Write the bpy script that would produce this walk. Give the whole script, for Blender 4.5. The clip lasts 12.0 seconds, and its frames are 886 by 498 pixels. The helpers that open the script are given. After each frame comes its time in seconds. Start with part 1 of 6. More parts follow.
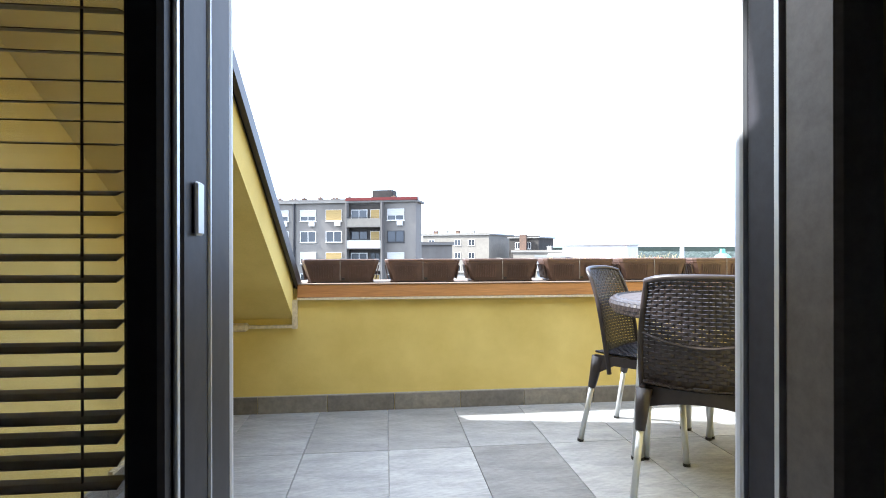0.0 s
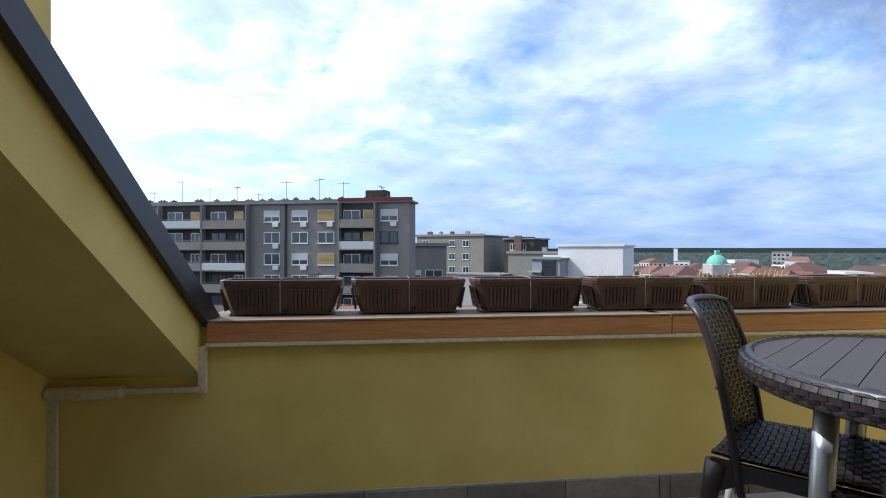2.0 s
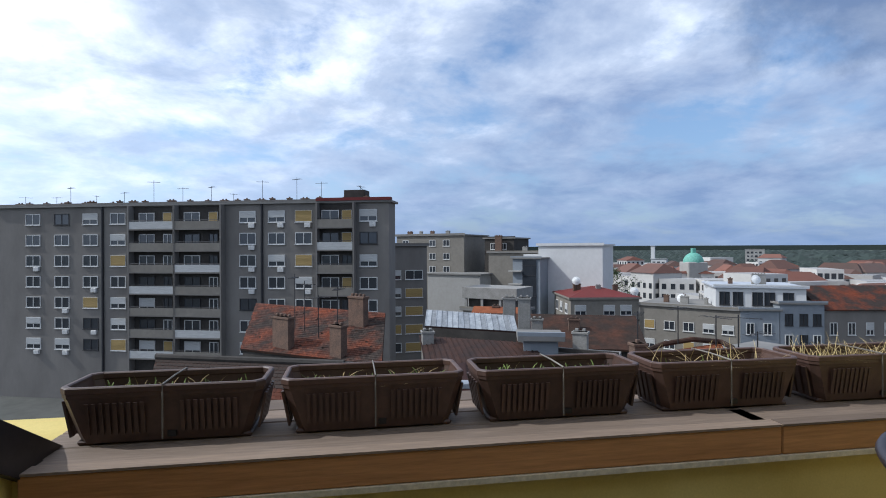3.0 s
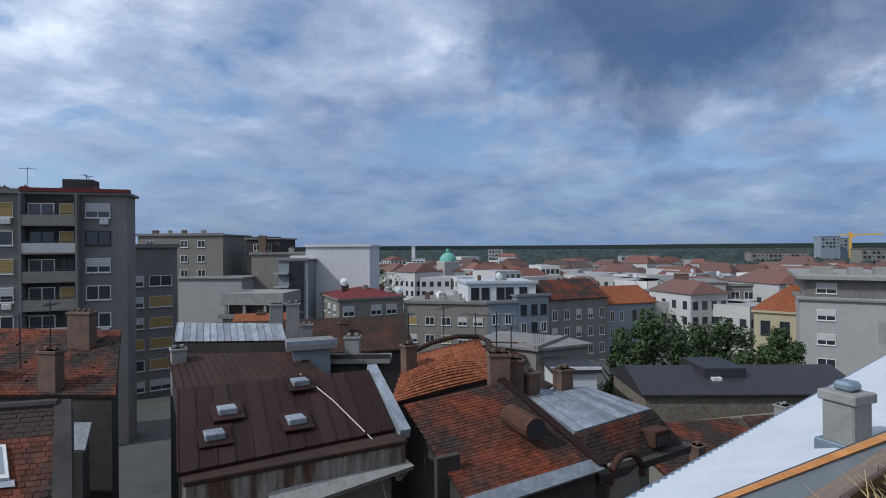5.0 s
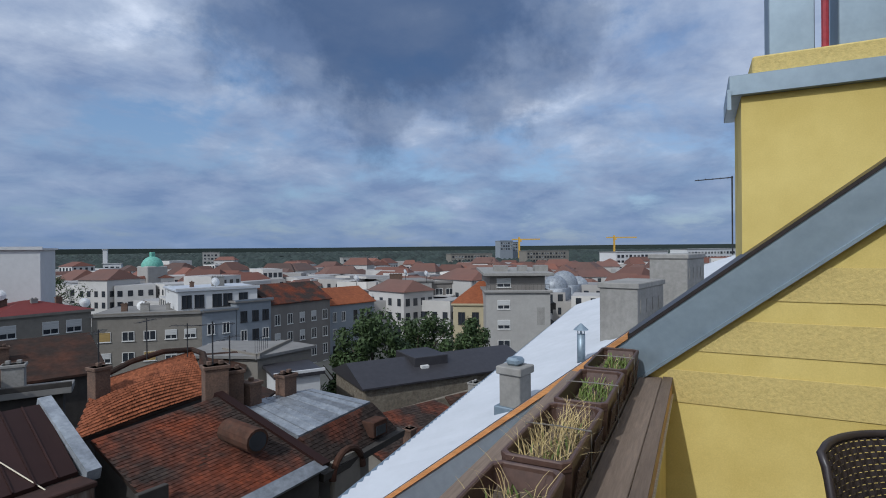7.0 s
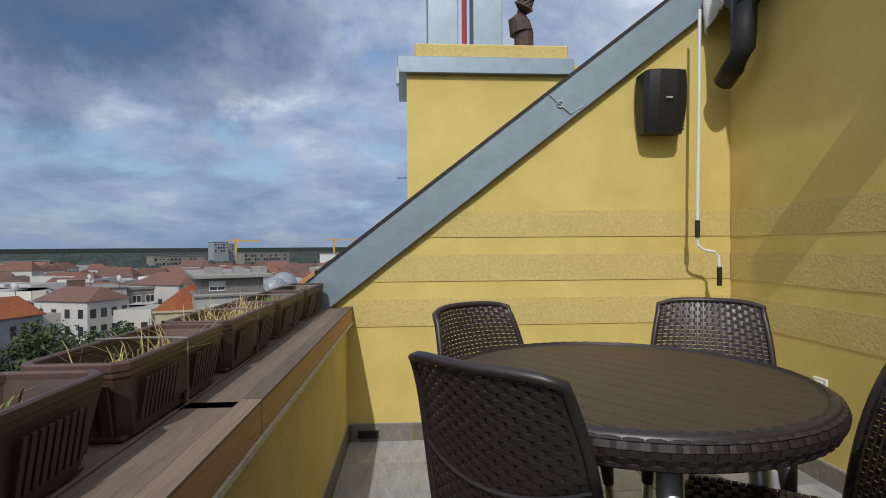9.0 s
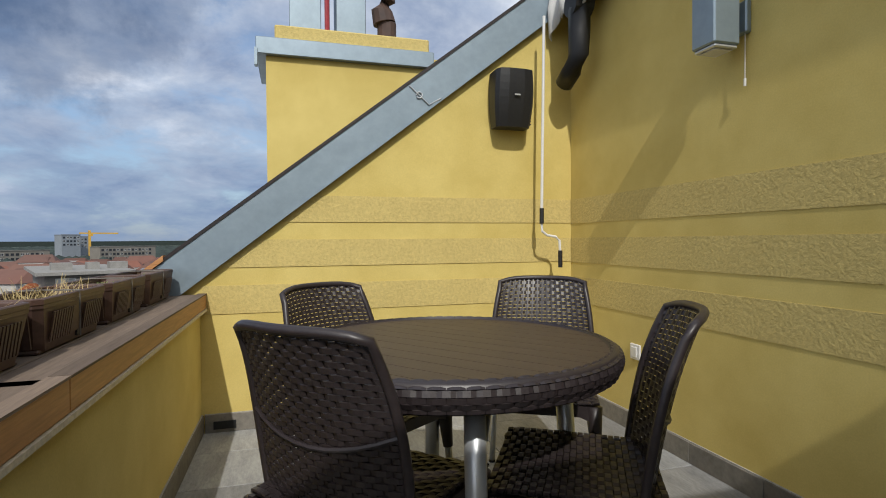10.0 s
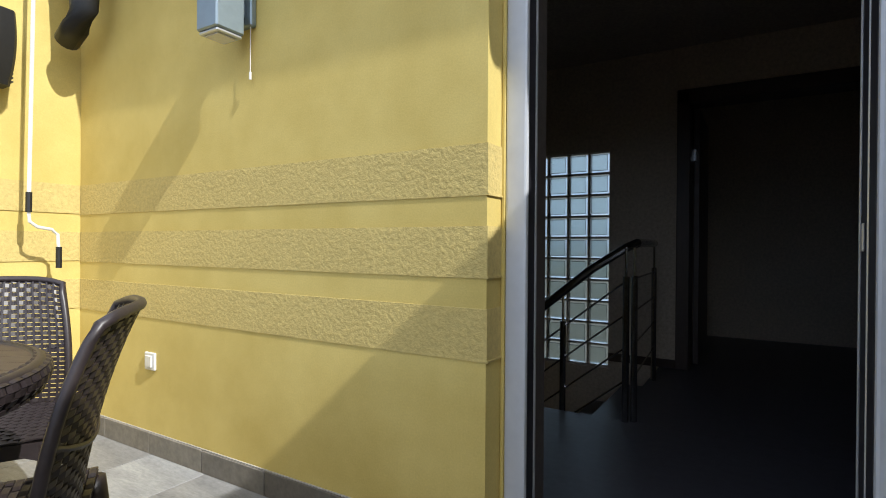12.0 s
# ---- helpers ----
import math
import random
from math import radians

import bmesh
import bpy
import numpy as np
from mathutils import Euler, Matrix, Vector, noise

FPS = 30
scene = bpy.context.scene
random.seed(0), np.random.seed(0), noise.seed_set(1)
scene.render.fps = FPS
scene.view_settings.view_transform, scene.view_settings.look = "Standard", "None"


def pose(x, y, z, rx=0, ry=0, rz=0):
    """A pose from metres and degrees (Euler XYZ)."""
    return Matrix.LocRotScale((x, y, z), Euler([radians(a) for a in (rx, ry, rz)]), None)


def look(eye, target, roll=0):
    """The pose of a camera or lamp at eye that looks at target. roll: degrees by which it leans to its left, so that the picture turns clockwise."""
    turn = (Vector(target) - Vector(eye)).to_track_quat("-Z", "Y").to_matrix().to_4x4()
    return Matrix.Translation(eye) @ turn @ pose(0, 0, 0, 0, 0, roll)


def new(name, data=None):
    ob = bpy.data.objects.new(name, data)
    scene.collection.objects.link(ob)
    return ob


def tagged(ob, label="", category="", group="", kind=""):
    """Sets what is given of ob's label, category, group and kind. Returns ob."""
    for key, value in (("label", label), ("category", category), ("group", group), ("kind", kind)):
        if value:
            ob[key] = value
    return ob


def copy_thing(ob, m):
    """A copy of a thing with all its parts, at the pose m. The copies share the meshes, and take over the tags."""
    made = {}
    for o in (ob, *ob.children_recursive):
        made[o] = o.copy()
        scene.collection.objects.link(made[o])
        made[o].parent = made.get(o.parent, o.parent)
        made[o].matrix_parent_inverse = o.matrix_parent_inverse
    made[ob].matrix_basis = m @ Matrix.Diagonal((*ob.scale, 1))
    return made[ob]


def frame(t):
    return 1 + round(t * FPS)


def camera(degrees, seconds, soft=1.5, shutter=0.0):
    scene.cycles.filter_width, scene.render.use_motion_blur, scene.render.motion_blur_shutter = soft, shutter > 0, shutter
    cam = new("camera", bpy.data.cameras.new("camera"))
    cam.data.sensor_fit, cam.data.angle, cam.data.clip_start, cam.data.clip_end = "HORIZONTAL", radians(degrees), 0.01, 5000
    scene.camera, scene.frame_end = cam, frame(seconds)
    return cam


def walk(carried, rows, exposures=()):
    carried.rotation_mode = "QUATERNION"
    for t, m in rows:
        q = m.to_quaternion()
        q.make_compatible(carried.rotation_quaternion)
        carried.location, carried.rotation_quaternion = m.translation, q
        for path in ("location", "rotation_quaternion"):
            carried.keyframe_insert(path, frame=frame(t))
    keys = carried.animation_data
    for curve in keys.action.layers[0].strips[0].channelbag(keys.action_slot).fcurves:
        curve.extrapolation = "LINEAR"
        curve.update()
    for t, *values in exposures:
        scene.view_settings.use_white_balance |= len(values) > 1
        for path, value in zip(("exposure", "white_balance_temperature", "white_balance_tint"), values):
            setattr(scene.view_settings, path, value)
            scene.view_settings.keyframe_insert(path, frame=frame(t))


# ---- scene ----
cam = camera(80.4, 12.0, soft=1.0)
PATH = [
    (0, (-0.461, -0.934, 0.967), (-0.240, 1.054, 0.967), -0.1),
    (0.5, (-0.414, -0.667, 0.937), (-0.195, 1.321, 0.938), -0.0),
    (1, (-0.401, -0.409, 0.945), (-0.152, 1.576, 0.947), 0.0),
    (1.5, (-0.369, -0.085, 0.958), (-0.088, 1.895, 0.961), -0.0),
    (2, (-0.346, 0.211, 1.023), (-0.103, 2.196, 1.026), -0.0),
    (2.5, (-0.314, 0.612, 1.123), (-0.087, 2.599, 1.124), 0.0),
    (2.7, (-0.296, 0.761, 1.179), (-0.051, 2.746, 1.179), -0.1),
    (4.3, (-0.120, 1.910, 1.305), (0.744, 3.714, 1.298), -0.4),
    (4.5, (-0.110, 1.990, 1.335), (0.826, 3.758, 1.328), -0.4),
    (5, (-0.102, 2.133, 1.385), (1.024, 3.786, 1.379), -0.4),
    (5.5, (-0.103, 2.162, 1.383), (1.181, 3.696, 1.382), -0.3),
    (6, (-0.140, 2.140, 1.405), (1.283, 3.545, 1.405), -0.4),
    (6.5, (-0.160, 2.110, 1.405), (1.411, 3.347, 1.406), -0.4),
    (7, (-0.135, 2.090, 1.405), (1.660, 2.972, 1.401), -0.5),
    (7.5, (-0.138, 2.046, 1.376), (1.784, 2.601, 1.372), -0.4),
    (7.7, (-0.165, 2.030, 1.350), (1.788, 2.459, 1.347), -0.4),
    (9.3, (-0.360, 1.860, 1.055), (1.625, 1.616, 1.045), -0.5),
    (9.5, (-0.385, 1.835, 1.047), (1.588, 1.506, 1.030), -0.6),
    (10, (-0.430, 1.768, 1.040), (1.492, 1.215, 1.008), -0.4),
    (10.5, (-0.434, 1.770, 1.013), (1.369, 0.906, 0.993), -0.4),
    (11, (-0.470, 1.709, 1.020), (1.141, 0.524, 0.998), -0.1),
    (11.5, (-0.489, 1.610, 1.014), (0.871, 0.145, 0.994), -0.0),
    (12, (-0.485, 1.415, 0.992), (0.548, -0.298, 0.980), 0.4),
]
walk(cam, [(t, look(e, g, r)) for t, e, g, r in PATH],
     exposures=[(0.0, 2.65, 5850, 10), (0.5, 2.05, 5800, 10), (1.0, 1.6, 5650, 10), (1.5, 1.2, 5550, 10), (2.0, 0.75, 5650, 10), (2.5, 0.45, 5750, 10), (4.3, -0.25, 5600, 10), (5.5, -0.25, 5600, 10), (7.0, -0.3, 5700, 10), (7.7, -0.3, 5800, 10), (9.3, -0.1, 6200, 10), (10.5, 0.05, 6300, 10), (11.0, 0.15, 6250, 10), (11.5, 0.5, 6150, 10), (12.0, 0.95, 6050, 10)])

# ---- sky and sun ----
LIGHT = Vector((1.09, -0.18, -1.0)).normalized()
sun = new("sun", bpy.data.lights.new("sun", "SUN"))
sun.data.energy, sun.data.angle, sun.data.color = 2.8, radians(0.6), (1.0, 0.95, 0.86)
sun.matrix_world = look((0, 0, 30), Vector((0, 0, 30)) + LIGHT)
world = bpy.data.worlds.new("sky")
scene.world, world.use_nodes = world, True


def link(nt, a, ao, b, bi):
    nt.links.new(a.outputs[ao], b.inputs[bi])


def node(nt, kind, **values):
    n = nt.nodes.new(kind)
    for k, v in values.items():
        n.inputs[k].default_value = v
    return n


def ramp(nt, stops, easing="LINEAR"):
    n = nt.nodes.new("ShaderNodeValToRGB")
    n.color_ramp.interpolation = easing
    while len(n.color_ramp.elements) < len(stops):
        n.color_ramp.elements.new(0.5)
    for e, (p, c) in zip(n.color_ramp.elements, stops):
        e.position = p
        e.color = (*c, 1) if len(c) == 3 else c
    return n


def blend(nt, mode="MIX", fac=None):
    n = nt.nodes.new("ShaderNodeMix")
    n.data_type, n.blend_type = "RGBA", mode
    if fac is not None:
        n.inputs[0].default_value = fac
    return n


def sky_world():
    nt = world.node_tree
    nt.nodes.clear()
    out = nt.nodes.new("ShaderNodeOutputWorld")
    back = nt.nodes.new("ShaderNodeBackground")
    back.inputs[1].default_value = 0.13
    sky = nt.nodes.new("ShaderNodeTexSky")
    sky.sky_type, sky.sun_disc = "NISHITA", False
    sky.sun_elevation, sky.sun_rotation = radians(42.2), math.atan2(-LIGHT.x, -LIGHT.y)
    sky.air_density, sky.dust_density = 1.0, 0.6
    tc = nt.nodes.new("ShaderNodeTexCoord")
    # the cloud deck: directions projected on a level sheet, so that clouds flatten towards the horizon
    sep = nt.nodes.new("ShaderNodeSeparateXYZ")
    link(nt, tc, "Generated", sep, 0)
    up = nt.nodes.new("ShaderNodeMath")
    up.operation = "MAXIMUM"
    up.inputs[1].default_value = 0.0
    link(nt, sep, 2, up, 0)
    lift = nt.nodes.new("ShaderNodeMath")
    lift.operation = "ADD"
    lift.inputs[1].default_value = 0.26
    link(nt, up, 0, lift, 0)
    comb = nt.nodes.new("ShaderNodeCombineXYZ")
    for axis in (0, 1):
        div = nt.nodes.new("ShaderNodeMath")
        div.operation = "DIVIDE"
        link(nt, sep, axis, div, 0)
        link(nt, lift, 0, div, 1)
        link(nt, div, 0, comb, axis)
    n1 = node(nt, "ShaderNodeTexNoise", Scale=2.0, Detail=10.0, Roughness=0.60, Distortion=0.15)
    link(nt, comb, 0, n1, "Vector")
    cover = ramp(nt, [(0.36, (0, 0, 0)), (0.48, (0.75, 0.75, 0.75)), (0.60, (1, 1, 1))])
    link(nt, n1, "Fac", cover, 0)
    # body of the clouds: bright towards the sun, grey-blue on the thick side
    n2 = node(nt, "ShaderNodeTexNoise", Scale=2.6, Detail=10.0, Roughness=0.60, Distortion=0.2)
    shift = node(nt, "ShaderNodeVectorMath")
    shift.operation = "ADD"
    shift.inputs[1].default_value = (3.7, 1.2, 0.0)
    link(nt, comb, 0, shift, 0)
    link(nt, shift, 0, n2, "Vector")
    dot = nt.nodes.new("ShaderNodeVectorMath")
    dot.operation = "DOT_PRODUCT"
    link(nt, tc, "Generated", dot, 0)
    dot.inputs[1].default_value = (-LIGHT.x, -LIGHT.y, -LIGHT.z)
    toward = nt.nodes.new("ShaderNodeMapRange")
    toward.inputs["From Min"].default_value, toward.inputs["From Max"].default_value = 0.0, 0.95
    link(nt, dot, "Value", toward, "Value")
    tone = ramp(nt, [(0.0, (2.2, 2.75, 3.9)), (0.45, (4.5, 4.9, 5.6)), (0.70, (7.0, 7.2, 7.6)), (1.0, (10.5, 10.3, 9.8))])
    mixv = nt.nodes.new("ShaderNodeMath")
    mixv.operation = "MULTIPLY_ADD"
    mixv.inputs[1].default_value = 0.75
    link(nt, toward, 0, mixv, 0)
    half = nt.nodes.new("ShaderNodeMath")
    half.operation = "MULTIPLY_ADD"
    half.inputs[1].default_value, half.inputs[2].default_value = 1.9, -0.70
    link(nt, n2, "Fac", half, 0)
    link(nt, half, 0, mixv, 2)
    link(nt, mixv, 0, tone, 0)
    m1 = blend(nt)
    link(nt, cover, 0, m1, 0)
    link(nt, sky, 0, m1, 6)
    link(nt, tone, 0, m1, 7)
    # haze towards the horizon
    low_ = nt.nodes.new("ShaderNodeMapRange")
    low_.inputs["From Min"].default_value, low_.inputs["From Max"].default_value = 0.30, 0.0
    link(nt, sep, 2, low_, "Value")
    haze = blend(nt)
    hf = nt.nodes.new("ShaderNodeMath")
    hf.operation = "MULTIPLY"
    hf.inputs[1].default_value = 0.8
    link(nt, low_, 0, hf, 0)
    link(nt, hf, 0, haze, 0)
    link(nt, m1, 2, haze, 6)
    hz = blend(nt)
    hz.inputs[6].default_value, hz.inputs[7].default_value = (1.55, 2.25, 3.5, 1), (6.5, 7.6, 9.2, 1)
    link(nt, toward, 0, hz, 0)
    link(nt, hz, 2, haze, 7)
    m1 = haze
    # one heavy rain cloud over the river plain
    dist = nt.nodes.new("ShaderNodeVectorMath")
    dist.operation = "DISTANCE"
    warp = node(nt, "ShaderNodeTexNoise", Scale=4.5, Detail=8.0, Roughness=0.62)
    link(nt, tc, "Generated", warp, "Vector")
    wv = nt.nodes.new("ShaderNodeVectorMath")
    wv.operation = "MULTIPLY_ADD"
    wv.inputs[1].default_value = (0.52, 0.52, 0.40)
    link(nt, warp, "Color", wv, 0)
    link(nt, tc, "Generated", wv, 2)
    stretch = nt.nodes.new("ShaderNodeVectorMath")
    stretch.operation = "MULTIPLY"
    stretch.inputs[1].default_value = (1.0, 1.0, 1.75)
    link(nt, wv, 0, stretch, 0)
    link(nt, stretch, 0, dist, 0)
    heavy = Vector((0.81, 0.475, 0.40)).normalized()
    dist.inputs[1].default_value = ((heavy.x + 0.26), (heavy.y + 0.26), (heavy.z + 0.22) * 1.75)
    blob = ramp(nt, [(0.16, (1, 1, 1)), (0.30, (0.55, 0.55, 0.55)), (0.42, (0, 0, 0))], "EASE")
    link(nt, dist, "Value", blob, 0)
    m2 = blend(nt)
    fade = nt.nodes.new("ShaderNodeMath")
    fade.operation = "MULTIPLY"
    fade.inputs[1].default_value = 0.85
    link(nt, blob, 0, fade, 0)
    link(nt, fade, 0, m2, 0)
    link(nt, m1, 2, m2, 6)
    m2.inputs[7].default_value = (0.6, 1.0, 1.85, 1)
    link(nt, m2, 2, back, 0)
    link(nt, back, 0, out, 0)


sky_world()

# ---- materials ----


def surf(name, base, dark=None, rough=0.8, metal=0.0, grain=40.0, patch=1.5, bump=0.15, bdist=0.004, amount=0.5, stretch=(1, 1, 1), per="", spec=0.5, detail=6.0, fine=0.25):
    """Base colour blotched towards dark at the scale of patch, grained at the scale of grain, with fine relief."""
    m = bpy.data.materials.new(name)
    m.use_nodes = True
    nt = m.node_tree
    p = nt.nodes["Principled BSDF"]
    p.inputs["Roughness"].default_value, p.inputs["Metallic"].default_value = rough, metal
    p.inputs["Specular IOR Level"].default_value = spec
    dark = dark or tuple(c * 0.7 for c in base)
    tc = nt.nodes.new("ShaderNodeTexCoord")
    mp = nt.nodes.new("ShaderNodeMapping")
    mp.inputs["Scale"].default_value = stretch
    link(nt, tc, "Object", mp, 0)
    big = node(nt, "ShaderNodeTexNoise", Scale=patch, Detail=detail, Roughness=0.6)
    small = node(nt, "ShaderNodeTexNoise", Scale=grain, Detail=4.0, Roughness=0.65)
    link(nt, mp, 0, big, "Vector")
    link(nt, mp, 0, small, "Vector")
    r = ramp(nt, [(0.5 - 0.22, (0, 0, 0)), (0.5 + 0.22, (1, 1, 1))])
    link(nt, big, "Fac", r, 0)
    a = blend(nt)
    a.inputs[6].default_value, a.inputs[7].default_value = (*base, 1), (*dark, 1)
    f = nt.nodes.new("ShaderNodeMath")
    f.operation = "MULTIPLY"
    f.inputs[1].default_value = amount
    link(nt, r, 0, f, 0)
    link(nt, f, 0, a, 0)
    b = blend(nt, "MULTIPLY", 1.0)
    g = ramp(nt, [(0.3, (1 - fine,) * 3), (0.7, (1 + fine * 0.5,) * 3)])
    link(nt, small, "Fac", g, 0)
    link(nt, a, 2, b, 6)
    link(nt, g, 0, b, 7)
    last = b
    if per:
        info = nt.nodes.new("ShaderNodeObjectInfo" if per == "object" else "ShaderNodeNewGeometry")
        c = blend(nt, "MULTIPLY", 1.0)
        rr = ramp(nt, [(0.0, (0.68, 0.66, 0.64)), (0.5, (0.95, 0.95, 0.95)), (1.0, (1.22, 1.2, 1.16))])
        link(nt, info, "Random" if per == "object" else "Random Per Island", rr, 0)
        link(nt, b, 2, c, 6)
        link(nt, rr, 0, c, 7)
        last = c
    link(nt, last, 2, p, "Base Color")
    if bump:
        bp = node(nt, "ShaderNodeBump", Strength=bump, Distance=bdist)
        link(nt, small, "Fac", bp, "Height")
        link(nt, bp, 0, p, "Normal")
    return m


YELLOW, YDARK = (0.685, 0.55, 0.185), (0.50, 0.375, 0.095)
M = {}
M["plaster"] = surf("yellow_plaster", YELLOW, YDARK, rough=0.88, grain=160, patch=2.6, bump=0.2, bdist=0.002, amount=0.8, fine=0.08)
M["rough_plaster"] = surf("rough_yellow_plaster", (0.60, 0.475, 0.175), (0.49, 0.375, 0.13), rough=0.95, grain=60, patch=3.0, bump=0.6, bdist=0.008, amount=0.5, fine=0.16)
M["floor_tile"] = surf("grey_stone_tile", (0.38, 0.385, 0.385), (0.19, 0.195, 0.205), rough=0.62, grain=26, patch=3.4, bump=0.5, bdist=0.003, amount=0.9, stretch=(1.0, 3.2, 1.0), per="object", fine=0.22)
M["skirt_tile"] = surf("dark_grey_skirting_tile", (0.22, 0.205, 0.18), (0.13, 0.12, 0.11), rough=0.7, grain=30, patch=5, bump=0.2, per="object")
M["grout"] = surf("grout", (0.42, 0.41, 0.38), rough=0.95, grain=90)
M["wood"] = surf("varnished_larch_board", (0.60, 0.30, 0.115), (0.36, 0.155, 0.05), rough=0.5, grain=60, patch=5.5, bump=0.15, stretch=(0.14, 1.0, 2.2), amount=0.8, per="object")
M["deck"] = surf("weathered_brown_board", (0.235, 0.175, 0.13), (0.13, 0.095, 0.07), rough=0.75, grain=70, patch=6, bump=0.3, stretch=(0.12, 1.5, 1.0), amount=0.8, per="object")
M["cream"] = surf("cream_pvc", (0.66, 0.58, 0.42), rough=0.55, grain=60, bump=0.05)
M["cap"] = surf("dark_brown_coated_metal", (0.035, 0.028, 0.027), rough=0.42, metal=0.3, grain=30, bump=0.05)
M["zinc"] = surf("blue_grey_flashing_metal", (0.28, 0.345, 0.395), (0.21, 0.265, 0.305), rough=0.48, metal=0.55, grain=14, patch=2.2, bump=0.1, amount=0.7, fine=0.1)
M["pot"] = surf("brown_plastic_planter", (0.088, 0.05, 0.038), (0.06, 0.034, 0.027), rough=0.5, grain=40, patch=7, bump=0.06, per="object")
M["soil"] = surf("dry_soil", (0.14, 0.105, 0.075), (0.06, 0.045, 0.03), rough=1.0, grain=60, patch=14, bump=0.9, bdist=0.01)
M["straw"] = surf("dry_straw", (0.56, 0.44, 0.21), (0.36, 0.26, 0.11), rough=0.9, grain=30, bump=0, per="island")
M["weed"] = surf("green_weed", (0.16, 0.22, 0.05), (0.08, 0.12, 0.03), rough=0.8, grain=40, bump=0, per="island")
M["rattan"] = surf("dark_brown_rattan_plastic", (0.034, 0.026, 0.027), (0.024, 0.018, 0.018), rough=0.4, grain=70, patch=5, bump=0.08, fine=0.2)
M["tabletop"] = surf("brown_table_slat", (0.060, 0.040, 0.027), (0.046, 0.030, 0.020), rough=0.5, grain=40, patch=6, bump=0.1, stretch=(0.3, 3, 1))
M["alu"] = surf("satin_aluminium", (0.62, 0.64, 0.66), rough=0.38, metal=0.55, grain=20, bump=0.03, fine=0.05)
M["black"] = surf("black_plastic", (0.013, 0.013, 0.014), rough=0.5, grain=80, bump=0.1)
M["white_paint"] = surf("white_painted_steel", (0.78, 0.77, 0.74), rough=0.4, grain=40, bump=0.03, fine=0.06)
M["cloth"] = surf("off_white_awning_cloth", (0.72, 0.71, 0.68), rough=0.95, grain=200, bump=0.2)
M["frame_dark"] = surf("dark_bronze_door_frame", (0.030, 0.029, 0.036), (0.024, 0.023, 0.028), rough=0.5, grain=30, bump=0.03, spec=0.25)
M["slat"] = surf("grey_brown_blind_slat", (0.11, 0.095, 0.085), rough=0.45, metal=0.3, grain=40, bump=0.02)
M["inside"] = surf("indoor_ochre_paint", (0.55, 0.40, 0.20), rough=0.9, grain=80, patch=2)
M["inside_dark"] = surf("indoor_brown_wall", (0.50, 0.43, 0.34), (0.38, 0.33, 0.26), rough=0.9, grain=40, patch=3)
M["inside_floor"] = surf("dark_indoor_floor", (0.05, 0.05, 0.06), rough=0.4, grain=20, patch=3)
M["ceiling"] = surf("indoor_ceiling_paint", (0.40, 0.35, 0.30), rough=0.9, grain=40)
M["dark_wood"] = surf("dark_stained_door", (0.045, 0.028, 0.022), rough=0.4, grain=60, stretch=(1, 1, 0.1))
M["silver"] = surf("silver_painted_door_strip", (0.60, 0.62, 0.66), rough=0.35, metal=0.1, grain=20, bump=0.02, fine=0.05)
M["steel"] = surf("polished_railing_steel", (0.42, 0.42, 0.43), rough=0.22, metal=1.0, grain=30, bump=0.02)


def glass(name, tint=(1, 1, 1), rough=0.0, through_=0.9):
    m = bpy.data.materials.new(name)
    m.use_nodes = True
    p = m.node_tree.nodes["Principled BSDF"]
    p.inputs["Base Color"].default_value = (*tint, 1)
    p.inputs["Roughness"].default_value = rough
    p.inputs["Transmission Weight"].default_value = through_
    p.inputs["IOR"].default_value = 1.45
    return m


M["glass"] = glass("clear_pane")
M["glass_block"] = glass("wavy_glass_block", (0.85, 0.9, 0.86), 0.18, 0.9)

# ---- builders ----


def lump(bm, name, material):
    me = bpy.data.meshes.new(name)
    bm.to_mesh(me)
    bm.free()
    if material:
        me.materials.append(material)
    return me


def part(name, bm, material, parent, label=""):
    ob = new(name, lump(bm, name, material))
    ob.parent = parent
    return tagged(ob, label)


def share(name, me, parent, m=None, label=""):
    ob = new(name, me)
    ob.parent = parent
    if m is not None:
        ob.matrix_basis = m
    return tagged(ob, label)


def thing(name, label, category, m=None, group="", kind=""):
    ob = new(name)
    ob.empty_display_size = 0.1
    if m is not None:
        ob.matrix_basis = m
    return tagged(ob, label, category, group, kind)


def solid(name, bm, material, label="", category="", kind="structure", group=""):
    return tagged(new(name, lump(bm, name, material)), label, category, group, kind)


def smooth(ob):
    for f in ob.data.polygons:
        f.use_smooth = True
    return ob


def block(x0, y0, z0, x1, y1, z1, bevel=0.0, bm=None, m=None, seg=1):
    out = bm or bmesh.new()
    t = bmesh.new()
    bmesh.ops.create_cube(t, size=1, matrix=Matrix.LocRotScale(((x0 + x1) / 2, (y0 + y1) / 2, (z0 + z1) / 2), None, (abs(x1 - x0), abs(y1 - y0), abs(z1 - z0))))
    if bevel:
        bmesh.ops.bevel(t, geom=t.edges[:], offset=bevel, segments=seg, affect="EDGES", profile=0.6)
    if m is not None:
        bmesh.ops.transform(t, matrix=m, verts=t.verts)
    vs = {v: out.verts.new(v.co) for v in t.verts}
    for f in t.faces:
        out.faces.new([vs[v] for v in f.verts])
    t.free()
    return out


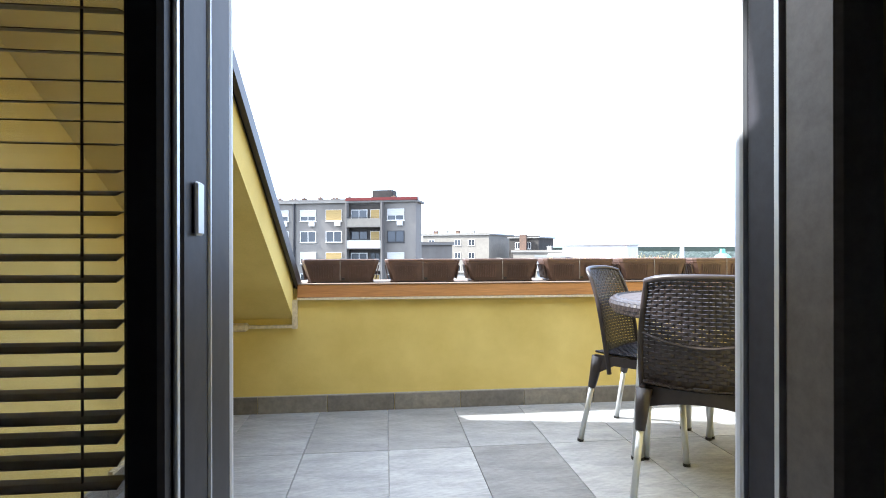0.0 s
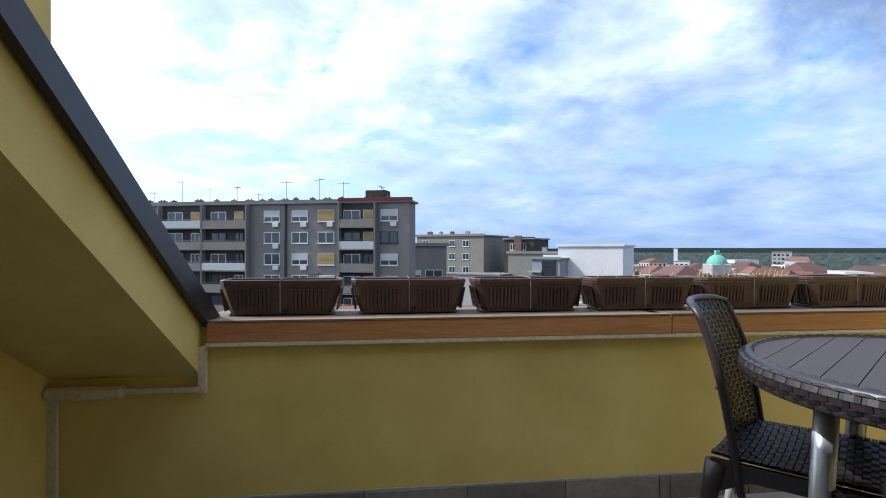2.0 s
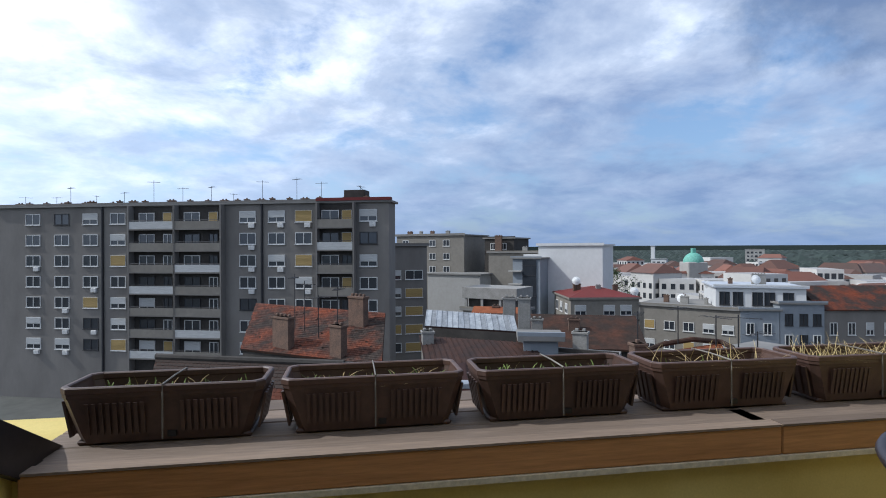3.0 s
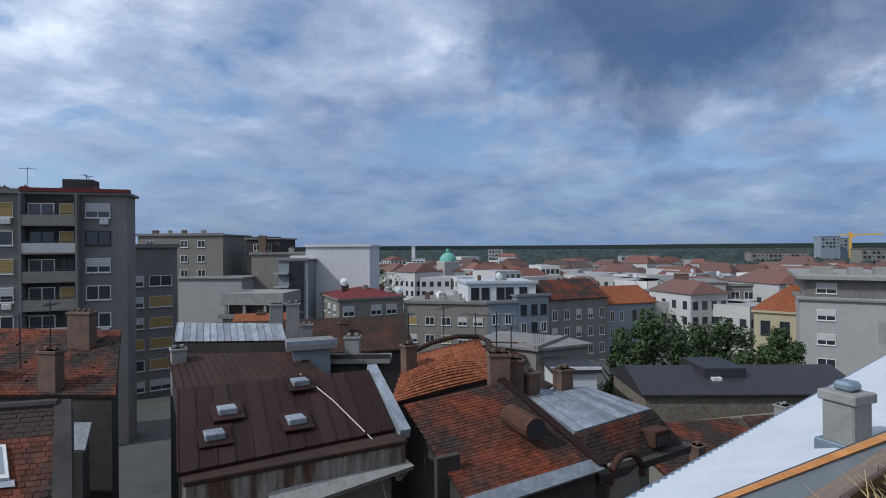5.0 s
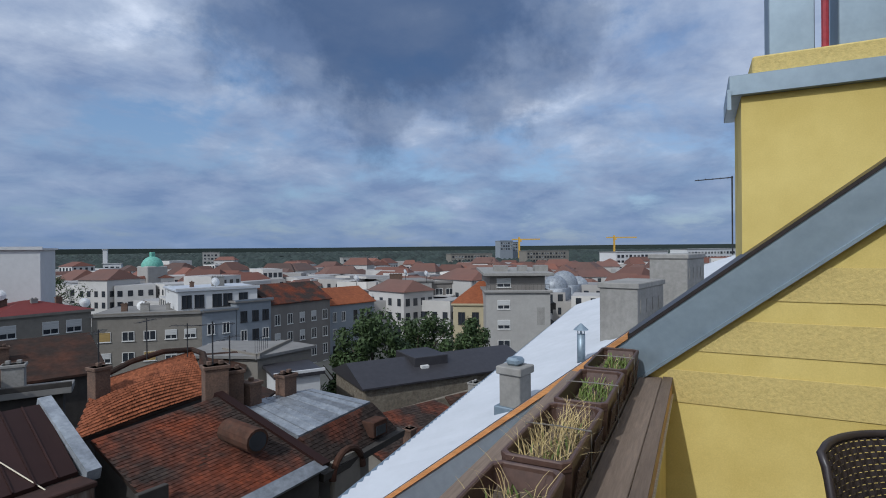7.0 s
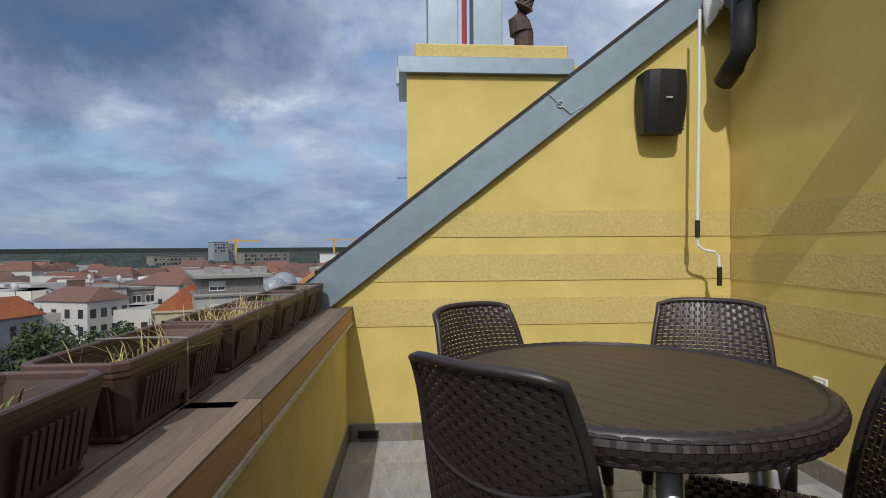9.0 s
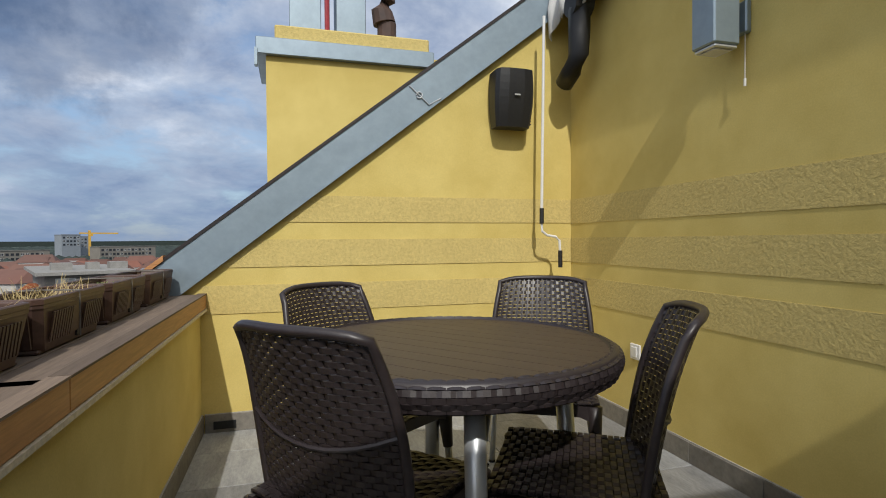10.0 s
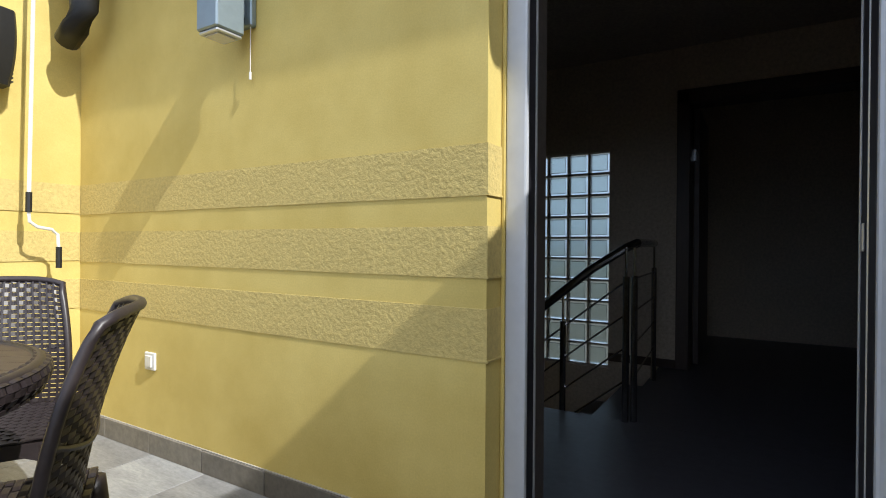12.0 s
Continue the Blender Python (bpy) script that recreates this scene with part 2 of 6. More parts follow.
def prism(outline, axis, a, b, bm=None):
    """Extrudes an outline of pairs along axis from a to b; the pairs are the other two axes in order."""
    out = bm or bmesh.new()

    def at(p, w):
        c = list(p)
        c.insert("xyz".index(axis), w)
        return c
    lo = [out.verts.new(at(p, a)) for p in outline]
    hi = [out.verts.new(at(p, b)) for p in outline]
    n = len(outline)
    out.faces.new(lo)
    out.faces.new(hi[::-1])
    for i in range(n):
        out.faces.new((lo[i], hi[i], hi[(i + 1) % n], lo[(i + 1) % n]))
    bmesh.ops.recalc_face_normals(out, faces=out.faces[:])
    return out


def tube(points, radius, sides=10, bm=None, taper=None):
    out = bm or bmesh.new()
    pts = [Vector(p) for p in points]
    rings = []
    for i, p in enumerate(pts):
        d = (pts[min(i + 1, len(pts) - 1)] - pts[max(i - 1, 0)]).normalized()
        u = d.cross(Vector((0, 0, 1)) if abs(d.z) < 0.9 else Vector((0, 1, 0))).normalized()
        v = d.cross(u)
        r = radius if taper is None else radius + (taper - radius) * i / (len(pts) - 1)
        rings.append([out.verts.new(p + r * (math.cos(2 * math.pi * k / sides) * u + math.sin(2 * math.pi * k / sides) * v)) for k in range(sides)])
    for a, b in zip(rings, rings[1:]):
        for k in range(sides):
            out.faces.new((a[k], a[(k + 1) % sides], b[(k + 1) % sides], b[k]))
    out.faces.new(rings[0][::-1])
    out.faces.new(rings[-1])
    bmesh.ops.recalc_face_normals(out, faces=out.faces[:])
    return out


def wall_quad(a, b, thick, z0, tops, bm=None):
    """An upright wall from a to b (pairs), thick to the right of that line, its top at tops[0] over a and tops[1] over b."""
    out = bm or bmesh.new()
    a, b = Vector(a), Vector(b)
    d = (b - a).normalized()
    n = Vector((d.y, -d.x)) * thick
    low = [out.verts.new((*p, z0)) for p in (a, b, b + n, a + n)]
    top = [out.verts.new((*p, z)) for p, z in zip((a, b, b + n, a + n), (tops[0], tops[1], tops[1], tops[0]))]
    out.faces.new(low[::-1])
    out.faces.new(top)
    for i in range(4):
        out.faces.new((low[i], low[(i + 1) % 4], top[(i + 1) % 4], top[i]))
    bmesh.ops.recalc_face_normals(out, faces=out.faces[:])
    return out

# ---- terrace: the shell ----


def run(a, b):
    """Frame with x along a to b and y to the left of it."""
    a, b = Vector((*a, 0)), Vector((*b, 0))
    d = (b - a).normalized()
    return Matrix(((d.x, -d.y, 0, a.x), (d.y, d.x, 0, a.y), (0, 0, 1, 0), (0, 0, 0, 1))), (b - a).length


L0, L1, R1 = (-1.575, 2.25), (0.843, 2.25), (2.66, 2.25)
CORNER = (2.66, 0.0)
PAR_L, LEN_L = run(L0, L1)
PAR_R, LEN_R = run(L1, R1)
SIDE, LEN_S = run(CORNER, (2.66, 4.6))
BANDS = ((1.151, 1.303), (0.900, 1.053), (0.646, 0.802))


def coping(s):
    return 1.046 - 0.775 * (s - 2.31)


# screed under the tiles, the parapet, the walls
solid("floor", block(-1.60, -0.10, -0.25, 2.75, 2.60, -0.008), M["grout"], "pale grout bed under the terrace tiles", "floor")
for nm, fr, ln, x0 in (("wall_parapet_1", PAR_L, LEN_L, -0.3), ("wall_parapet_2", PAR_R, LEN_R, 0.0)):
    b = block(x0, 0, -0.25, ln, 0.46, 0.735)
    bmesh.ops.transform(b, matrix=fr, verts=b.verts)
    solid(nm, b, M["plaster"], "yellow plastered parapet wall with faint pale stains", "wall")
HOUSE = solid("wall_house", block(0.215, -0.30, -0.25, 3.1, 0, 3.05), M["plaster"], "yellow plastered house wall with rough bands", "wall")
solid("wall_house_over_door", block(-1.60, -0.30, 2.32, 0.213, 0, 3.05), M["plaster"], "yellow plastered lintel wall over the door", "wall")
solid("wall_left", block(-1.76, -0.30, -0.25, -1.515, 2.25, 2.60), M["plaster"], "yellow plastered side wall under the roof slope", "wall")
side = bmesh.new()
prism([(-0.05, -0.25), (4.4, -2.2), (4.4, coping(4.4) - 0.12), (0.2, coping(0.2) - 0.12), (-0.05, coping(0.2) - 0.12)], "y", -0.24, 0.0, side)
bmesh.ops.transform(side, matrix=SIDE, verts=side.verts)
solid("wall_side", side, M["plaster"], "yellow plastered gable wall stepping down with the roof", "wall")

# rough plaster bands, 5 mm proud, round the corner of the door reveal
for k, (z0, z1) in enumerate(BANDS):
    b = block(0.211, -0.11, z0, 2.655, 0.003, z1)
    share("rough_band", lump(b, "rough_band", M["rough_plaster"]), HOUSE, label="band of coarse scratched plaster")
    share("groove", lump(block(0.208, -0.11, z0 - 0.006, 2.655, 0.003, z0), "groove", M["rough_plaster"]), HOUSE)
    end = 2.31 + (1.046 - z0 - 0.262) / 0.775
    b = block(0.006, 0.0, z0, min(end, 2.24), 0.005, z1)
    bmesh.ops.transform(b, matrix=SIDE, verts=b.verts)
    share("rough_band", lump(b, "rough_band", M["rough_plaster"]), bpy.data.objects["wall_side"])

# left roof slope: plastered slab with a dark metal verge
def low(y):
    return 0.556 + 0.615 * (2.25 - y)


slab = prism([(2.27, low(2.27)), (2.27, low(2.27) + 0.21), (-0.05, low(-0.05) + 0.21), (-0.05, low(-0.05))], "x", -3.4, -1.0)
solid("roof_slope_left", slab, M["plaster"], "yellow plastered underside and edge of a sloping roof", "roof")
verge = prism([(2.40, low(2.40) + 0.215), (2.40, low(2.40) + 0.29), (-0.1, low(-0.1) + 0.27), (-0.1, low(-0.1) + 0.215)], "x", -3.45, -0.972)
solid("roof_verge", verge, M["cap"], "dark brown folded metal verge of the roof slope", "roof edge")
lipb = prism([(2.41, low(2.41) + 0.175), (2.41, low(2.41) + 0.235), (-0.1, low(-0.1) + 0.235), (-0.1, low(-0.1) + 0.195)], "x", -0.986, -0.966)
solid("verge_lip", lipb, M["cap"], "dark drip lip of the metal verge", "roof edge")

# right: the sloped flashing over the gable wall
fl = thing("flashing", "blue-grey sheet metal flashing along the sloped gable wall", "flashing", SIDE, kind="structure")
b = bmesh.new()
prism([(0.06, coping(0.06) - 0.245), (4.4, coping(4.4) - 0.245), (4.4, coping(4.4) - 0.02), (0.06, coping(0.06) - 0.02)], "y", 0.012, 0.030, b)
part("face_sheet", b, M["zinc"], fl)
b = prism([(0.06, coping(0.06) - 0.022), (4.4, coping(4.4) - 0.022), (4.4, coping(4.4)), (0.06, coping(0.06))], "y", -0.30, 0.036)
part("top_sheet", b, M["cap"], fl, "dark folded top edge")
b = prism([(0.06, coping(0.06) - 0.262), (4.4, coping(4.4) - 0.262), (4.4, coping(4.4) - 0.243), (0.06, coping(0.06) - 0.243)], "y", 0.010, 0.046)
part("drip_edge", b, M["zinc"], fl)
b = prism([(2.42, coping(2.42) - 0.018), (4.4, coping(4.4) - 0.018), (4.4, coping(4.4) + 0.012), (2.42, coping(2.42) + 0.012)], "y", -0.02, 0.045)
part("wooden_edge", b, M["wood"], fl, "orange weathered wooden edge board")
ring = tube([(1.03 + 0.018 * math.cos(a), 0.036, coping(1.03) - 0.13 + 0.018 * math.sin(a)) for a in [i * math.pi / 6 for i in range(12)]], 0.004, 6)
part("ring_hook", ring, M["alu"], fl, "small steel ring hook")
part("wire", tube([(1.09, 0.034, coping(1.09) - 0.03), (1.03, 0.036, coping(1.03) - 0.13), (0.97, 0.036, coping(0.97) - 0.23), (0.90, 0.05, coping(0.9) - 0.245)], 0.004, 6), M["alu"], fl)

# parapet board, deck boards and the pale drip strip
for fr, x0, ln in ((PAR_L, 0.602, LEN_L), (PAR_R, 0.0, LEN_R)):
    board = thing("parapet_board", "orange varnished larch fascia board on the parapet", "board", fr, "parapet boards")
    part("fascia", block(x0, -0.030, 0.682, ln - 0.002, -0.004, 0.757, 0.003), M["wood"], board)
    part("drip_strip", block(x0, -0.036, 0.668, ln, 0.0, 0.681), M["cream"], board, "cream drip strip")
    part("top_strip", block(x0, -0.034, 0.757, ln - 0.004, 0.010, 0.763), M["deck"], board)
    deck = thing("parapet_deck", "weathered grey-brown decking boards on top of the parapet", "decking", fr, "parapet decks")
    for j in range(4):
        y = 0.014 + 0.112 * j
        share("deck_board", lump(block(x0 - 0.05, y, 0.738, ln - 0.003, y + 0.106, 0.758, 0.003), "deck_board", M["deck"]), deck)

# cream cable ducts in the corner under the slope
duct = thing("cable_duct", "cream plastic cable duct under the roof slope", "cable duct")
part("upright", block(-1.514, 2.225, 0.1, -1.484, 2.245, 0.50), M["cream"], duct)
part("sleeve", block(-1.512, 2.192, 0.492, -1.25, 2.240, 0.538, 0.01), M["cream"], duct, "thicker rounded connector sleeve")
part("level_run", block(-1.25, 2.214, 0.505, -1.000, 2.236, 0.523), M["cream"], duct)
part("short_upright", block(-1.000, 2.214, 0.500, -0.973, 2.240, 0.668), M["cream"], duct)
part("foot_run", block(-1.512, 1.2, 0.103, -1.496, 2.224, 0.117), M["cream"], duct)

# floor tiles, 40 by 80 cm, and skirting
def floor_tiles():
    fl_ob = bpy.data.objects["floor"]
    full = lump(block(0.0015, 0.0015, -0.012, 0.3985, 0.7985, 0.0, 0.0015), "tile", M["floor_tile"])
    for i in range(-5, 6):
        for j in range(-1, 4):
            x, y = 0.355 + 0.4 * i, 0.8 * j
            x1, y1 = x + 0.4, y + 0.8
            cx0, cx1, cy0, cy1 = max(x, -1.513), min(x1, 2.655), max(y, -0.10), min(y1, 2.245)
            if cx1 - cx0 < 0.02 or cy1 - cy0 < 0.02:
                continue
            if (cx0, cx1, cy0, cy1) == (x, x1, y, y1):
                me = full
                share("tile", me, fl_ob, pose(x, y, 0))
            else:
                share("tile", lump(block(cx0 - x + 0.0015, cy0 - y + 0.0015, -0.012, cx1 - x - 0.0015, cy1 - y - 0.0015, 0.0, 0.0015), "tile", M["floor_tile"]), fl_ob, pose(x, y, 0))


def skirting(name, fr, x0, x1, first, label):
    sk = thing(name, label, "skirting", fr, kind="structure")
    cuts = [x0] + [first + 0.4 * k for k in range(12) if x0 + 0.03 < first + 0.4 * k < x1 - 0.03] + [x1]
    for a, b in zip(cuts, cuts[1:]):
        share("skirting_tile", lump(block(a + 0.0015, -0.012, 0.0, b - 0.0015, -0.001, 0.097 + random.uniform(-0.002, 0.002), 0.002), "skirting_tile", M["skirt_tile"]), sk)
    part("grout_line", block(x0, -0.006, 0.097, x1, 0.0, 0.102), M["grout"], sk)
    return sk


skirting("baseboard_parapet_1", PAR_L, 0.062, LEN_L, 0.372, "dark grey tiled skirting along the parapet")
skirting("baseboard_parapet_2", PAR_R, 0.0, LEN_R - 0.005, 0.35, "dark grey tiled skirting along the parapet")
skirting("baseboard_house", pose(2.66, 0, 0, 0, 0, 180), 0.0, 2.445, 0.283, "dark grey tiled skirting along the house wall")
back, _ = run((2.66, 2.235), CORNER)
skirting("baseboard_side", back, 0.0, 2.22, 0.36, "dark grey tiled skirting along the gable wall")
skirting("baseboard_left", pose(-1.515, 0.0, 0, 0, 0, 90), 0.0, 2.225, 0.38, "dark grey tiled skirting along the side wall")
gap = block(0.045, 0.011, 0.02, 0.16, 0.02, 0.062)
bmesh.ops.transform(gap, matrix=back @ pose(0, 0, 0) @ Matrix.Scale(-1, 4, (0, 1, 0)), verts=gap.verts)
solid("drain_slot", gap, M["black"], "black rectangular drain opening in the skirting", "drain", kind="")

# ---- the door and the hall behind it ----
dr = thing("door_1", "dark bronze and silver framed sliding glass door standing open", "door", kind="structure")
part("jamb", block(0.136, -0.19, 0.0, 0.213, -0.125, 2.31, 0.004), M["frame_dark"], dr)
part("jamb_cover", block(0.130, -0.124, 0.0, 0.200, -0.100, 2.31, 0.008, seg=2), M["silver"], dr, "silver outer cover strip")
part("jamb_seal", block(0.133, -0.200, 0.0, 0.150, -0.1905, 2.31), M["alu"], dr)
part("reveal_trim", block(0.201, -0.13, 0.0, 0.214, -0.097, 2.31, 0.003), M["plaster"], dr)
part("inner_lining", block(0.138, -0.30, 0.0, 0.213, -0.201, 2.34, 0.008), M["slat"], dr, "grey-brown inner lining")
part("post", block(-0.760, -0.16, 0.0, -0.705, -0.07, 2.31, 0.004), M["frame_dark"], dr)
part("post_cover", block(-0.790, -0.069, 0.0, -0.705, -0.045, 2.31, 0.008, seg=2), M["silver"], dr)
part("post_strip", block(-0.730, -0.172, 0.0, -0.703, -0.161, 2.31, 0.003), M["alu"], dr)
part("post_inner", block(-0.760, -0.262, 0.0, -0.706, -0.173, 2.31, 0.004), M["frame_dark"], dr)
part("head", block(-1.515, -0.27, 2.28, 0.205, -0.07, 2.32), M["frame_dark"], dr)
part("sill", block(-1.515, -0.29, 0.002, 0.205, -0.08, 0.018, 0.004), M["alu"], dr)
leaf = thing("sliding_leaf", "dark framed glazed door leaf with a venetian blind", "door leaf")
part("stile", block(-0.752, -0.315, 0.02, -0.709, -0.27, 2.28, 0.006), M["frame_dark"], leaf)
part("stile_bead", block(-0.7085, -0.290, 0.02, -0.703, -0.278, 2.28, 0.002), M["alu"], leaf)
part("stile", block(-1.555, -0.315, 0.02, -1.50, -0.27, 2.28, 0.006), M["frame_dark"], leaf)
part("rail", block(-1.50, -0.315, 0.02, -0.752, -0.27, 0.11, 0.004), M["frame_dark"], leaf)
part("rail", block(-1.50, -0.315, 2.20, -0.752, -0.27, 2.28, 0.004), M["frame_dark"], leaf)
pane = part("pane", block(-1.50, -0.284, 0.11, -0.752, -0.278, 2.20), M["glass"], leaf)
pane.visible_shadow = False
latch = part("latch", block(-0.7055, -0.232, 0.985, -0.699, -0.205, 1.055, 0.003), M["alu"], leaf, "small steel latch")
blind = thing("venetian_blind", "grey-brown venetian blind with open slats behind the pane", "blind")
slat_me = bmesh.new()
prism([(-0.0125, -0.0035), (0.0, 0.0005), (0.0125, 0.0025), (0.0125, 0.0037), (0.0, 0.0017), (-0.0125, -0.0023)], "x", -1.492, -0.757, slat_me)
slat_me = lump(slat_me, "slat", M["slat"])
for k in range(80):
    share("slat", slat_me, blind, pose(0, -0.302, 0.14 + 0.0255 * k, random.uniform(-3, 3), random.uniform(-0.25, 0.25), 0))
for x in (-1.33, -1.06, -0.80):
    part("ladder_cord", tube([(x, -0.302, 0.12), (x, -0.302, 2.2)], 0.0018, 6), M["slat"], blind)

# hall
HALL = pose(-0.085, 0, 0)
solid("floor_hall", block(-2.6, -1.68, -0.25, 3.1, -0.302, 0.0), M["inside_floor"], "dark floor of the hall", "floor")
solid("floor_landing", block(-2.6, -5.2, -0.25, 0.22, -1.682, 0.0), M["inside_floor"], "dark floor of the landing", "floor")
solid("ceiling_hall", block(-2.6, -5.2, 2.62, 3.1, -0.302, 2.74), M["ceiling"], "dim painted hall ceiling", "ceiling")
solid("wall_hall_left", block(-2.8, -5.2, -0.25, -2.602, 0, 3.05), M["inside_dark"], "dim hall wall", "wall")
solid("wall_hall_right", block(3.102, -5.2, -2.4, 3.3, 0, 3.05), M["inside_dark"], "dim hall wall", "wall")
solid("wall_hall_front", block(-2.6, -0.30, -0.25, -1.602, -0.02, 3.05), M["inside"], "ochre painted hall wall beside the door", "wall")
solid("wall_hall_lining", block(0.217, -0.318, 0.0, 3.1, -0.302, 2.62), M["inside"], "ochre painted inner face of the house wall", "wall")
bw = bmesh.new()
block(0.17, -3.45, -2.4, 0.72, -3.25, 2.62, bm=bw)
block(0.72, -3.45, 1.83, 1.68, -3.25, 2.62, bm=bw)
block(0.72, -3.45, -2.4, 1.68, -3.25, -0.07, bm=bw)
block(1.68, -3.45, -2.4, 3.18, -3.25, 2.62, bm=bw)
block(-1.15, -3.45, 2.25, 0.17, -3.25, 2.62, bm=bw)
block(-2.51, -3.45, -0.25, -1.15, -3.25, 2.62, bm=bw)
bmesh.ops.transform(bw, matrix=HALL, verts=bw.verts)
solid("wall_hall_back", bw, M["inside_dark"], "dim plastered stair hall wall with a doorway", "wall")
solid("wall_room_back", block(-2.6, -5.4, -0.25, 0.6, -5.2, 3.05), M["inside_dark"], "dark wall of the room beyond", "wall")
solid("wall_room_right", block(0.40, -5.2, -0.25, 0.55, -3.452, 2.62), M["inside_dark"], "dark wall of the room beyond", "wall")
solid("roof_slab", block(-2.8, -5.4, 2.76, 3.3, -0.302, 3.05), M["cap"], "dark roof over the hall", "roof")
solid("wall_stair_low", block(0.19, -3.25, -2.4, 0.219, -1.69, -0.252), M["inside_dark"], "dim wall of the stair well", "wall")
solid("floor_stair_well", block(0.27, -3.25, -2.5, 3.1, -0.3, -2.401), M["inside_floor"], "dark bottom of the stair well", "floor")
st = thing("staircase", "dark stair flight going down beside the landing", "stairs", HALL, kind="structure")
for k in range(9):
    share("step", lump(block(0.31 + 0.26 * k, -3.24, -0.18 * (k + 1) - 0.16, 0.59 + 0.26 * k, -1.70, -0.18 * (k + 1), 0.004), "step", M["inside_floor"]), st)
dh = thing("door_2", "dark stained wooden door frame with the door open to a dark room", "door", HALL, kind="structure")
part("frame_side", block(0.08, -3.48, 0.0, 0.18, -3.22, 2.25, 0.006), M["dark_wood"], dh)
part("frame_side", block(-1.16, -3.48, 0.0, -1.06, -3.22, 2.25, 0.006), M["dark_wood"], dh)
part("frame_head", block(-1.16, -3.48, 2.16, 0.18, -3.22, 2.27, 0.006), M["dark_wood"], dh)
part("door_panel", block(0.03, -4.30, 0.01, 0.075, -3.46, 2.15, 0.004), M["dark_wood"], dh)
part("hinge", block(0.055, -3.47, 1.72, 0.085, -3.445, 1.82, 0.003), M["steel"], dh, "steel hinge")
solid("baseboard_hall", block(0.097, -3.249, 0.0, 0.635, -3.235, 0.07, 0.003), M["dark_wood"], "dark wooden baseboard", "baseboard")

gbk = thing("window_1", "glass block window in pale joints lighting the stair hall", "glass blocks", HALL, kind="structure")
gb_me = lump(block(0.008, -0.045, 0.008, 0.182, 0.045, 0.182, 0.012, seg=2), "glass_block", M["glass_block"])
inner_me = lump(block(0.024, 0.044, 0.024, 0.166, 0.052, 0.166, 0.006), "raised_field", M["glass_block"])
for i in range(5):
    for j in range(10):
        g = share("glass_block", gb_me, gbk, pose(0.725 + 0.19 * i, -3.34, -0.065 + 0.19 * j))
        g.visible_shadow = False
        r_ = share("raised_field", inner_me, g)
        r_.visible_shadow = False
grid = bmesh.new()
for i in range(6):
    block(0.717 + 0.19 * i, -3.37, -0.07, 0.731 + 0.19 * i, -3.31, 1.83, bm=grid)
for j in range(11):
    block(0.72, -3.368, -0.072 + 0.19 * j, 1.68, -3.312, -0.058 + 0.19 * j, bm=grid)
part("joint_grid", grid, M["inside_dark"], gbk)

rl = thing("stair_railing", "polished steel stair railing with round handrail and thin bars", "railing", pose(-0.085, 0.1, 0))
part("handrail", tube([(0.27, -2.85, 1.02), (0.24, -2.4, 1.02), (0.205, -1.86, 1.015), (0.25, -1.80, 0.99), (0.45, -1.80, 0.86), (0.95, -1.80, 0.45), (1.6, -1.80, -0.08)], 0.026, 12), M["steel"], rl)
for x, y, z0, z1 in ((0.205, -1.80, 0.0, 0.99), (0.245, -1.77, 0.0, 0.985), (0.27, -2.85, 0.0, 1.0), (0.62, -1.80, -0.36, 0.70), (1.2, -1.80, -0.72, 0.22)):
    pst = part("post", tube([(x, y, z0), (x, y, z1 - 0.16)], 0.019, 10), M["steel"], rl)
    part("pin", tube([(x, y, z1 - 0.16), (x, y, z1)], 0.008, 8), M["steel"], pst)
for k in range(4):
    dz = 0.19 * (k + 1)
    part("bar", tube([(0.27, -2.83, 1.0 - dz), (0.215, -1.83, 1.0 - dz)], 0.006, 6), M["steel"], rl)
    part("bar", tube([(0.26, -1.80, 0.98 - dz), (1.55, -1.80, -0.05 - dz)], 0.006, 6), M["steel"], rl)

# ---- fixtures on the walls ----
sp = thing("wall_speaker", "black outdoor loudspeaker with rounded front grille", "loudspeaker", SIDE @ pose(0.46, 0.0, 1.90))
pr = [(-0.135, 0.03), (-0.110, 0.085), (-0.06, 0.128), (0.0, 0.143), (0.06, 0.138), (0.115, 0.118)]
b = bmesh.new()
cols = []
for i in range(9):
    z = -0.17 + 0.34 * i / 8
    w = 0.118 + 0.012 * math.sin(math.pi * i / 8) - 0.008 * (1 - i / 8)
    dpt = 0.155 - 0.05 * (1 - i / 8) ** 2
    cols.append([b.verts.new((x * w, 0.028 + dpt * y, z)) for x, y in ((-1, 0), (-1, 0.75), (-0.86, 0.93), (-0.4, 1.0), (0.4, 1.0), (0.86, 0.93), (1, 0.75), (1, 0))])
for c0, c1 in zip(cols, cols[1:]):
    for k in range(8):
        b.faces.new((c0[k], c0[(k + 1) % 8], c1[(k + 1) % 8], c1[k]))
b.faces.new(cols[0][::-1])
b.faces.new(cols[-1])
bmesh.ops.recalc_face_normals(b, faces=b.faces[:])
cab = part("cabinet", b, M["black"], sp)
for k in range(16):
    part("grille_rib", block(-0.121 - 0.0 * k, 0.045, -0.150 + 0.019 * k, -0.105, 0.115, -0.143 + 0.019 * k), M["black"], cab)
part("badge", block(-0.018, 0.1835, 0.008, 0.018, 0.1865, 0.017), M["alu"], sp, "small silver badge")
part("bracket", block(-0.05, 0.0, -0.06, 0.05, 0.035, 0.06, 0.006), M["black"], sp)

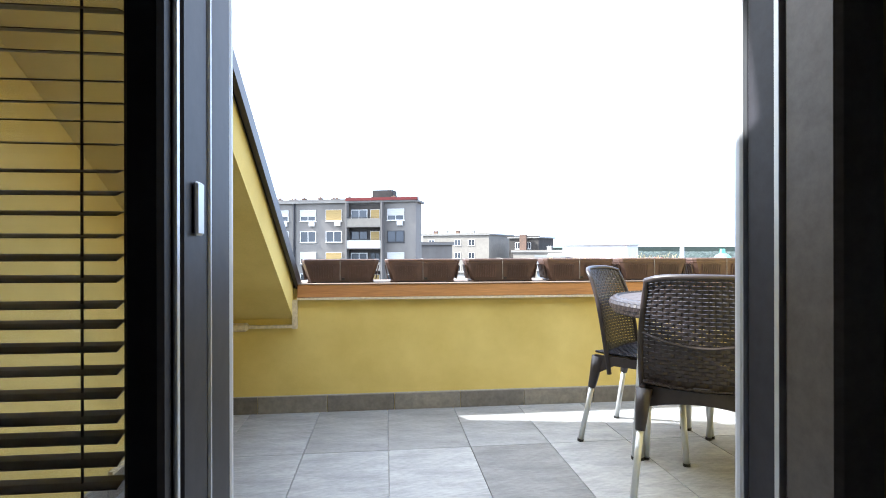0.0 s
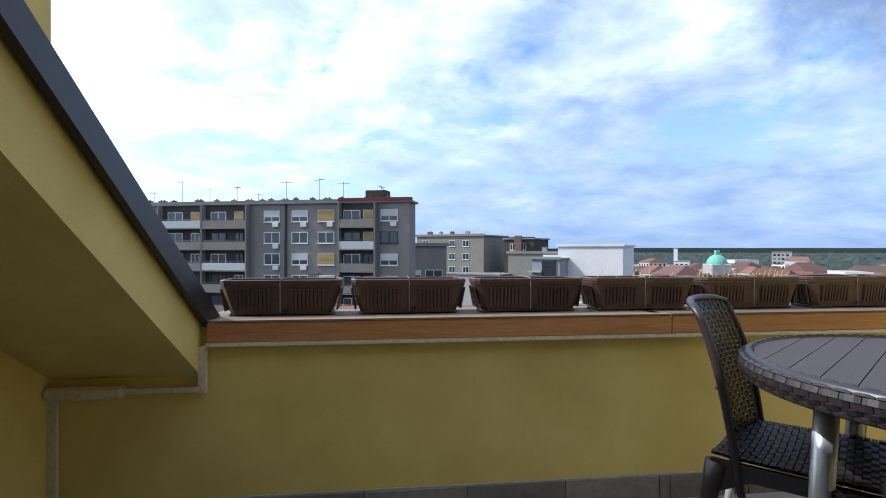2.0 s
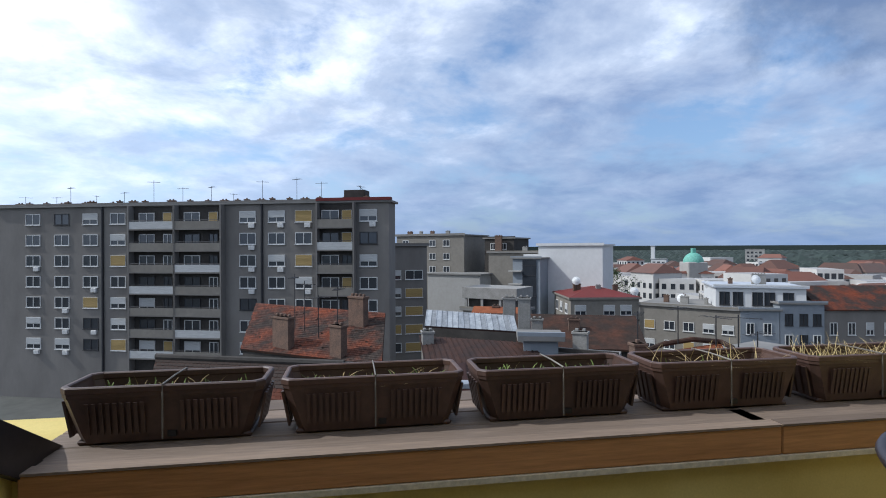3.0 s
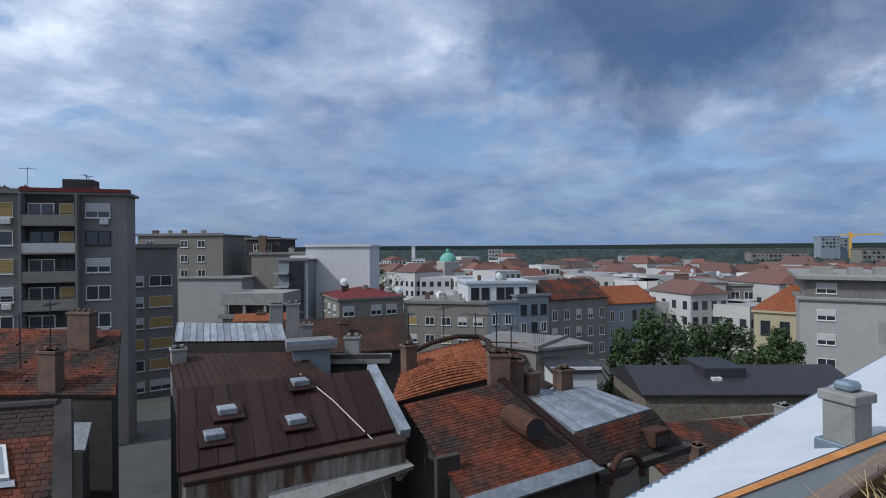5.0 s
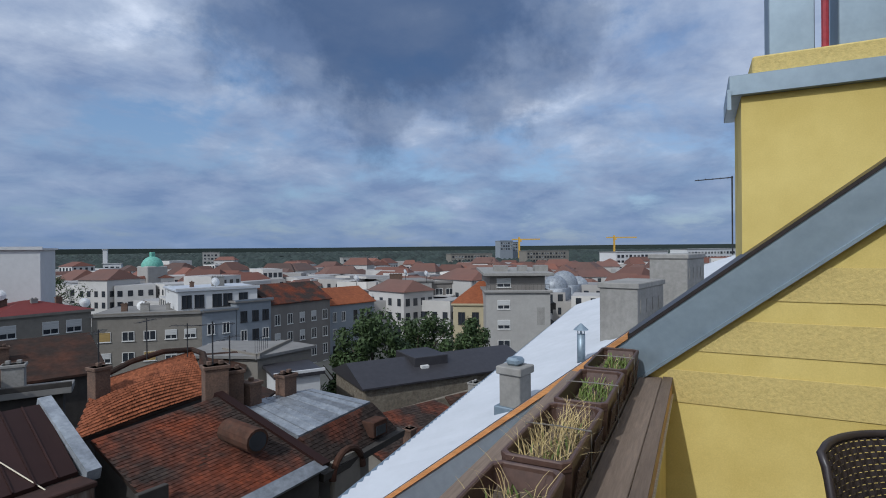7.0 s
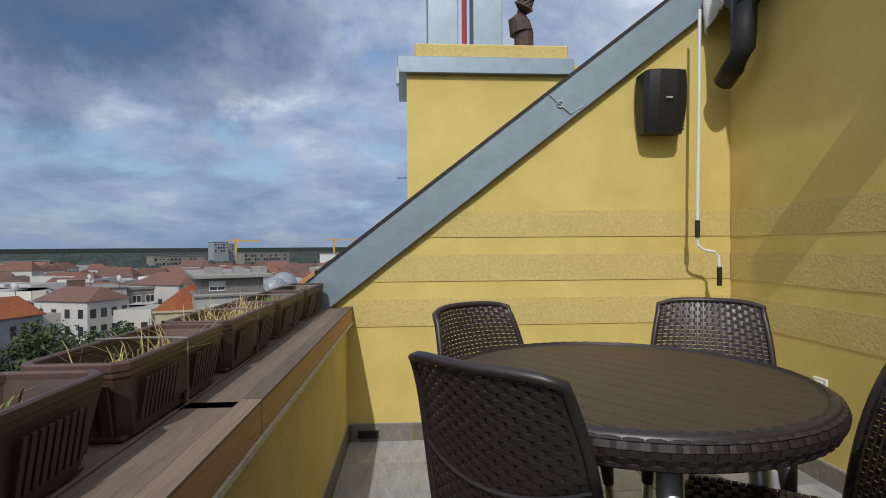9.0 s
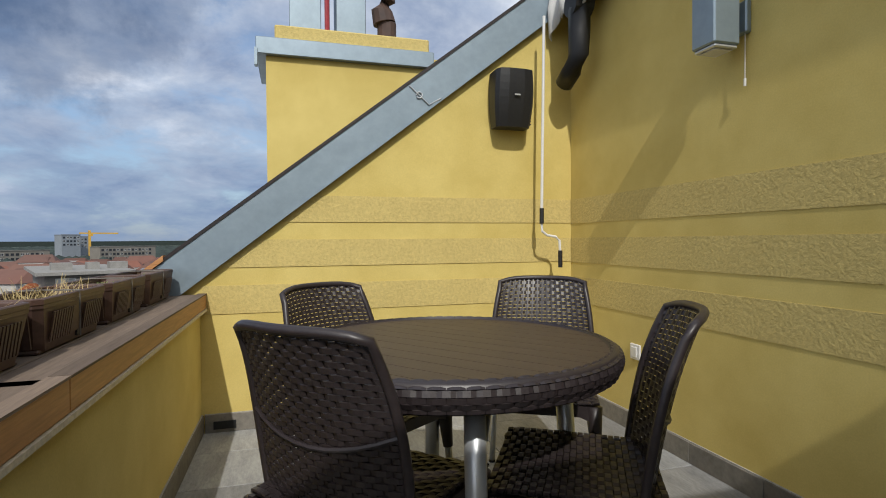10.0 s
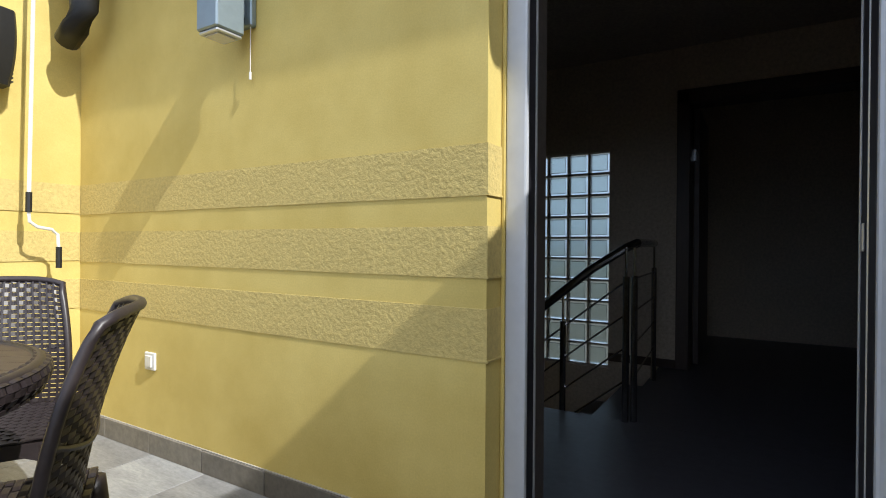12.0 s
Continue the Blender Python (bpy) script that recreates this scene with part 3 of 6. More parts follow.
lamp = thing("wall_lamp", "grey square outdoor wall lamp with a pull cord", "wall lamp", pose(1.305, 0.0, 1.915))
part("back_plate", block(-0.06, 0.0, -0.055, 0.05, 0.03, 0.075, 0.006), M["zinc"], lamp)
part("arm", block(-0.03, 0.03, -0.02, 0.02, 0.062, 0.04, 0.004), M["zinc"], lamp)
hs = part("housing", block(-0.062, 0.06, -0.11, 0.062, 0.185, 0.125, 0.006), M["zinc"], lamp)
part("lens_rim", block(-0.055, 0.066, -0.124, 0.055, 0.178, -0.111, 0.004), M["alu"], hs)
part("lens", block(-0.04, 0.082, -0.129, 0.04, 0.163, -0.125), M["white_paint"], hs)
part("pull_cord", tube([(-0.045, 0.02, -0.055), (-0.045, 0.02, -0.235)], 0.0018, 6), M["white_paint"], lamp)
part("cord_knob", tube([(-0.045, 0.02, -0.235), (-0.045, 0.02, -0.265)], 0.005, 8), M["white_paint"], lamp)

so = thing("light_switch", "white weatherproof wall switch above the skirting", "switch", pose(1.977, 0.0, 0.437))
part("plate", block(-0.042, 0.0, -0.042, 0.042, 0.012, 0.042, 0.004), M["white_paint"], so)
part("rocker", block(-0.024, 0.012, -0.028, 0.024, 0.020, 0.028, 0.003), M["white_paint"], so)

cr = thing("awning_crank", "white steel awning crank with black grips hanging in the corner", "crank", SIDE @ pose(0.072, 0.05, -0.016))
part("rod", tube([(0.205, 0.12, 2.42), (0.225, 0.12, 1.24)], 0.009, 8), M["white_paint"], cr)
part("grip", tube([(0.225, 0.12, 1.25), (0.226, 0.12, 1.155)], 0.014, 8), M["black"], cr)
part("crank_arm", tube([(0.226, 0.12, 1.155), (0.222, 0.12, 1.11), (0.19, 0.12, 1.085), (0.13, 0.12, 1.075), (0.105, 0.12, 1.05), (0.10, 0.12, 0.97)], 0.008, 8), M["white_paint"], cr)
part("grip", tube([(0.10, 0.12, 0.99), (0.10, 0.12, 0.885)], 0.014, 8), M["black"], cr)

aw = thing("awning", "rolled off-white awning with scalloped edge and dark arm under the eaves", "awning")
b = bmesh.new()
rows_ = []
for i in range(25):
    f = i / 24
    x = 2.62 - 0.42 * f
    sc = 0.05 + 0.035 * abs(math.sin(f * math.pi * 4)) + (0.12 if f < 0.16 else 0) * (1 - f / 0.16)
    ytop = 0.16 + 0.02 * math.sin(f * 20)
    rows_.append([b.verts.new((x, ytop, 2.60)), b.verts.new((x, ytop + 0.02, 2.50)), b.verts.new((x, ytop + 0.012 * math.sin(f * 31), 2.48 - sc)), b.verts.new((x, ytop - 0.006 + 0.012 * math.sin(f * 31), 2.48 - sc)), b.verts.new((x, ytop - 0.006, 2.60))])
for r0, r1 in zip(rows_, rows_[1:]):
    for k in range(4):
        b.faces.new((r0[k], r0[k + 1], r1[k + 1], r1[k]))
bmesh.ops.recalc_face_normals(b, faces=b.faces[:])
smooth(part("valance", b, M["cloth"], aw))
part("roller", tube([(-0.9, 0.12, 2.62), (2.62, 0.12, 2.62)], 0.055, 14), M["cloth"], aw)
smooth(part("arm", tube([(2.05, 0.12, 2.62), (2.22, 0.13, 2.50), (2.33, 0.13, 2.38), (2.33, 0.13, 2.26), (2.34, 0.13, 2.14), (2.42, 0.13, 2.06), (2.51, 0.13, 2.01)], 0.072, 14, taper=0.056), M["black"], aw, "black jointed folding arm"))
part("arm_joint", tube([(2.33, 0.07, 2.42), (2.33, 0.19, 2.42)], 0.075, 12), M["black"], aw)
solid("eaves_box", block(-1.6, 0.0, 2.70, 2.66, 0.12, 2.80), M["cap"], "dark eaves board over the terrace door", "eaves")

# chimney stack beyond the gable wall
cs = thing("chimney_stack", "yellow plastered chimney stack with metal flues and flashing collar", "chimney", SIDE @ pose(0.005, 0.11, -0.05))
part("shaft", block(0.92, -0.85, 0.6, 1.90, -0.30, 2.22), M["plaster"], cs)
part("collar", block(0.88, -0.90, 2.19, 1.955, -0.262, 2.29, 0.004), M["zinc"], cs, "blue-grey metal collar")
part("collar_drip", block(1.945, -0.30, 2.12, 1.962, -0.25, 2.22), M["zinc"], cs)
part("head", block(0.90, -0.82, 2.29, 1.85, -0.31, 2.385, 0.008), M["rough_plaster"], cs, "crumbling yellow mortar head")
part("shoulder", block(0.70, -0.80, 1.4, 0.92, -0.31, 2.26), M["plaster"], cs)
for a, c in ((1.57, 1.765), (1.285, 1.475)):
    part("flue", block(a, -0.66, 2.385, c, -0.46, 4.0, 0.004), M["zinc"], cs, "square sheet metal flue")
part("red_pipe", tube([(1.535, -0.42, 2.385), (1.535, -0.42, 4.0)], 0.016, 8), surf("red_pipe", (0.34, 0.03, 0.04), rough=0.4), cs, "dark red pipe")
rust = surf("rusty_flue_pipe", (0.055, 0.035, 0.03), (0.12, 0.06, 0.035), rough=0.7, grain=25, patch=8)
part("round_flue", tube([(1.155, -0.42, 2.385), (1.155, -0.42, 2.50)], 0.062, 14), rust, cs, "rusty round flue")
part("flue_cowl", tube([(1.17, -0.42, 2.50), (1.185, -0.42, 2.58), (1.16, -0.40, 2.66), (1.11, -0.36, 2.74), (1.10, -0.36, 2.95)], 0.075, 12, taper=0.055), rust, cs)

# ---- planters on the parapet ----


def planter(m, plants, label):
    t = thing("planter", label, "planter", m, "planters on the parapet")
    b = bmesh.new()
    L, W, H = 0.2375, 0.088, 0.145

    def ring_at(f, z, inset=0.0):
        l, w, c = L * f - inset, W * f - inset, 0.018
        return [b.verts.new((x, y, z)) for x, y in ((-l + c, -w), (0, -w), (l - c, -w), (l, -w + c), (l, w - c), (l - c, w), (0, w), (-l + c, w), (-l, w - c), (-l, -w + c))]
    rings = [ring_at(0.82, 0.006), ring_at(0.86, 0.028), ring_at(0.97, H - 0.03), ring_at(0.985, H - 0.025), ring_at(0.985, H - 0.012), ring_at(0.97, H - 0.012, 0.006), ring_at(0.86, 0.03, 0.006)]
    for r0, r1 in zip(rings, rings[1:]):
        for k in range(10):
            b.faces.new((r0[k], r0[(k + 1) % 10], r1[(k + 1) % 10], r1[k]))
    b.faces.new(rings[0][::-1])
    b.faces.new(rings[-1])
    bmesh.ops.recalc_face_normals(b, faces=b.faces[:])
    body = part("trough", b, M["pot"], t)
    b = bmesh.new()
    o = [(-L + 0.02, -W), (L - 0.02, -W), (L, -W + 0.02), (L, W - 0.02), (L - 0.02, W), (-L + 0.02, W), (-L, W - 0.02), (-L, -W + 0.02)]
    lo_, hi_, ii, il = ([b.verts.new((x * s, y * s2, z)) for x, y in o] for s, s2, z in ((1.0, 1.0, H - 0.018), (1.0, 1.0, H), (0.945, 0.86, H), (0.945, 0.86, H - 0.018)))
    for r0, r1 in ((lo_, hi_), (hi_, ii), (ii, il), (il, lo_)):
        for k in range(8):
            b.faces.new((r0[k], r0[(k + 1) % 8], r1[(k + 1) % 8], r1[k]))
    bmesh.ops.recalc_face_normals(b, faces=b.faces[:])
    bmesh.ops.bevel(b, geom=[e for e in b.edges if e.is_manifold and abs(e.verts[0].co.z - e.verts[1].co.z) < 1e-5], offset=0.003, segments=1, affect="EDGES")
    part("rim", b, M["pot"], t)
    for sx in (-1, 1):
        part("foot", block(sx * 0.175 - 0.028, -0.068, 0.0, sx * 0.175 + 0.028, 0.068, 0.012, 0.004), M["pot"], t)
        ribs = bmesh.new()
        for k in range(5):
            y = -0.052 + 0.026 * k
            block(-0.003, -0.008, 0.02, 0.003, 0.008, 0.11, bm=ribs, m=pose(sx * (L * 0.905), y, 0, 0, sx * 11, 0))
        for k in range(9):
            block(-0.0045, -0.0010, 0.03, 0.0045, 0.0025, 0.108, bm=ribs, m=pose(sx * (0.045 + 0.0155 * k), -W * 0.875, 0, 9, 0, 0))
        tagged(part("fluting", ribs, M["pot"], t), kind="stuff")
    wire = [(0.0, -W - 0.003, H * 0.1), (0.0, -W * 0.99 - 0.004, H - 0.02), (0.0, -W - 0.004, H + 0.002), (0.0, 0, H + 0.004), (0.0, W + 0.004, H + 0.002), (0, W + 0.003, H * 0.4)]
    part("tie_wire", tube(wire, 0.0022, 5), M["skirt_tile"], t, "thin grey tie wire")
    part("drain_tab", block(0.008, -0.081, 0.016, 0.028, -0.07, 0.03), M["black"], t)
    b = bmesh.new()
    bmesh.ops.create_grid(b, x_segments=14, y_segments=6, size=1)
    for v in b.verts:
        v.co = Vector((v.co.x * 0.208, v.co.y * 0.066, 0.088 + 0.018 * noise.noise(v.co * 3.0 + Vector((plants, m.translation.x * 7, 0)))))
    part("soil", b, M["soil"], t)
    rnd = random.Random(int(plants * 100 + m.translation.x * 50))
    if plants:
        for kind, mat_, n in (("dry_grass", M["straw"], {1: 260, 2: 40, 3: 25, 4: 70}[plants]), ("weed_growth", M["weed"], {1: 30, 2: 150, 3: 170, 4: 40}[plants])):
            verts, faces = [], []
            for _ in range(n):
                x, y = rnd.uniform(-0.19, 0.19), rnd.uniform(-0.055, 0.055)
                tall = rnd.uniform(0.04, 0.12 if plants in (1, 4) else 0.07) if kind == "dry_grass" else rnd.uniform(0.02, 0.055)
                a = rnd.uniform(0, 6.28)
                bend = rnd.uniform(0.2, 1.2 if kind == "dry_grass" else 0.7) * tall
                w = 0.0016 if kind == "dry_grass" else 0.004
                side_ = Vector((-math.sin(a), math.cos(a), 0)) * w
                base = Vector((x, y, 0.085))
                i0 = len(verts)
                for f in (0, 0.45, 0.8, 1.0):
                    c = base + Vector((math.cos(a) * bend * f * f, math.sin(a) * bend * f * f, tall * (f - 0.35 * f * f * bend / tall)))
                    wid = side_ * (1 - 0.75 * f)
                    verts += [c - wid, c + wid]
                for k in range(3):
                    faces.append((i0 + 2 * k, i0 + 2 * k + 1, i0 + 2 * k + 3, i0 + 2 * k + 2))
            me = bpy.data.meshes.new(kind)
            me.from_pydata(verts, [], faces)
            me.materials.append(mat_)
            tagged(share(kind, me, t), "tangle of " + ("dry yellow grass" if kind == "dry_grass" else "low green weeds"), kind="stuff")
    return t


POTS = (3, 2, 3, 4, 1, 3, 3)
for k, pl in enumerate(POTS):
    x = -0.735 + 0.512 * k
    fr, x_org = (PAR_L, L0[0]) if x < 0.70 else (PAR_R, L1[0])
    along = (x - x_org) / fr[0][0]
    lab = {1: "brown plastic planter overgrown with dry straw-like grass", 2: "brown plastic planter with bare soil and low weeds", 3: "brown plastic planter with small green weeds", 4: "brown plastic planter with a few dry stalks"}[pl]
    planter(fr @ pose(along, 0.200, 0.758, 0, 0, random.uniform(-1.2, 1.2)), pl, lab + " on the parapet")

# ---- table and chairs ----


def weave(S, nu, nv, thick, bulge=0.003, gap=0.16, skip=None):
    """Short woven strands in running bond on the surface S(u, v) (u, v from 0 to 1), with upright ribs behind them."""
    verts, faces = [], []

    def frame_at(u, v):
        e = 1e-3
        p = Vector(S(u, v))
        n = (Vector(S(min(u + e, 1), v)) - Vector(S(max(u - e, 0), v))).cross(Vector(S(u, min(v + e, 1))) - Vector(S(u, max(v - e, 0))))
        return p, n.normalized()
    for j in range(nv):
        v0, v1 = (j + gap * 0.55) / nv, (j + 1 - gap * 0.55) / nv
        off = (j % 2)
        k = -off
        while k < nu:
            a, c = max(k + gap * 0.5, 0), min(k + 2 - gap * 0.5, nu)
            k += 2
            if c - a < 0.3 or (skip and skip((a + c) / 2 / nu, (v0 + v1) / 2)):
                continue
            i0 = len(verts)
            for f, lift in ((0.0, -0.2), (0.28, 0.75), (0.72, 0.75), (1.0, -0.2)):
                u = (a + (c - a) * f) / nu
                for v in (v0, v1):
                    p, n = frame_at(u, v)
                    verts += [p + n * (bulge * lift + thick * 0.5), p + n * (bulge * lift - thick * 0.5)]
            for s in range(3):
                q = i0 + 4 * s
                faces += [(q, q + 4, q + 6, q + 2), (q + 1, q + 3, q + 7, q + 5), (q, q + 1, q + 5, q + 4), (q + 2, q + 6, q + 7, q + 3)]
    for i in range(1, nu):
        for j in range(nv):
            i0 = len(verts)
            for v in (j / nv, (j + 1) / nv):
                for du in (-0.13, 0.13):
                    p, n = frame_at((i + du) / nu, v)
                    verts += [p - n * thick * 0.2, p - n * thick * 0.9]
            faces += [(i0, i0 + 2, i0 + 6, i0 + 4), (i0 + 1, i0 + 5, i0 + 7, i0 + 3)]
    me = bpy.data.meshes.new("weave")
    me.from_pydata(verts, [], faces)
    me.materials.append(M["rattan"])
    return me


def back_surface(u, v):
    """Chair back: u across, v from the seat up; it leans, dishes and flares at the top."""
    half = 0.205 + 0.012 * math.sin(math.pi * min(v * 1.1, 1)) - 0.022 * v
    x = (2 * u - 1) * half
    z = 0.425 + 0.44 * v - 0.018 * (2 * u - 1) ** 4 * (v ** 4)
    y = -0.175 - 0.075 * v - 0.045 * v ** 3 + 0.055 * (2 * u - 1) ** 2 * (0.75 + 0.25 * v)
    return x, y, z


def seat_surface(u, v):
    x = (2 * u - 1) * (0.205 + 0.015 * v)
    y = -0.20 + 0.42 * v
    z = 0.438 + 0.014 * (2 * u - 1) ** 2 - 0.022 * max(0, v - 0.8) * 5 * (v - 0.8) + 0.02 * max(0, 0.2 - v)
    return x, y, z


def chair():
    t = thing("dining_chair", "dark brown woven-look plastic chair with aluminium legs", "chair", group="chairs round the table")
    back_ = thing_part = new("backrest", weave(back_surface, 18, 30, 0.005, 0.004, 0.13))
    back_.parent = t
    seat_ = new("seat", weave(seat_surface, 16, 24, 0.005, 0.003, 0.12))
    seat_.parent = t
    # solid tray under the woven seat
    b = bmesh.new()
    g = [[b.verts.new(Vector(seat_surface(u / 8, v / 8)) - Vector((0, 0, 0.006 + dz))) for u in range(9)] for dz in (0,) for v in range(9)]
    for v in range(8):
        for u in range(8):
            b.faces.new((g[v][u], g[v][u + 1], g[v + 1][u + 1], g[v + 1][u]))
    bmesh.ops.solidify(b, geom=b.faces[:], thickness=0.012)
    part("seat_tray", b, M["rattan"], t)
    # rim round the back
    loop = [back_surface(0.0, v / 12) for v in range(-2, 13)]
    loop += [back_surface(u / 10, 1.0) for u in range(1, 10)] + [back_surface(1.0, v / 12) for v in range(12, -3, -1)]
    pts = []
    for p in loop:
        pts.append(Vector(p) + Vector((math.copysign(0.006, p[0]) if abs(p[0]) > 0.1 else 0, 0, 0)))
    smooth(part("back_frame", tube(pts, 0.0115, 8), M["rattan"], t))
    ridge = [Vector(back_surface(u / 10, 0.40 + 0.10 * (2 * u / 10 - 1) ** 2)) - Vector((0, 0.006, 0)) for u in range(11)]
    part("cross_ridge", tube(ridge, 0.006, 6), M["rattan"], t)
    # lower shell behind the seat, with the maker's plate
    b = bmesh.new()
    g = []
    for v in range(5):
        row = []
        for u in range(11):
            f = v / 4
            x, y, z = back_surface(u / 10, 0.0)
            row.append(b.verts.new((x * 1.03, y - 0.012 + 0.01 * f, 0.455 - 0.115 * f * (0.62 + 0.38 * (2 * u / 10 - 1) ** 2))))
        g.append(row)
    for v in range(4):
        for u in range(10):
            b.faces.new((g[v][u], g[v][u + 1], g[v + 1][u + 1], g[v + 1][u]))
    bmesh.ops.solidify(b, geom=b.faces[:], thickness=0.012)
    part("rear_apron", b, M["rattan"], t)
    part("maker_plate", block(-0.03, -0.197, 0.435, 0.03, -0.19, 0.452, 0.003), M["rattan"], t, "small embossed oval plate")
    # side and front aprons
    for sx in (-1, 1):
        b = prism([(-0.20, 0.44), (0.215, 0.435), (0.215, 0.375), (0.15, 0.395), (-0.10, 0.395), (-0.20, 0.34)], "x", sx * 0.205 - 0.008, sx * 0.205 + 0.008)
        part("side_apron", b, M["rattan"], t)
    b = prism([(-0.212, 0.435), (0.212, 0.435), (0.212, 0.37), (0.15, 0.395), (-0.15, 0.395), (-0.212, 0.37)], "y", 0.205, 0.222)
    part("front_apron", b, M["rattan"], t)
    for sx in (-1, 1):
        for y0, y1, x1 in ((-0.185, -0.265, 0.235), (0.20, 0.235, 0.222)):
            top, bot = Vector((sx * 0.2, y0, 0.43)), Vector((sx * x1, y1, 0.0))
            mid = top.lerp(bot, 0.36)
            lg = part("leg", tube([mid.lerp(top, 0.2), bot + (top - bot) * 0.02], 0.0135, 12), M["alu"], t, "round aluminium leg")
            smooth(lg)
            smooth(part("socket", tube([top, top.lerp(mid, 0.5), mid], 0.031, 10, taper=0.0185), M["rattan"], lg))
            part("foot_cap", tube([bot + (top - bot) * 0.03, bot], 0.0155, 10), M["black"], lg)
    return t


def at_facing(cx, cy, tx, ty):
    """Pose at the middle of the seat, 0.25 m before the top of the back, facing the way (tx, ty)."""
    d = Vector((tx, ty)).normalized()
    a = math.degrees(math.atan2(-d.x, d.y))
    return pose(cx + 0.265 * d.x, cy + 0.265 * d.y, 0.0, 0, 0, a)


first = chair()
first.matrix_basis = at_facing(0.685, 1.775, 0.69, -0.72)
for cx, cy, tx, ty in ((1.70, 1.665, -0.81, -0.584), (1.75, 0.67, -0.875, 0.48), (0.66, 0.815, 0.52, 0.854)):
    copy_thing(first, at_facing(cx, cy, tx, ty))

TX, TY, TR, TZ = 1.09, 1.315, 0.50, 0.735
tb = thing("round_table", "round dark brown plastic table with slatted top and woven rim", "table", pose(TX, TY, 0, 0, 0, 38))
for k in range(13):
    y0 = -0.468 + 0.072 * k
    y1 = y0 + 0.0695
    outline = []
    for y in (y0, y1):
        outline.append((math.sqrt(max(0.468 ** 2 - y * y, 0.0009)), y))
    mid_ = (math.sqrt(max(0.468 ** 2 - ((y0 + y1) / 2) ** 2, 0.0009)), (y0 + y1) / 2)
    pts = [(-outline[0][0], y0), (outline[0][0], y0), mid_, (outline[1][0], y1), (-outline[1][0], y1), (-mid_[0], mid_[1])]
    b = prism(pts, "z", TZ - 0.02, TZ - 0.001)
    part("slat", b, M["tabletop"], tb)
b = bmesh.new()
bmesh.ops.create_cone(b, cap_ends=True, segments=64, radius1=0.47, radius2=0.47, depth=0.02, matrix=Matrix.Translation((0, 0, TZ - 0.032)))
part("tabletop_base", b, M["rattan"], tb)


def rim_surface(u, v):
    a = 2 * math.pi * u
    f = math.pi * (v * 1.15 - 0.15)
    r = TR - 0.012 + 0.014 * math.sin(min(max(f, 0), math.pi)) - (0.022 * (v > 0.86)) * (v - 0.86) / 0.14
    return r * math.cos(a), r * math.sin(a), TZ - 0.062 + 0.066 * v


rim = new("woven_rim", weave(rim_surface, 150, 5, 0.006, 0.003, 0.1))
rim.parent = tb
b = bmesh.new()
ro = [[b.verts.new((r * math.cos(2 * math.pi * k / 72), r * math.sin(2 * math.pi * k / 72), z)) for k in range(72)] for r, z in ((0.466, TZ - 0.03), (0.466, TZ + 0.002), (0.480, TZ + 0.006), (0.492, TZ), (0.494, TZ - 0.05), (0.486, TZ - 0.066), (0.47, TZ - 0.066))]
for r0, r1 in zip(ro, ro[1:]):
    for k in range(72):
        b.faces.new((r0[k], r0[(k + 1) % 72], r1[(k + 1) % 72], r1[k]))
bmesh.ops.recalc_face_normals(b, faces=b.faces[:])
smooth(part("rim_band", b, M["rattan"], tb))
for k in range(4):
    a = math.radians(45 + 90 * k)
    x, y = 0.37 * math.cos(a), 0.37 * math.sin(a)
    lg = smooth(part("leg", tube([(x * 0.97, y * 0.97, TZ - 0.05), (x * 1.08, y * 1.08, 0.012)], 0.027, 16), M["alu"], tb, "thick round aluminium leg"))
    part("foot_cap", tube([(x * 1.08, y * 1.08, 0.014), (x * 1.08, y * 1.08, 0.0)], 0.029, 12), M["black"], lg)
    part("leg_socket", tube([(x * 0.97, y * 0.97, TZ - 0.045), (x * 0.98, y * 0.98, TZ - 0.09)], 0.036, 14), M["rattan"], lg)
BEFORE_CITY = set(bpy.data.objects)

# ---- the town below: materials ----
M["render_grey"] = surf("soot_grey_render", (0.216, 0.2, 0.18), (0.128, 0.116, 0.104), rough=0.95, grain=2.0, patch=0.25, bump=0.1, amount=0.8, stretch=(1, 1, 0.4), fine=0.12)
M["render_beige"] = surf("beige_render", (0.222, 0.203, 0.172), (0.158, 0.142, 0.119), rough=0.95, grain=1.6, patch=0.3, bump=0.1, amount=0.7, fine=0.12)
M["render_pale"] = surf("pale_render", (0.345, 0.333, 0.309), (0.274, 0.261, 0.238), rough=0.9, grain=1.6, patch=0.3, bump=0.05, amount=0.6, fine=0.08)
M["render_white"] = surf("white_render", (0.566, 0.566, 0.558), (0.474, 0.474, 0.459), rough=0.9, grain=1.5, patch=0.4, bump=0.05, amount=0.5, fine=0.06)
M["render_blue"] = surf("pale_blue_grey_render", (0.24, 0.264, 0.288), (0.192, 0.21, 0.228), rough=0.9, grain=1.6, patch=0.3, bump=0.05, amount=0.6, fine=0.08)
# sooty house walls; also used as painted shade in the loggias and rooftop bays
M["render_dark"] = surf("blackened_and_shade_render", (0.06, 0.0528, 0.0456), (0.0264, 0.023, 0.0202), rough=0.95, grain=2.5, patch=0.5, bump=0.2, amount=0.9, fine=0.25)
M["render_yellow"] = surf("cream_yellow_render", (0.42, 0.364, 0.238), (0.336, 0.28, 0.175), rough=0.9, grain=1.6, patch=0.4, amount=0.6, fine=0.08)
M["streaked"] = surf("rust_streaked_white_wall", (0.34, 0.32, 0.285), (0.085, 0.045, 0.03), rough=0.9, grain=6, patch=2.6, bump=0.15, amount=1.3, stretch=(1, 1, 0.13), fine=0.35)
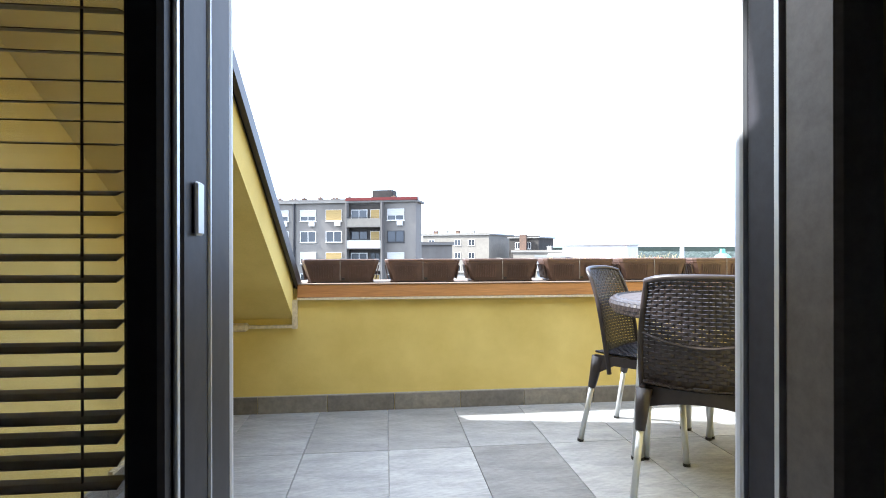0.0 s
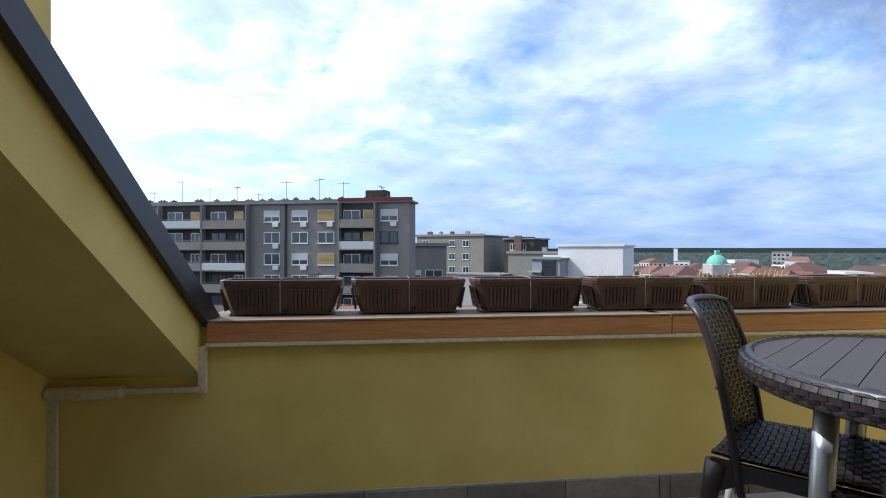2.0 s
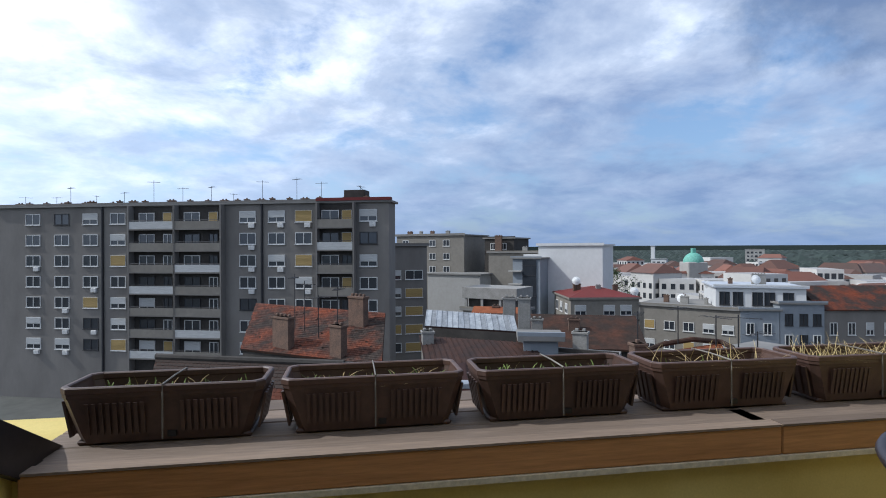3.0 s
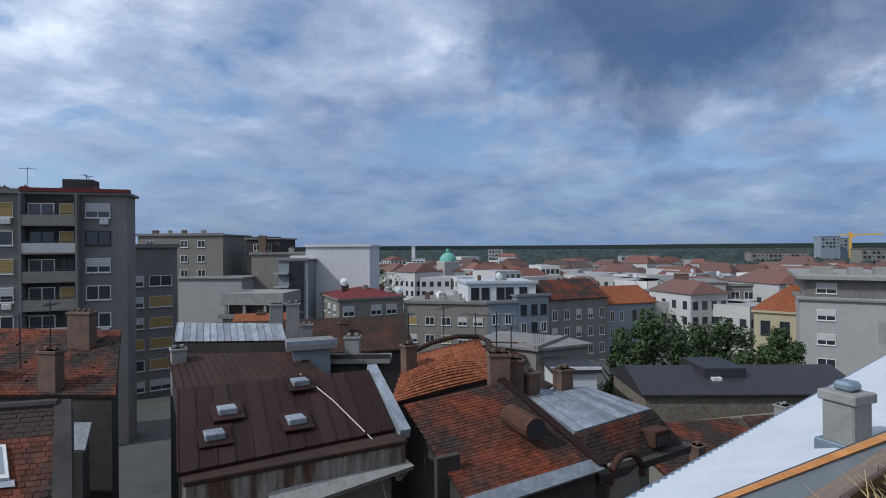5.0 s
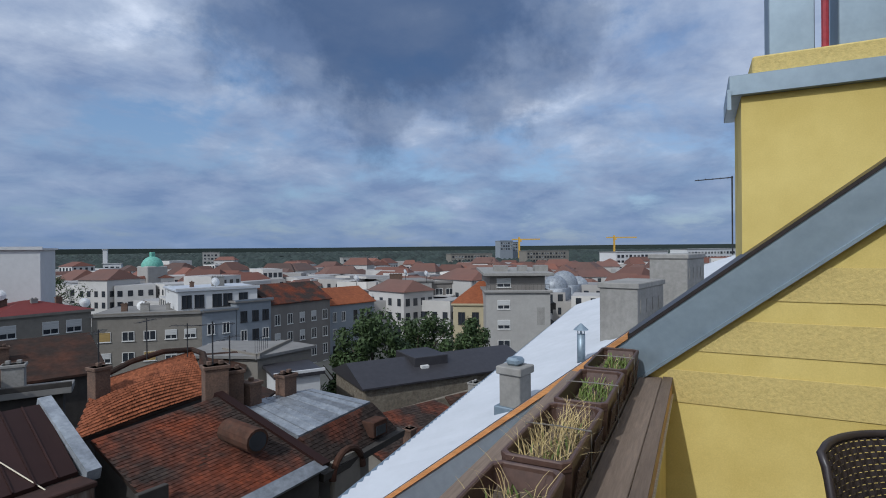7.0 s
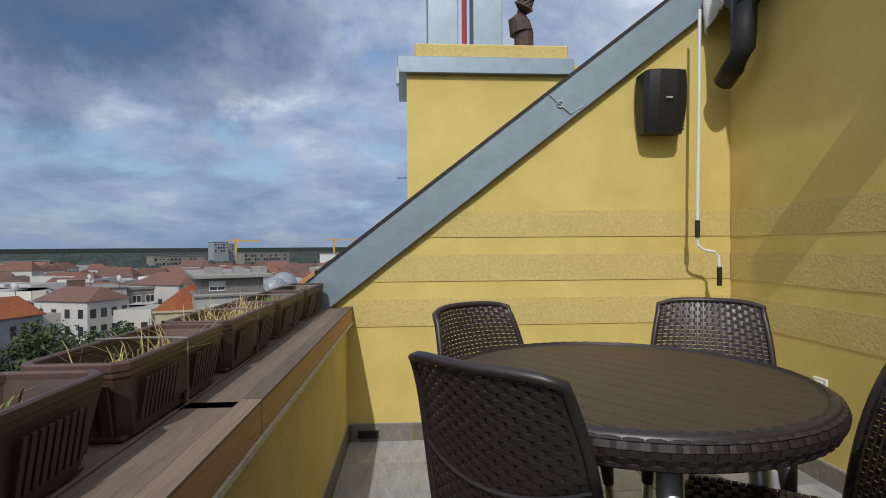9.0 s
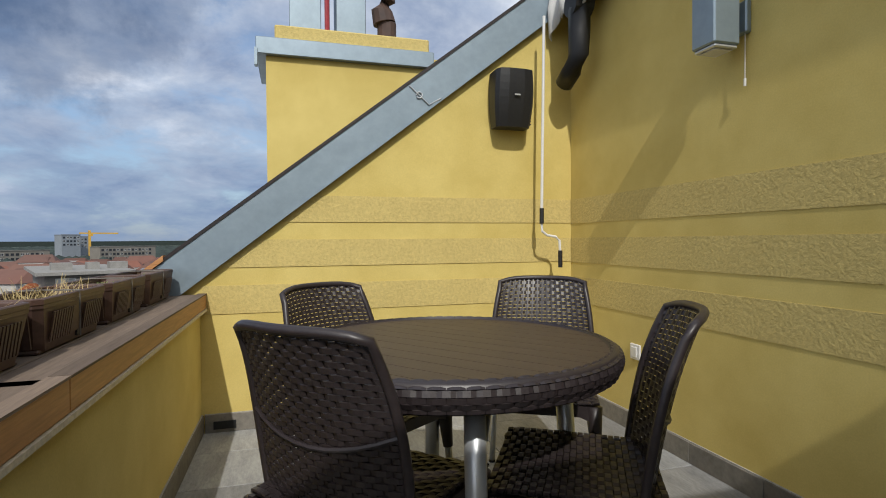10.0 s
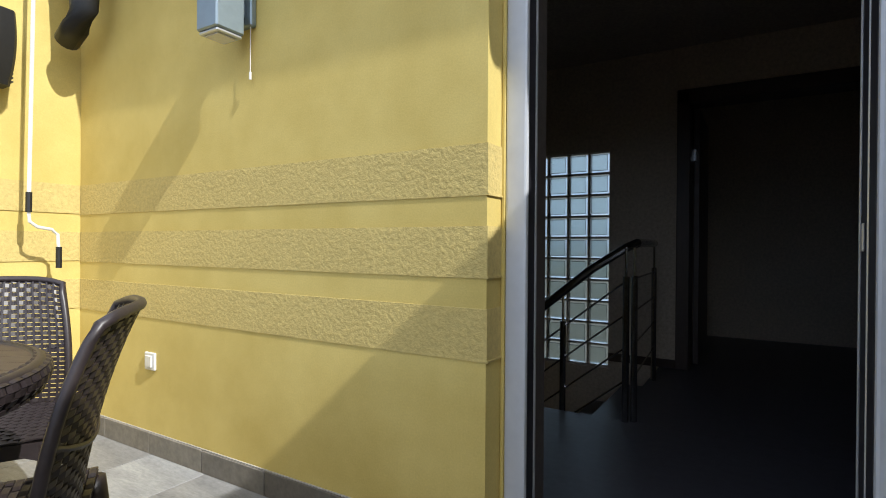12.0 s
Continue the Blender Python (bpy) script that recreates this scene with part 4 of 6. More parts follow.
M["stone"] = surf("rubble_stone", (0.208, 0.179, 0.135), (0.125, 0.102, 0.0728), rough=0.95, grain=3.0, patch=1.1, bump=0.8, bdist=0.08, amount=0.8, fine=0.4)
M["concrete"] = surf("weathered_concrete", (0.3, 0.289, 0.266), (0.195, 0.184, 0.165), rough=0.95, grain=9, patch=1.2, bump=0.3, amount=0.8, fine=0.2)
M["tile_red"] = surf("red_clay_roof_tile", (0.2, 0.0496, 0.0208), (0.048, 0.036, 0.0304), rough=0.85, grain=3.0, patch=0.45, bump=0.3, amount=1.5, per="island", fine=0.3, spec=0.15)
M["tile_orange"] = surf("orange_clay_roof_tile", (0.315, 0.105, 0.045), (0.21, 0.0713, 0.0375), rough=0.85, grain=2.0, patch=0.3, bump=0.2, amount=0.8, per="island", fine=0.25, spec=0.15)
M["tile_brown"] = surf("old_brown_roof_tile", (0.096, 0.0426, 0.027), (0.0442, 0.0312, 0.025), rough=0.9, grain=3.0, patch=0.6, bump=0.3, amount=1.5, per="island", fine=0.3, spec=0.15)
M["roof_brown"] = surf("brown_seamed_metal_roof", (0.0437, 0.0208, 0.0178), (0.0322, 0.0169, 0.0149), rough=0.55, metal=0.15, grain=2.0, patch=0.5, bump=0.05, amount=0.8, per="object", fine=0.12, spec=0.15)
M["roof_rust"] = surf("rusty_metal_roof", (0.0696, 0.0336, 0.024), (0.0288, 0.024, 0.024), rough=0.7, metal=0.1, grain=4.0, patch=0.9, amount=0.9, fine=0.25, spec=0.15)
M["roof_red"] = surf("dull_red_metal_roof", (0.165, 0.0338, 0.03), (0.116, 0.03, 0.0285), rough=0.6, grain=1.0, patch=0.3, amount=0.7, fine=0.1, spec=0.15)
M["roof_seam"] = surf("silver_grey_seamed_roof", (0.34, 0.365, 0.391), (0.17, 0.187, 0.212), rough=0.5, metal=0.2, grain=5.0, patch=1.4, amount=0.9, fine=0.3, bump=0.1, per="object")
M["roof_flat"] = surf("grey_flat_roof_felt", (0.221, 0.211, 0.195), (0.156, 0.15, 0.14), rough=0.95, grain=1.5, patch=0.3, amount=0.8, fine=0.12)
M["roof_anthracite"] = surf("anthracite_metal_roof", (0.045, 0.042, 0.046), (0.035, 0.033, 0.037), rough=0.5, metal=0.2, grain=2, patch=0.5)
M["roof_white"] = surf("white_corrugated_roof_sheet", (0.47, 0.49, 0.52), (0.38, 0.4, 0.43), rough=0.5, grain=3, patch=0.6, amount=0.7, fine=0.06, bump=0.03)
M["brick"] = surf("soot_stained_chimney_brick", (0.169, 0.101, 0.0683), (0.0845, 0.0585, 0.0455), rough=0.95, grain=14, patch=2.2, bump=0.5, amount=0.9, fine=0.35)
M["pane_dark"] = surf("dark_window_pane", (0.035, 0.04, 0.048), rough=0.12, grain=1, bump=0, spec=0.7)
M["blind_white"] = surf("white_roller_shutter", (0.48, 0.48, 0.464), (0.384, 0.384, 0.368), rough=0.7, grain=6, patch=1, stretch=(0.2, 0.2, 4))
M["blind_ochre"] = surf("ochre_roller_shutter", (0.345, 0.24, 0.0825), (0.27, 0.18, 0.06), rough=0.7, grain=6, patch=1, stretch=(0.2, 0.2, 4))
M["frame_white"] = surf("white_window_frame", (0.66, 0.65, 0.62), rough=0.6, grain=4)
M["iron"] = surf("dark_iron", (0.04, 0.04, 0.043), rough=0.6, metal=0.4, grain=6)
M["copper"] = surf("green_copper", (0.16, 0.42, 0.33), rough=0.7, grain=2)
M["crane_yellow"] = surf("yellow_crane_steel", (0.62, 0.36, 0.05), rough=0.6, grain=1)
M["satellite"] = surf("white_dish", (0.7, 0.7, 0.68), rough=0.5, grain=4)
M["bark"] = surf("tree_bark", (0.09, 0.07, 0.05), rough=0.95, grain=8, bump=0.5)
M["leaf"] = surf("green_foliage", (0.0525, 0.0875, 0.0196), (0.0224, 0.0455, 0.0112), rough=0.75, grain=3, patch=0.5, bump=0, amount=0.9, per="island", fine=0.3)
M["far_house"] = surf("far_house_wall", (0.54, 0.526, 0.504), (0.342, 0.32, 0.288), rough=0.9, grain=0.5, patch=0.05, bump=0, per="island", fine=0.08)
M["far_grey"] = surf("far_flat_roof", (0.36, 0.351, 0.342), (0.198, 0.194, 0.189), rough=0.9, grain=0.5, patch=0.05, bump=0, per="island", fine=0.08)
M["far_roof"] = surf("far_roof", (0.19, 0.07, 0.045), (0.10, 0.07, 0.06), rough=0.9, grain=0.5, patch=0.02, bump=0, amount=1.0, per="island", fine=0.08)
M["far_green"] = surf("far_woods", (0.030, 0.044, 0.038), (0.020, 0.032, 0.028), rough=0.95, grain=0.2, patch=0.01, bump=0, per="island")
M["water"] = surf("river_water", (0.16, 0.20, 0.23), rough=0.25, grain=0.05, bump=0.02, patch=0.01)

ZG = -19.0


def ground():
    m = surf("town_ground", (0.085, 0.082, 0.076), (0.05, 0.058, 0.042), rough=0.95, grain=0.4, patch=0.02, bump=0, amount=0.9)
    nt = m.node_tree
    p = nt.nodes["Principled BSDF"]
    src = p.inputs["Base Color"].links[0].from_socket
    geo = nt.nodes.new("ShaderNodeNewGeometry")
    ln = nt.nodes.new("ShaderNodeVectorMath")
    ln.operation = "LENGTH"
    link(nt, geo, "Position", ln, 0)
    far = nt.nodes.new("ShaderNodeMapRange")
    far.inputs["From Min"].default_value, far.inputs["From Max"].default_value = 320, 420
    link(nt, ln, "Value", far, "Value")
    fields = node(nt, "ShaderNodeTexNoise", Scale=0.0035, Detail=6.0, Roughness=0.6)
    link(nt, geo, "Position", fields, "Vector")
    fr = ramp(nt, [(0.36, (0.03, 0.044, 0.03)), (0.52, (0.042, 0.06, 0.038)), (0.66, (0.08, 0.09, 0.06))])
    link(nt, fields, "Fac", fr, 0)
    mx = blend(nt)
    link(nt, far, 0, mx, 0)
    nt.links.new(src, mx.inputs[6])
    link(nt, fr, 0, mx, 7)
    link(nt, mx, 2, p, "Base Color")
    b = bmesh.new()
    bmesh.ops.create_grid(b, x_segments=2, y_segments=2, size=4800, matrix=Matrix.Translation((0, 0, ZG)))
    solid("ground", b, m, "town ground and green river plain to the horizon", "ground")


ground()
b = bmesh.new()
riv = [(-2600, 980), (-600, 900), (100, 760), (420, 720), (640, 640), (900, 640), (1500, 700)]
lo_ = [b.verts.new((x, y, ZG + 0.3)) for x, y in riv]
hi_ = [b.verts.new((x * 1.02 + 40, y + 95 + 35 * math.sin(x * 0.004), ZG + 0.3)) for x, y in riv]
for i in range(len(riv) - 1):
    b.faces.new((lo_[i], lo_[i + 1], hi_[i + 1], hi_[i]))
solid("river", b, M["water"], "pale river reach beyond the town", "river", "structure")

WIN = {}


def window_mesh(w, h, style):
    key = (round(w, 2), round(h, 2), style)
    if key not in WIN:
        b = bmesh.new()
        f = 0.09
        for x0, z0, x1, z1 in ((-w / 2, -h / 2, w / 2, -h / 2 + f), (-w / 2, h / 2 - f, w / 2, h / 2), (-w / 2, -h / 2 + f, -w / 2 + f, h / 2 - f), (w / 2 - f, -h / 2 + f, w / 2, h / 2 - f), (-0.045, -h / 2 + f, 0.045, h / 2 - f)):
            block(x0, -0.10, z0, x1, 0.02, z1, bm=b)
        rest = []
        rest.append(("sill", lump(block(-w / 2 - 0.08, -0.16, -h / 2 - 0.07, w / 2 + 0.08, 0.02, -h / 2 - 0.002), "sill", M["frame_white"] if style != "dark" else M["iron"])))
        for x0, x1 in ((-w / 2 + f, -0.045), (0.045, w / 2 - f)):
            rest.append(("pane", lump(block(x0, -0.03, -h / 2 + f, x1, 0.01, h / 2 - f), "pane", M["pane_dark"])))
        if style in ("white", "ochre"):
            drop = 0.0 if style == "ochre" else 0.35
            z0, z1 = -h / 2 + f + h * drop, h / 2 - 0.04
            n = max(2, int((z1 - z0) / 0.14))
            edge = [(-0.102, z0)]
            for k in range(n):
                a, e = z0 + (z1 - z0) * k / n, z0 + (z1 - z0) * (k + 1) / n
                edge += [(-0.110, a + 0.005), (-0.122, (a + e) / 2)]
            bl = prism(edge + [(-0.102, z1)], "x", -w / 2 + 0.05, w / 2 - 0.05)
            rest.append(("roller_blind", lump(bl, "roller_blind", M["blind_white"] if style == "white" else M["blind_ochre"])))
        WIN[key] = (lump(b, "window", M["frame_white"] if style != "dark" else M["iron"]), rest)
    return WIN[key]


def window_in(meshes, parent, m):
    """A framed window in a wall, with its sill, panes and blind under it."""
    w = share("window", meshes[0], parent, m)
    for name, me in meshes[1]:
        share(name, me, w)
    return w


CHIM = {}


def chimney_mesh(kind, w, d, h):
    key = (kind, w, d, h)
    if key not in CHIM:
        b = block(-w / 2, -d / 2, -1.5, w / 2, d / 2, h, 0.02)
        block(-w / 2 - 0.06, -d / 2 - 0.06, h - 0.14, w / 2 + 0.06, d / 2 + 0.06, h, 0.02, bm=b)
        n = max(1, int(w / 0.35))
        for k in range(n):
            x = -w / 2 + w * (k + 0.5) / n
            block(x - 0.09, -0.09, h, x + 0.09, 0.09, h + 0.16, 0.02, bm=b)
        CHIM[key] = lump(b, "chimney", M[kind])
    return CHIM[key]


AERIAL = None


def aerial(parent, x, y, z, h, turn=0):
    global AERIAL
    if AERIAL is None:
        b = tube([(0, 0, 0), (0, 0, 1)], 0.012, 5)
        for k in range(5):
            tube([(-0.14 + 0.015 * k, 0.15 * k - 0.3, 0.93), (0.14 - 0.015 * k, 0.15 * k - 0.3, 0.93)], 0.006, 4, b)
        tube([(0, -0.34, 0.93), (0, 0.34, 0.93)], 0.008, 4, b)
        AERIAL = lump(b, "aerial", M["iron"])
    o = share("aerial", AERIAL, parent, Matrix.Translation((x, y, z)) @ Matrix.Rotation(turn, 4, "Z") @ Matrix.Diagonal((2.4, 2.4, h, 1)))
    return o


def building(name, label, a, b_, deep, top, wall, rows=4, cols=(), size=(1.5, 1.4), first=1.6, step=2.9, roof="flat", roof_mat="roof_flat", side=(), styles=("plain",), rise=2.4, chimneys=(), left=(), seed=1, group=""):
    """House whose front runs from a to b at height top; deep behind it; cols, side and left are window places in metres along the front, the end by b and the end by a."""
    fr, ln = run(a, b_)
    t = thing(name, label, "building", fr, group)
    rnd = random.Random(seed)
    part("wall", block(0, 0, ZG, ln, deep, top), M[wall], t)
    for r in range(rows):
        z = top - first - step * r
        for x in cols:
            st_ = rnd.choice(styles)
            window_in(window_mesh(size[0], size[1], st_), t, pose(x, 0, z))
        for y in side:
            window_in(window_mesh(size[0], size[1], rnd.choice(styles)), t, pose(ln, y, z, 0, 0, 90))
        for y in left:
            window_in(window_mesh(size[0], size[1], rnd.choice(styles)), t, pose(0, y, z, 0, 0, -90))
    o = 0.35
    if roof == "flat":
        part("roof", block(-o, -o, top, ln + o, deep + o, top + 0.28, 0.02), M[roof_mat], t)
        part("parapet_rim", block(-o, -o, top + 0.28, ln + o, -o + 0.2, top + 0.5), M[wall], t)
    elif roof == "gable":
        bm = bmesh.new()
        prism([(-o, top), (deep + o, top), (deep + o, top + 0.15), (deep / 2, top + rise), (-o, top + 0.15)], "x", -o, ln + o, bm)
        part("roof", bm, M[roof_mat], t)
    elif roof == "hip":
        bm = bmesh.new()
        e = [bm.verts.new(p) for p in ((-o, -o, top + 0.1), (ln + o, -o, top + 0.1), (ln + o, deep + o, top + 0.1), (-o, deep + o, top + 0.1))]
        g = min(deep / 2, ln / 2.2)
        r0, r1 = bm.verts.new((g, deep / 2, top + rise)), bm.verts.new((ln - g, deep / 2, top + rise))
        for f in ((e[0], e[1], r1, r0), (e[1], e[2], r1), (e[2], e[3], r0, r1), (e[3], e[0], r0)):
            bm.faces.new(f)
        bm.faces.new(e[::-1])
        part("roof", bm, M[roof_mat], t)
        part("cornice", block(-o, -o, top - 0.25, ln + o, deep + o, top + 0.098), M[wall], t)
    for k, (x, y, w, h) in enumerate(chimneys):
        share("chimney", chimney_mesh("concrete" if k % 2 else "brick", w, 0.6, h), t, pose(x, y, top + (0.25 if roof == "flat" else rise * 0.5)))
    return t, fr, ln


def rail(parent, x0, x1, y, z, h=1.0, n=8):
    b = tube([(x0, y, z + h), (x1, y, z + h)], 0.03, 5)
    for k in range(n + 1):
        x = x0 + (x1 - x0) * k / n
        tube([(x, y, z), (x, y, z + h)], 0.018, 4, b)
    return part("balcony_rail", b, M["iron"], parent)


# ---- the long apartment block ----
ta, fa, la = building("apartment_block", "long grey six-storey apartment block with loggias and shuttered windows", (-53.4, 81.2), (2.56, 70.5), 3.6, 7.0, "render_grey",
                      rows=6, cols=(), first=1.6, step=2.82)
BAYS = [(0.6, "bay"), (6.1, "w"), (10.6, "w"), (15.0, "w"), (16.9, "pipe"), (19.2, "w"), (21.6, "L"), (28.2, "L"), (38.0, "w"), (40.0, "pipe"), (42.0, "w"), (45.7, "w"), (47.9, "L2"), (54.3, "w")]
rnd = random.Random(11)
for x, kind in BAYS:
    if kind == "w":
        for r in range(7):
            window_in(window_mesh(2.3, 1.5, rnd.choice(("white", "white", "ochre", "plain", "plain", "dark"))), ta, pose(x, 0, 5.4 - 2.82 * r))
            if rnd.random() < 0.25:
                share("air_conditioner", CHIM.setdefault("ac", lump(block(-0.4, -0.35, -0.28, 0.4, 0.0, 0.28, 0.03), "air_conditioner", M["frame_white"])), ta, pose(x + 0.6, 0, 4.25 - 2.82 * r))
    elif kind == "pipe":
        part("downpipe", tube([(x, -0.15, ZG), (x, -0.15, 7.0)], 0.16, 8), M["iron"], ta)
    elif kind in ("L", "L2"):
        w = 6.4 if kind == "L" else 4.6
        # no recess is cut: a flat dark sheet paints the loggia's shade
        part("loggia_recess", block(x, -0.02, ZG + 4, x + w, 0.01, 6.9), M["render_dark"], ta, "dark sheet painted as the shade inside a loggia")
        for r in range(7):
            z = 3.95 - 2.82 * r
            part("loggia_floor", block(x - 0.1, -1.1, z - 0.18, x + w + 0.1, 0.0, z), M["render_grey"], ta)
            part("loggia_parapet", block(x, -1.08, z, x + w, -0.98, z + 0.95), M["render_beige"] if (r + int(x)) % 3 else M["blind_white"], ta)
            rail(ta, x, x + w, -1.06, z + 0.0, 1.1, 10)
            window_in(window_mesh(2.3, 1.9, rnd.choice(("plain", "dark", "white"))), ta, pose(x + w * 0.3, -0.03, z + 1.2))
            window_in(window_mesh(1.3, 1.9, rnd.choice(("plain", "dark", "ochre"))), ta, pose(x + w * 0.78, -0.03, z + 1.2))
        for xx in (x - 0.12, x + w + 0.12):
            part("loggia_fin", block(xx - 0.1, -1.12, ZG, xx + 0.1, 0.0, 7.0), M["render_grey"], ta)
part("red_roof_edge", block(47.5, -0.5, 7.25, la + 0.3, 0.6, 7.62), M["roof_red"], ta, "dark red metal roof edge")
part("lift_house", block(50.8, 0.9, 7.0, 53.6, 3.2, 8.7, 0.05), M["render_dark"], ta)
for k in range(26):
    x = 2.0 + k * 2.08 + rnd.uniform(-0.5, 0.5)
    share("chimney", chimney_mesh("brick", 0.5 if k % 3 else 0.95, 0.6, 0.55), ta, pose(x, rnd.uniform(0.6, 3.0), 7.25))
for k in range(13):
    aerial(ta, 3 + k * 4.1 + rnd.uniform(-1, 1), 2.0, 7.2, rnd.uniform(1.4, 3.6), rnd.uniform(0, 3))
part("dish_mast", tube([(54.5, 0.5, 7.6), (52.9, 0.5, 9.2)], 0.03, 5), M["iron"], ta)
building("apartment_wing", "lower grey wing of the apartment block with shutters", (1.6, 90.0), (9.6, 91.6), 10, 1.6, "render_grey", rows=6, cols=(2.2, 5.9), size=(3.0, 1.5), first=4.6, step=2.9, styles=("white", "ochre", "plain"), chimneys=((1, 3, 0.6, 0.6),))

# ---- blocks behind, from the apartment block to the white block ----
building("corner_block", "pale grey block with stepped roof terraces", (6.5, 131), (21.0, 121.5), 14, 4.0, "render_beige", rows=3, cols=(2.5, 9.5, 13.0), size=(1.6, 1.4), chimneys=((2, 3, 1.2, 0.9), (5, 3, 0.7, 0.9), (8, 3, 0.9, 0.9), (12, 3, 0.9, 0.9)), seed=4)
building("blank_wall_block", "blank beige gable block seen from the courtyard", (12.6, 119), (22.6, 112), 10, -4.2, "render_pale", rows=0)
building("terraced_block", "brown weathered block stepping down in terraces", (25.5, 117), (36.0, 110), 14, 0.2, "render_beige", rows=0, chimneys=((1.5, 2, 1.5, 3.4), (7, 3, 1.0, 1.0)), seed=3)
building("terraced_block", "brown weathered upper storey set back", (25.5, 121), (31.0, 117), 9, 3.2, "render_dark", rows=1, cols=(2.0, 4.5), size=(1.2, 1.4), seed=6)
tl, _, ll = building("rooftop_frame", "bare concrete rooftop storey with open bays", (11.9, 69.7), (17.6, 65.6), 5.5, -6.4, "render_beige", rows=0)
for x in (0.2, 2.4, 4.8, 6.6):
    part("column", block(x, 0, -6.2, x + 0.3, 0.3, -4.9), M["concrete"], tl)
# solid dark block behind the columns, its colour standing in for interior shade
part("open_bay", block(0.5, 0.6, -6.12, 6.6, 5.0, -4.92), M["render_dark"], tl, "dark block painted as the shade within the open bays")
part("parapet_wall", block(-0.1, -0.1, -4.9, ll + 0.1, 5.6, -3.55, 0.02), M["concrete"], tl)
tg, _, lg_ = building("glass_tower", "dark glazed office block with grey side wing", (27.6, 105.2), (32.0, 102.2), 10, -0.8, "render_blue", rows=0)
part("curtain_wall", block(2.0, -0.25, ZG, 4.6, 0.0, -1.0), M["pane_dark"], tg, "dark blue curtain wall")
for k in range(7):
    part("balcony_slab", block(-0.6, -0.9, -3.2 - 2.4 * k, 2.0, 0.0, -2.95 - 2.4 * k), M["render_pale"], tg)
for k in range(8):
    part("glazing_bar", block(2.0, -0.31, -2.0 - 1.9 * k, 4.6, -0.25, -1.9 - 1.9 * k), M["iron"], tg)
tw, _, lw_ = building("white_block", "blank white plastered block with a thin roof edge", (33.3, 107.4), (43.1, 100.3), 9, 1.6, "render_white", rows=0, roof_mat="render_white")
part("lower_wing", block(-3.2, 0.4, ZG, 0.0, 8, 0.0), M["render_white"], tw)
window_in(window_mesh(1.0, 2.2, "plain"), tw, pose(-1.2, 0.4, -2.0))

# ---- the street row in the middle distance ----
tr, fr_, lr = building("corner_house", "pale corner apartment house with dull red hipped roof", (33.5, 90.6), (44.9, 90.2), 13, -6.9, "render_beige", rows=4, cols=(1.6, 6.4, 9.2), size=(1.9, 1.7), first=2.0, step=3.2, roof="hip", roof_mat="roof_red", rise=1.5, styles=("white", "white", "plain"), left=(3.0, 7.0, 10.5), chimneys=((2.5, 6, 1.3, 1.2), (6, 5, 0.8, 1.0), (9, 5, 0.8, 1.0)), seed=8)
part("string_course", block(-0.15, -0.15, -10.65, lr, 0, -10.4), M["render_dark"], tr)
building("flat_roofed_house", "grey four-storey house with a wide flat roof", (45.0, 90.3), (55.4, 80.4), 14, -8.1, "render_beige", rows=4, cols=(1.6, 4.6, 7.4, 10.2, 12.8), size=(1.6, 1.4), first=2.9, step=3.0, styles=("white", "white", "plain", "ochre"), chimneys=((3, 5, 0.8, 1.2), (6, 4, 1.2, 1.2), (5, 8, 0.6, 1.2), (9, 5, 0.5, 1.0)), seed=9)
building("modern_house", "blue-grey house with white glazed roof storey", (55.4, 80.3), (60.4, 79.0), 12, -8.0, "render_blue", rows=4, cols=(1.3, 3.6), size=(1.1, 1.7), first=2.6, step=3.0, styles=("plain", "plain"), seed=10)
tm, _, lm = building("roof_storey", "white glazed roof storey with large windows and terrace", (54.0, 84.0), (65.0, 79.6), 12, -4.9, "render_white", rows=1, cols=(1.2, 3.0, 5.6, 7.2, 9.6), size=(1.4, 2.0), first=1.6, roof_mat="roof_white", styles=("dark",), chimneys=((3, 6, 0.6, 0.9), (7, 6, 2.0, 1.6)), seed=10)
building("modern_house", "grey-blue house front with balconies", (60.5, 79.0), (66.4, 78.0), 12, -7.0, "render_blue", rows=4, cols=(1.2, 3.2, 5.0), size=(1.1, 1.7), first=2.2, step=3.0, styles=("plain", "dark"), seed=12)
building("tiled_house", "grey town house with a long orange tiled roof and balconies", (66.6, 78.4), (79.6, 77.4), 12, -7.9, "render_grey", rows=4, cols=(1.4, 4.0, 6.6, 9.2, 11.8), size=(1.1, 1.8), first=2.6, step=3.1, roof="gable", roof_mat="tile_red", rise=3.2, styles=("plain", "plain", "white"), chimneys=((1, 6, 0.8, 1.4), (11, 6, 0.8, 1.4)), seed=13)
building("ornate_house", "pale blue town house with rounded gable and tall windows", (80.8, 79.0), (92.0, 77.0), 12, -9.4, "render_blue", rows=3, cols=(1.5, 3.6, 6.5, 8.2, 9.9), size=(0.9, 1.9), first=2.2, step=3.2, roof="gable", roof_mat="tile_orange", rise=3.0, styles=("plain", "dark"), seed=14)
building("white_office", "white modernist office block with ribbon windows and roof storey", (106.4, 85.4), (114.2, 77.4), 14, -6.6, "render_pale", rows=4, cols=(1.6, 3.2, 4.8, 6.4, 8.0, 9.6), size=(1.5, 1.5), first=3.6, step=4.0, styles=("plain", "plain", "white"), chimneys=((3, 3, 3, 1.6),), seed=15)
building("grey_office", "grey rear block with dark openings", (115.5, 78.5), (124, 70), 14, -7.2, "render_grey", rows=4, cols=(2, 4.6, 7.4, 10), size=(1.8, 1.6), first=2.0, step=3.2, styles=("dark", "plain"), seed=16)
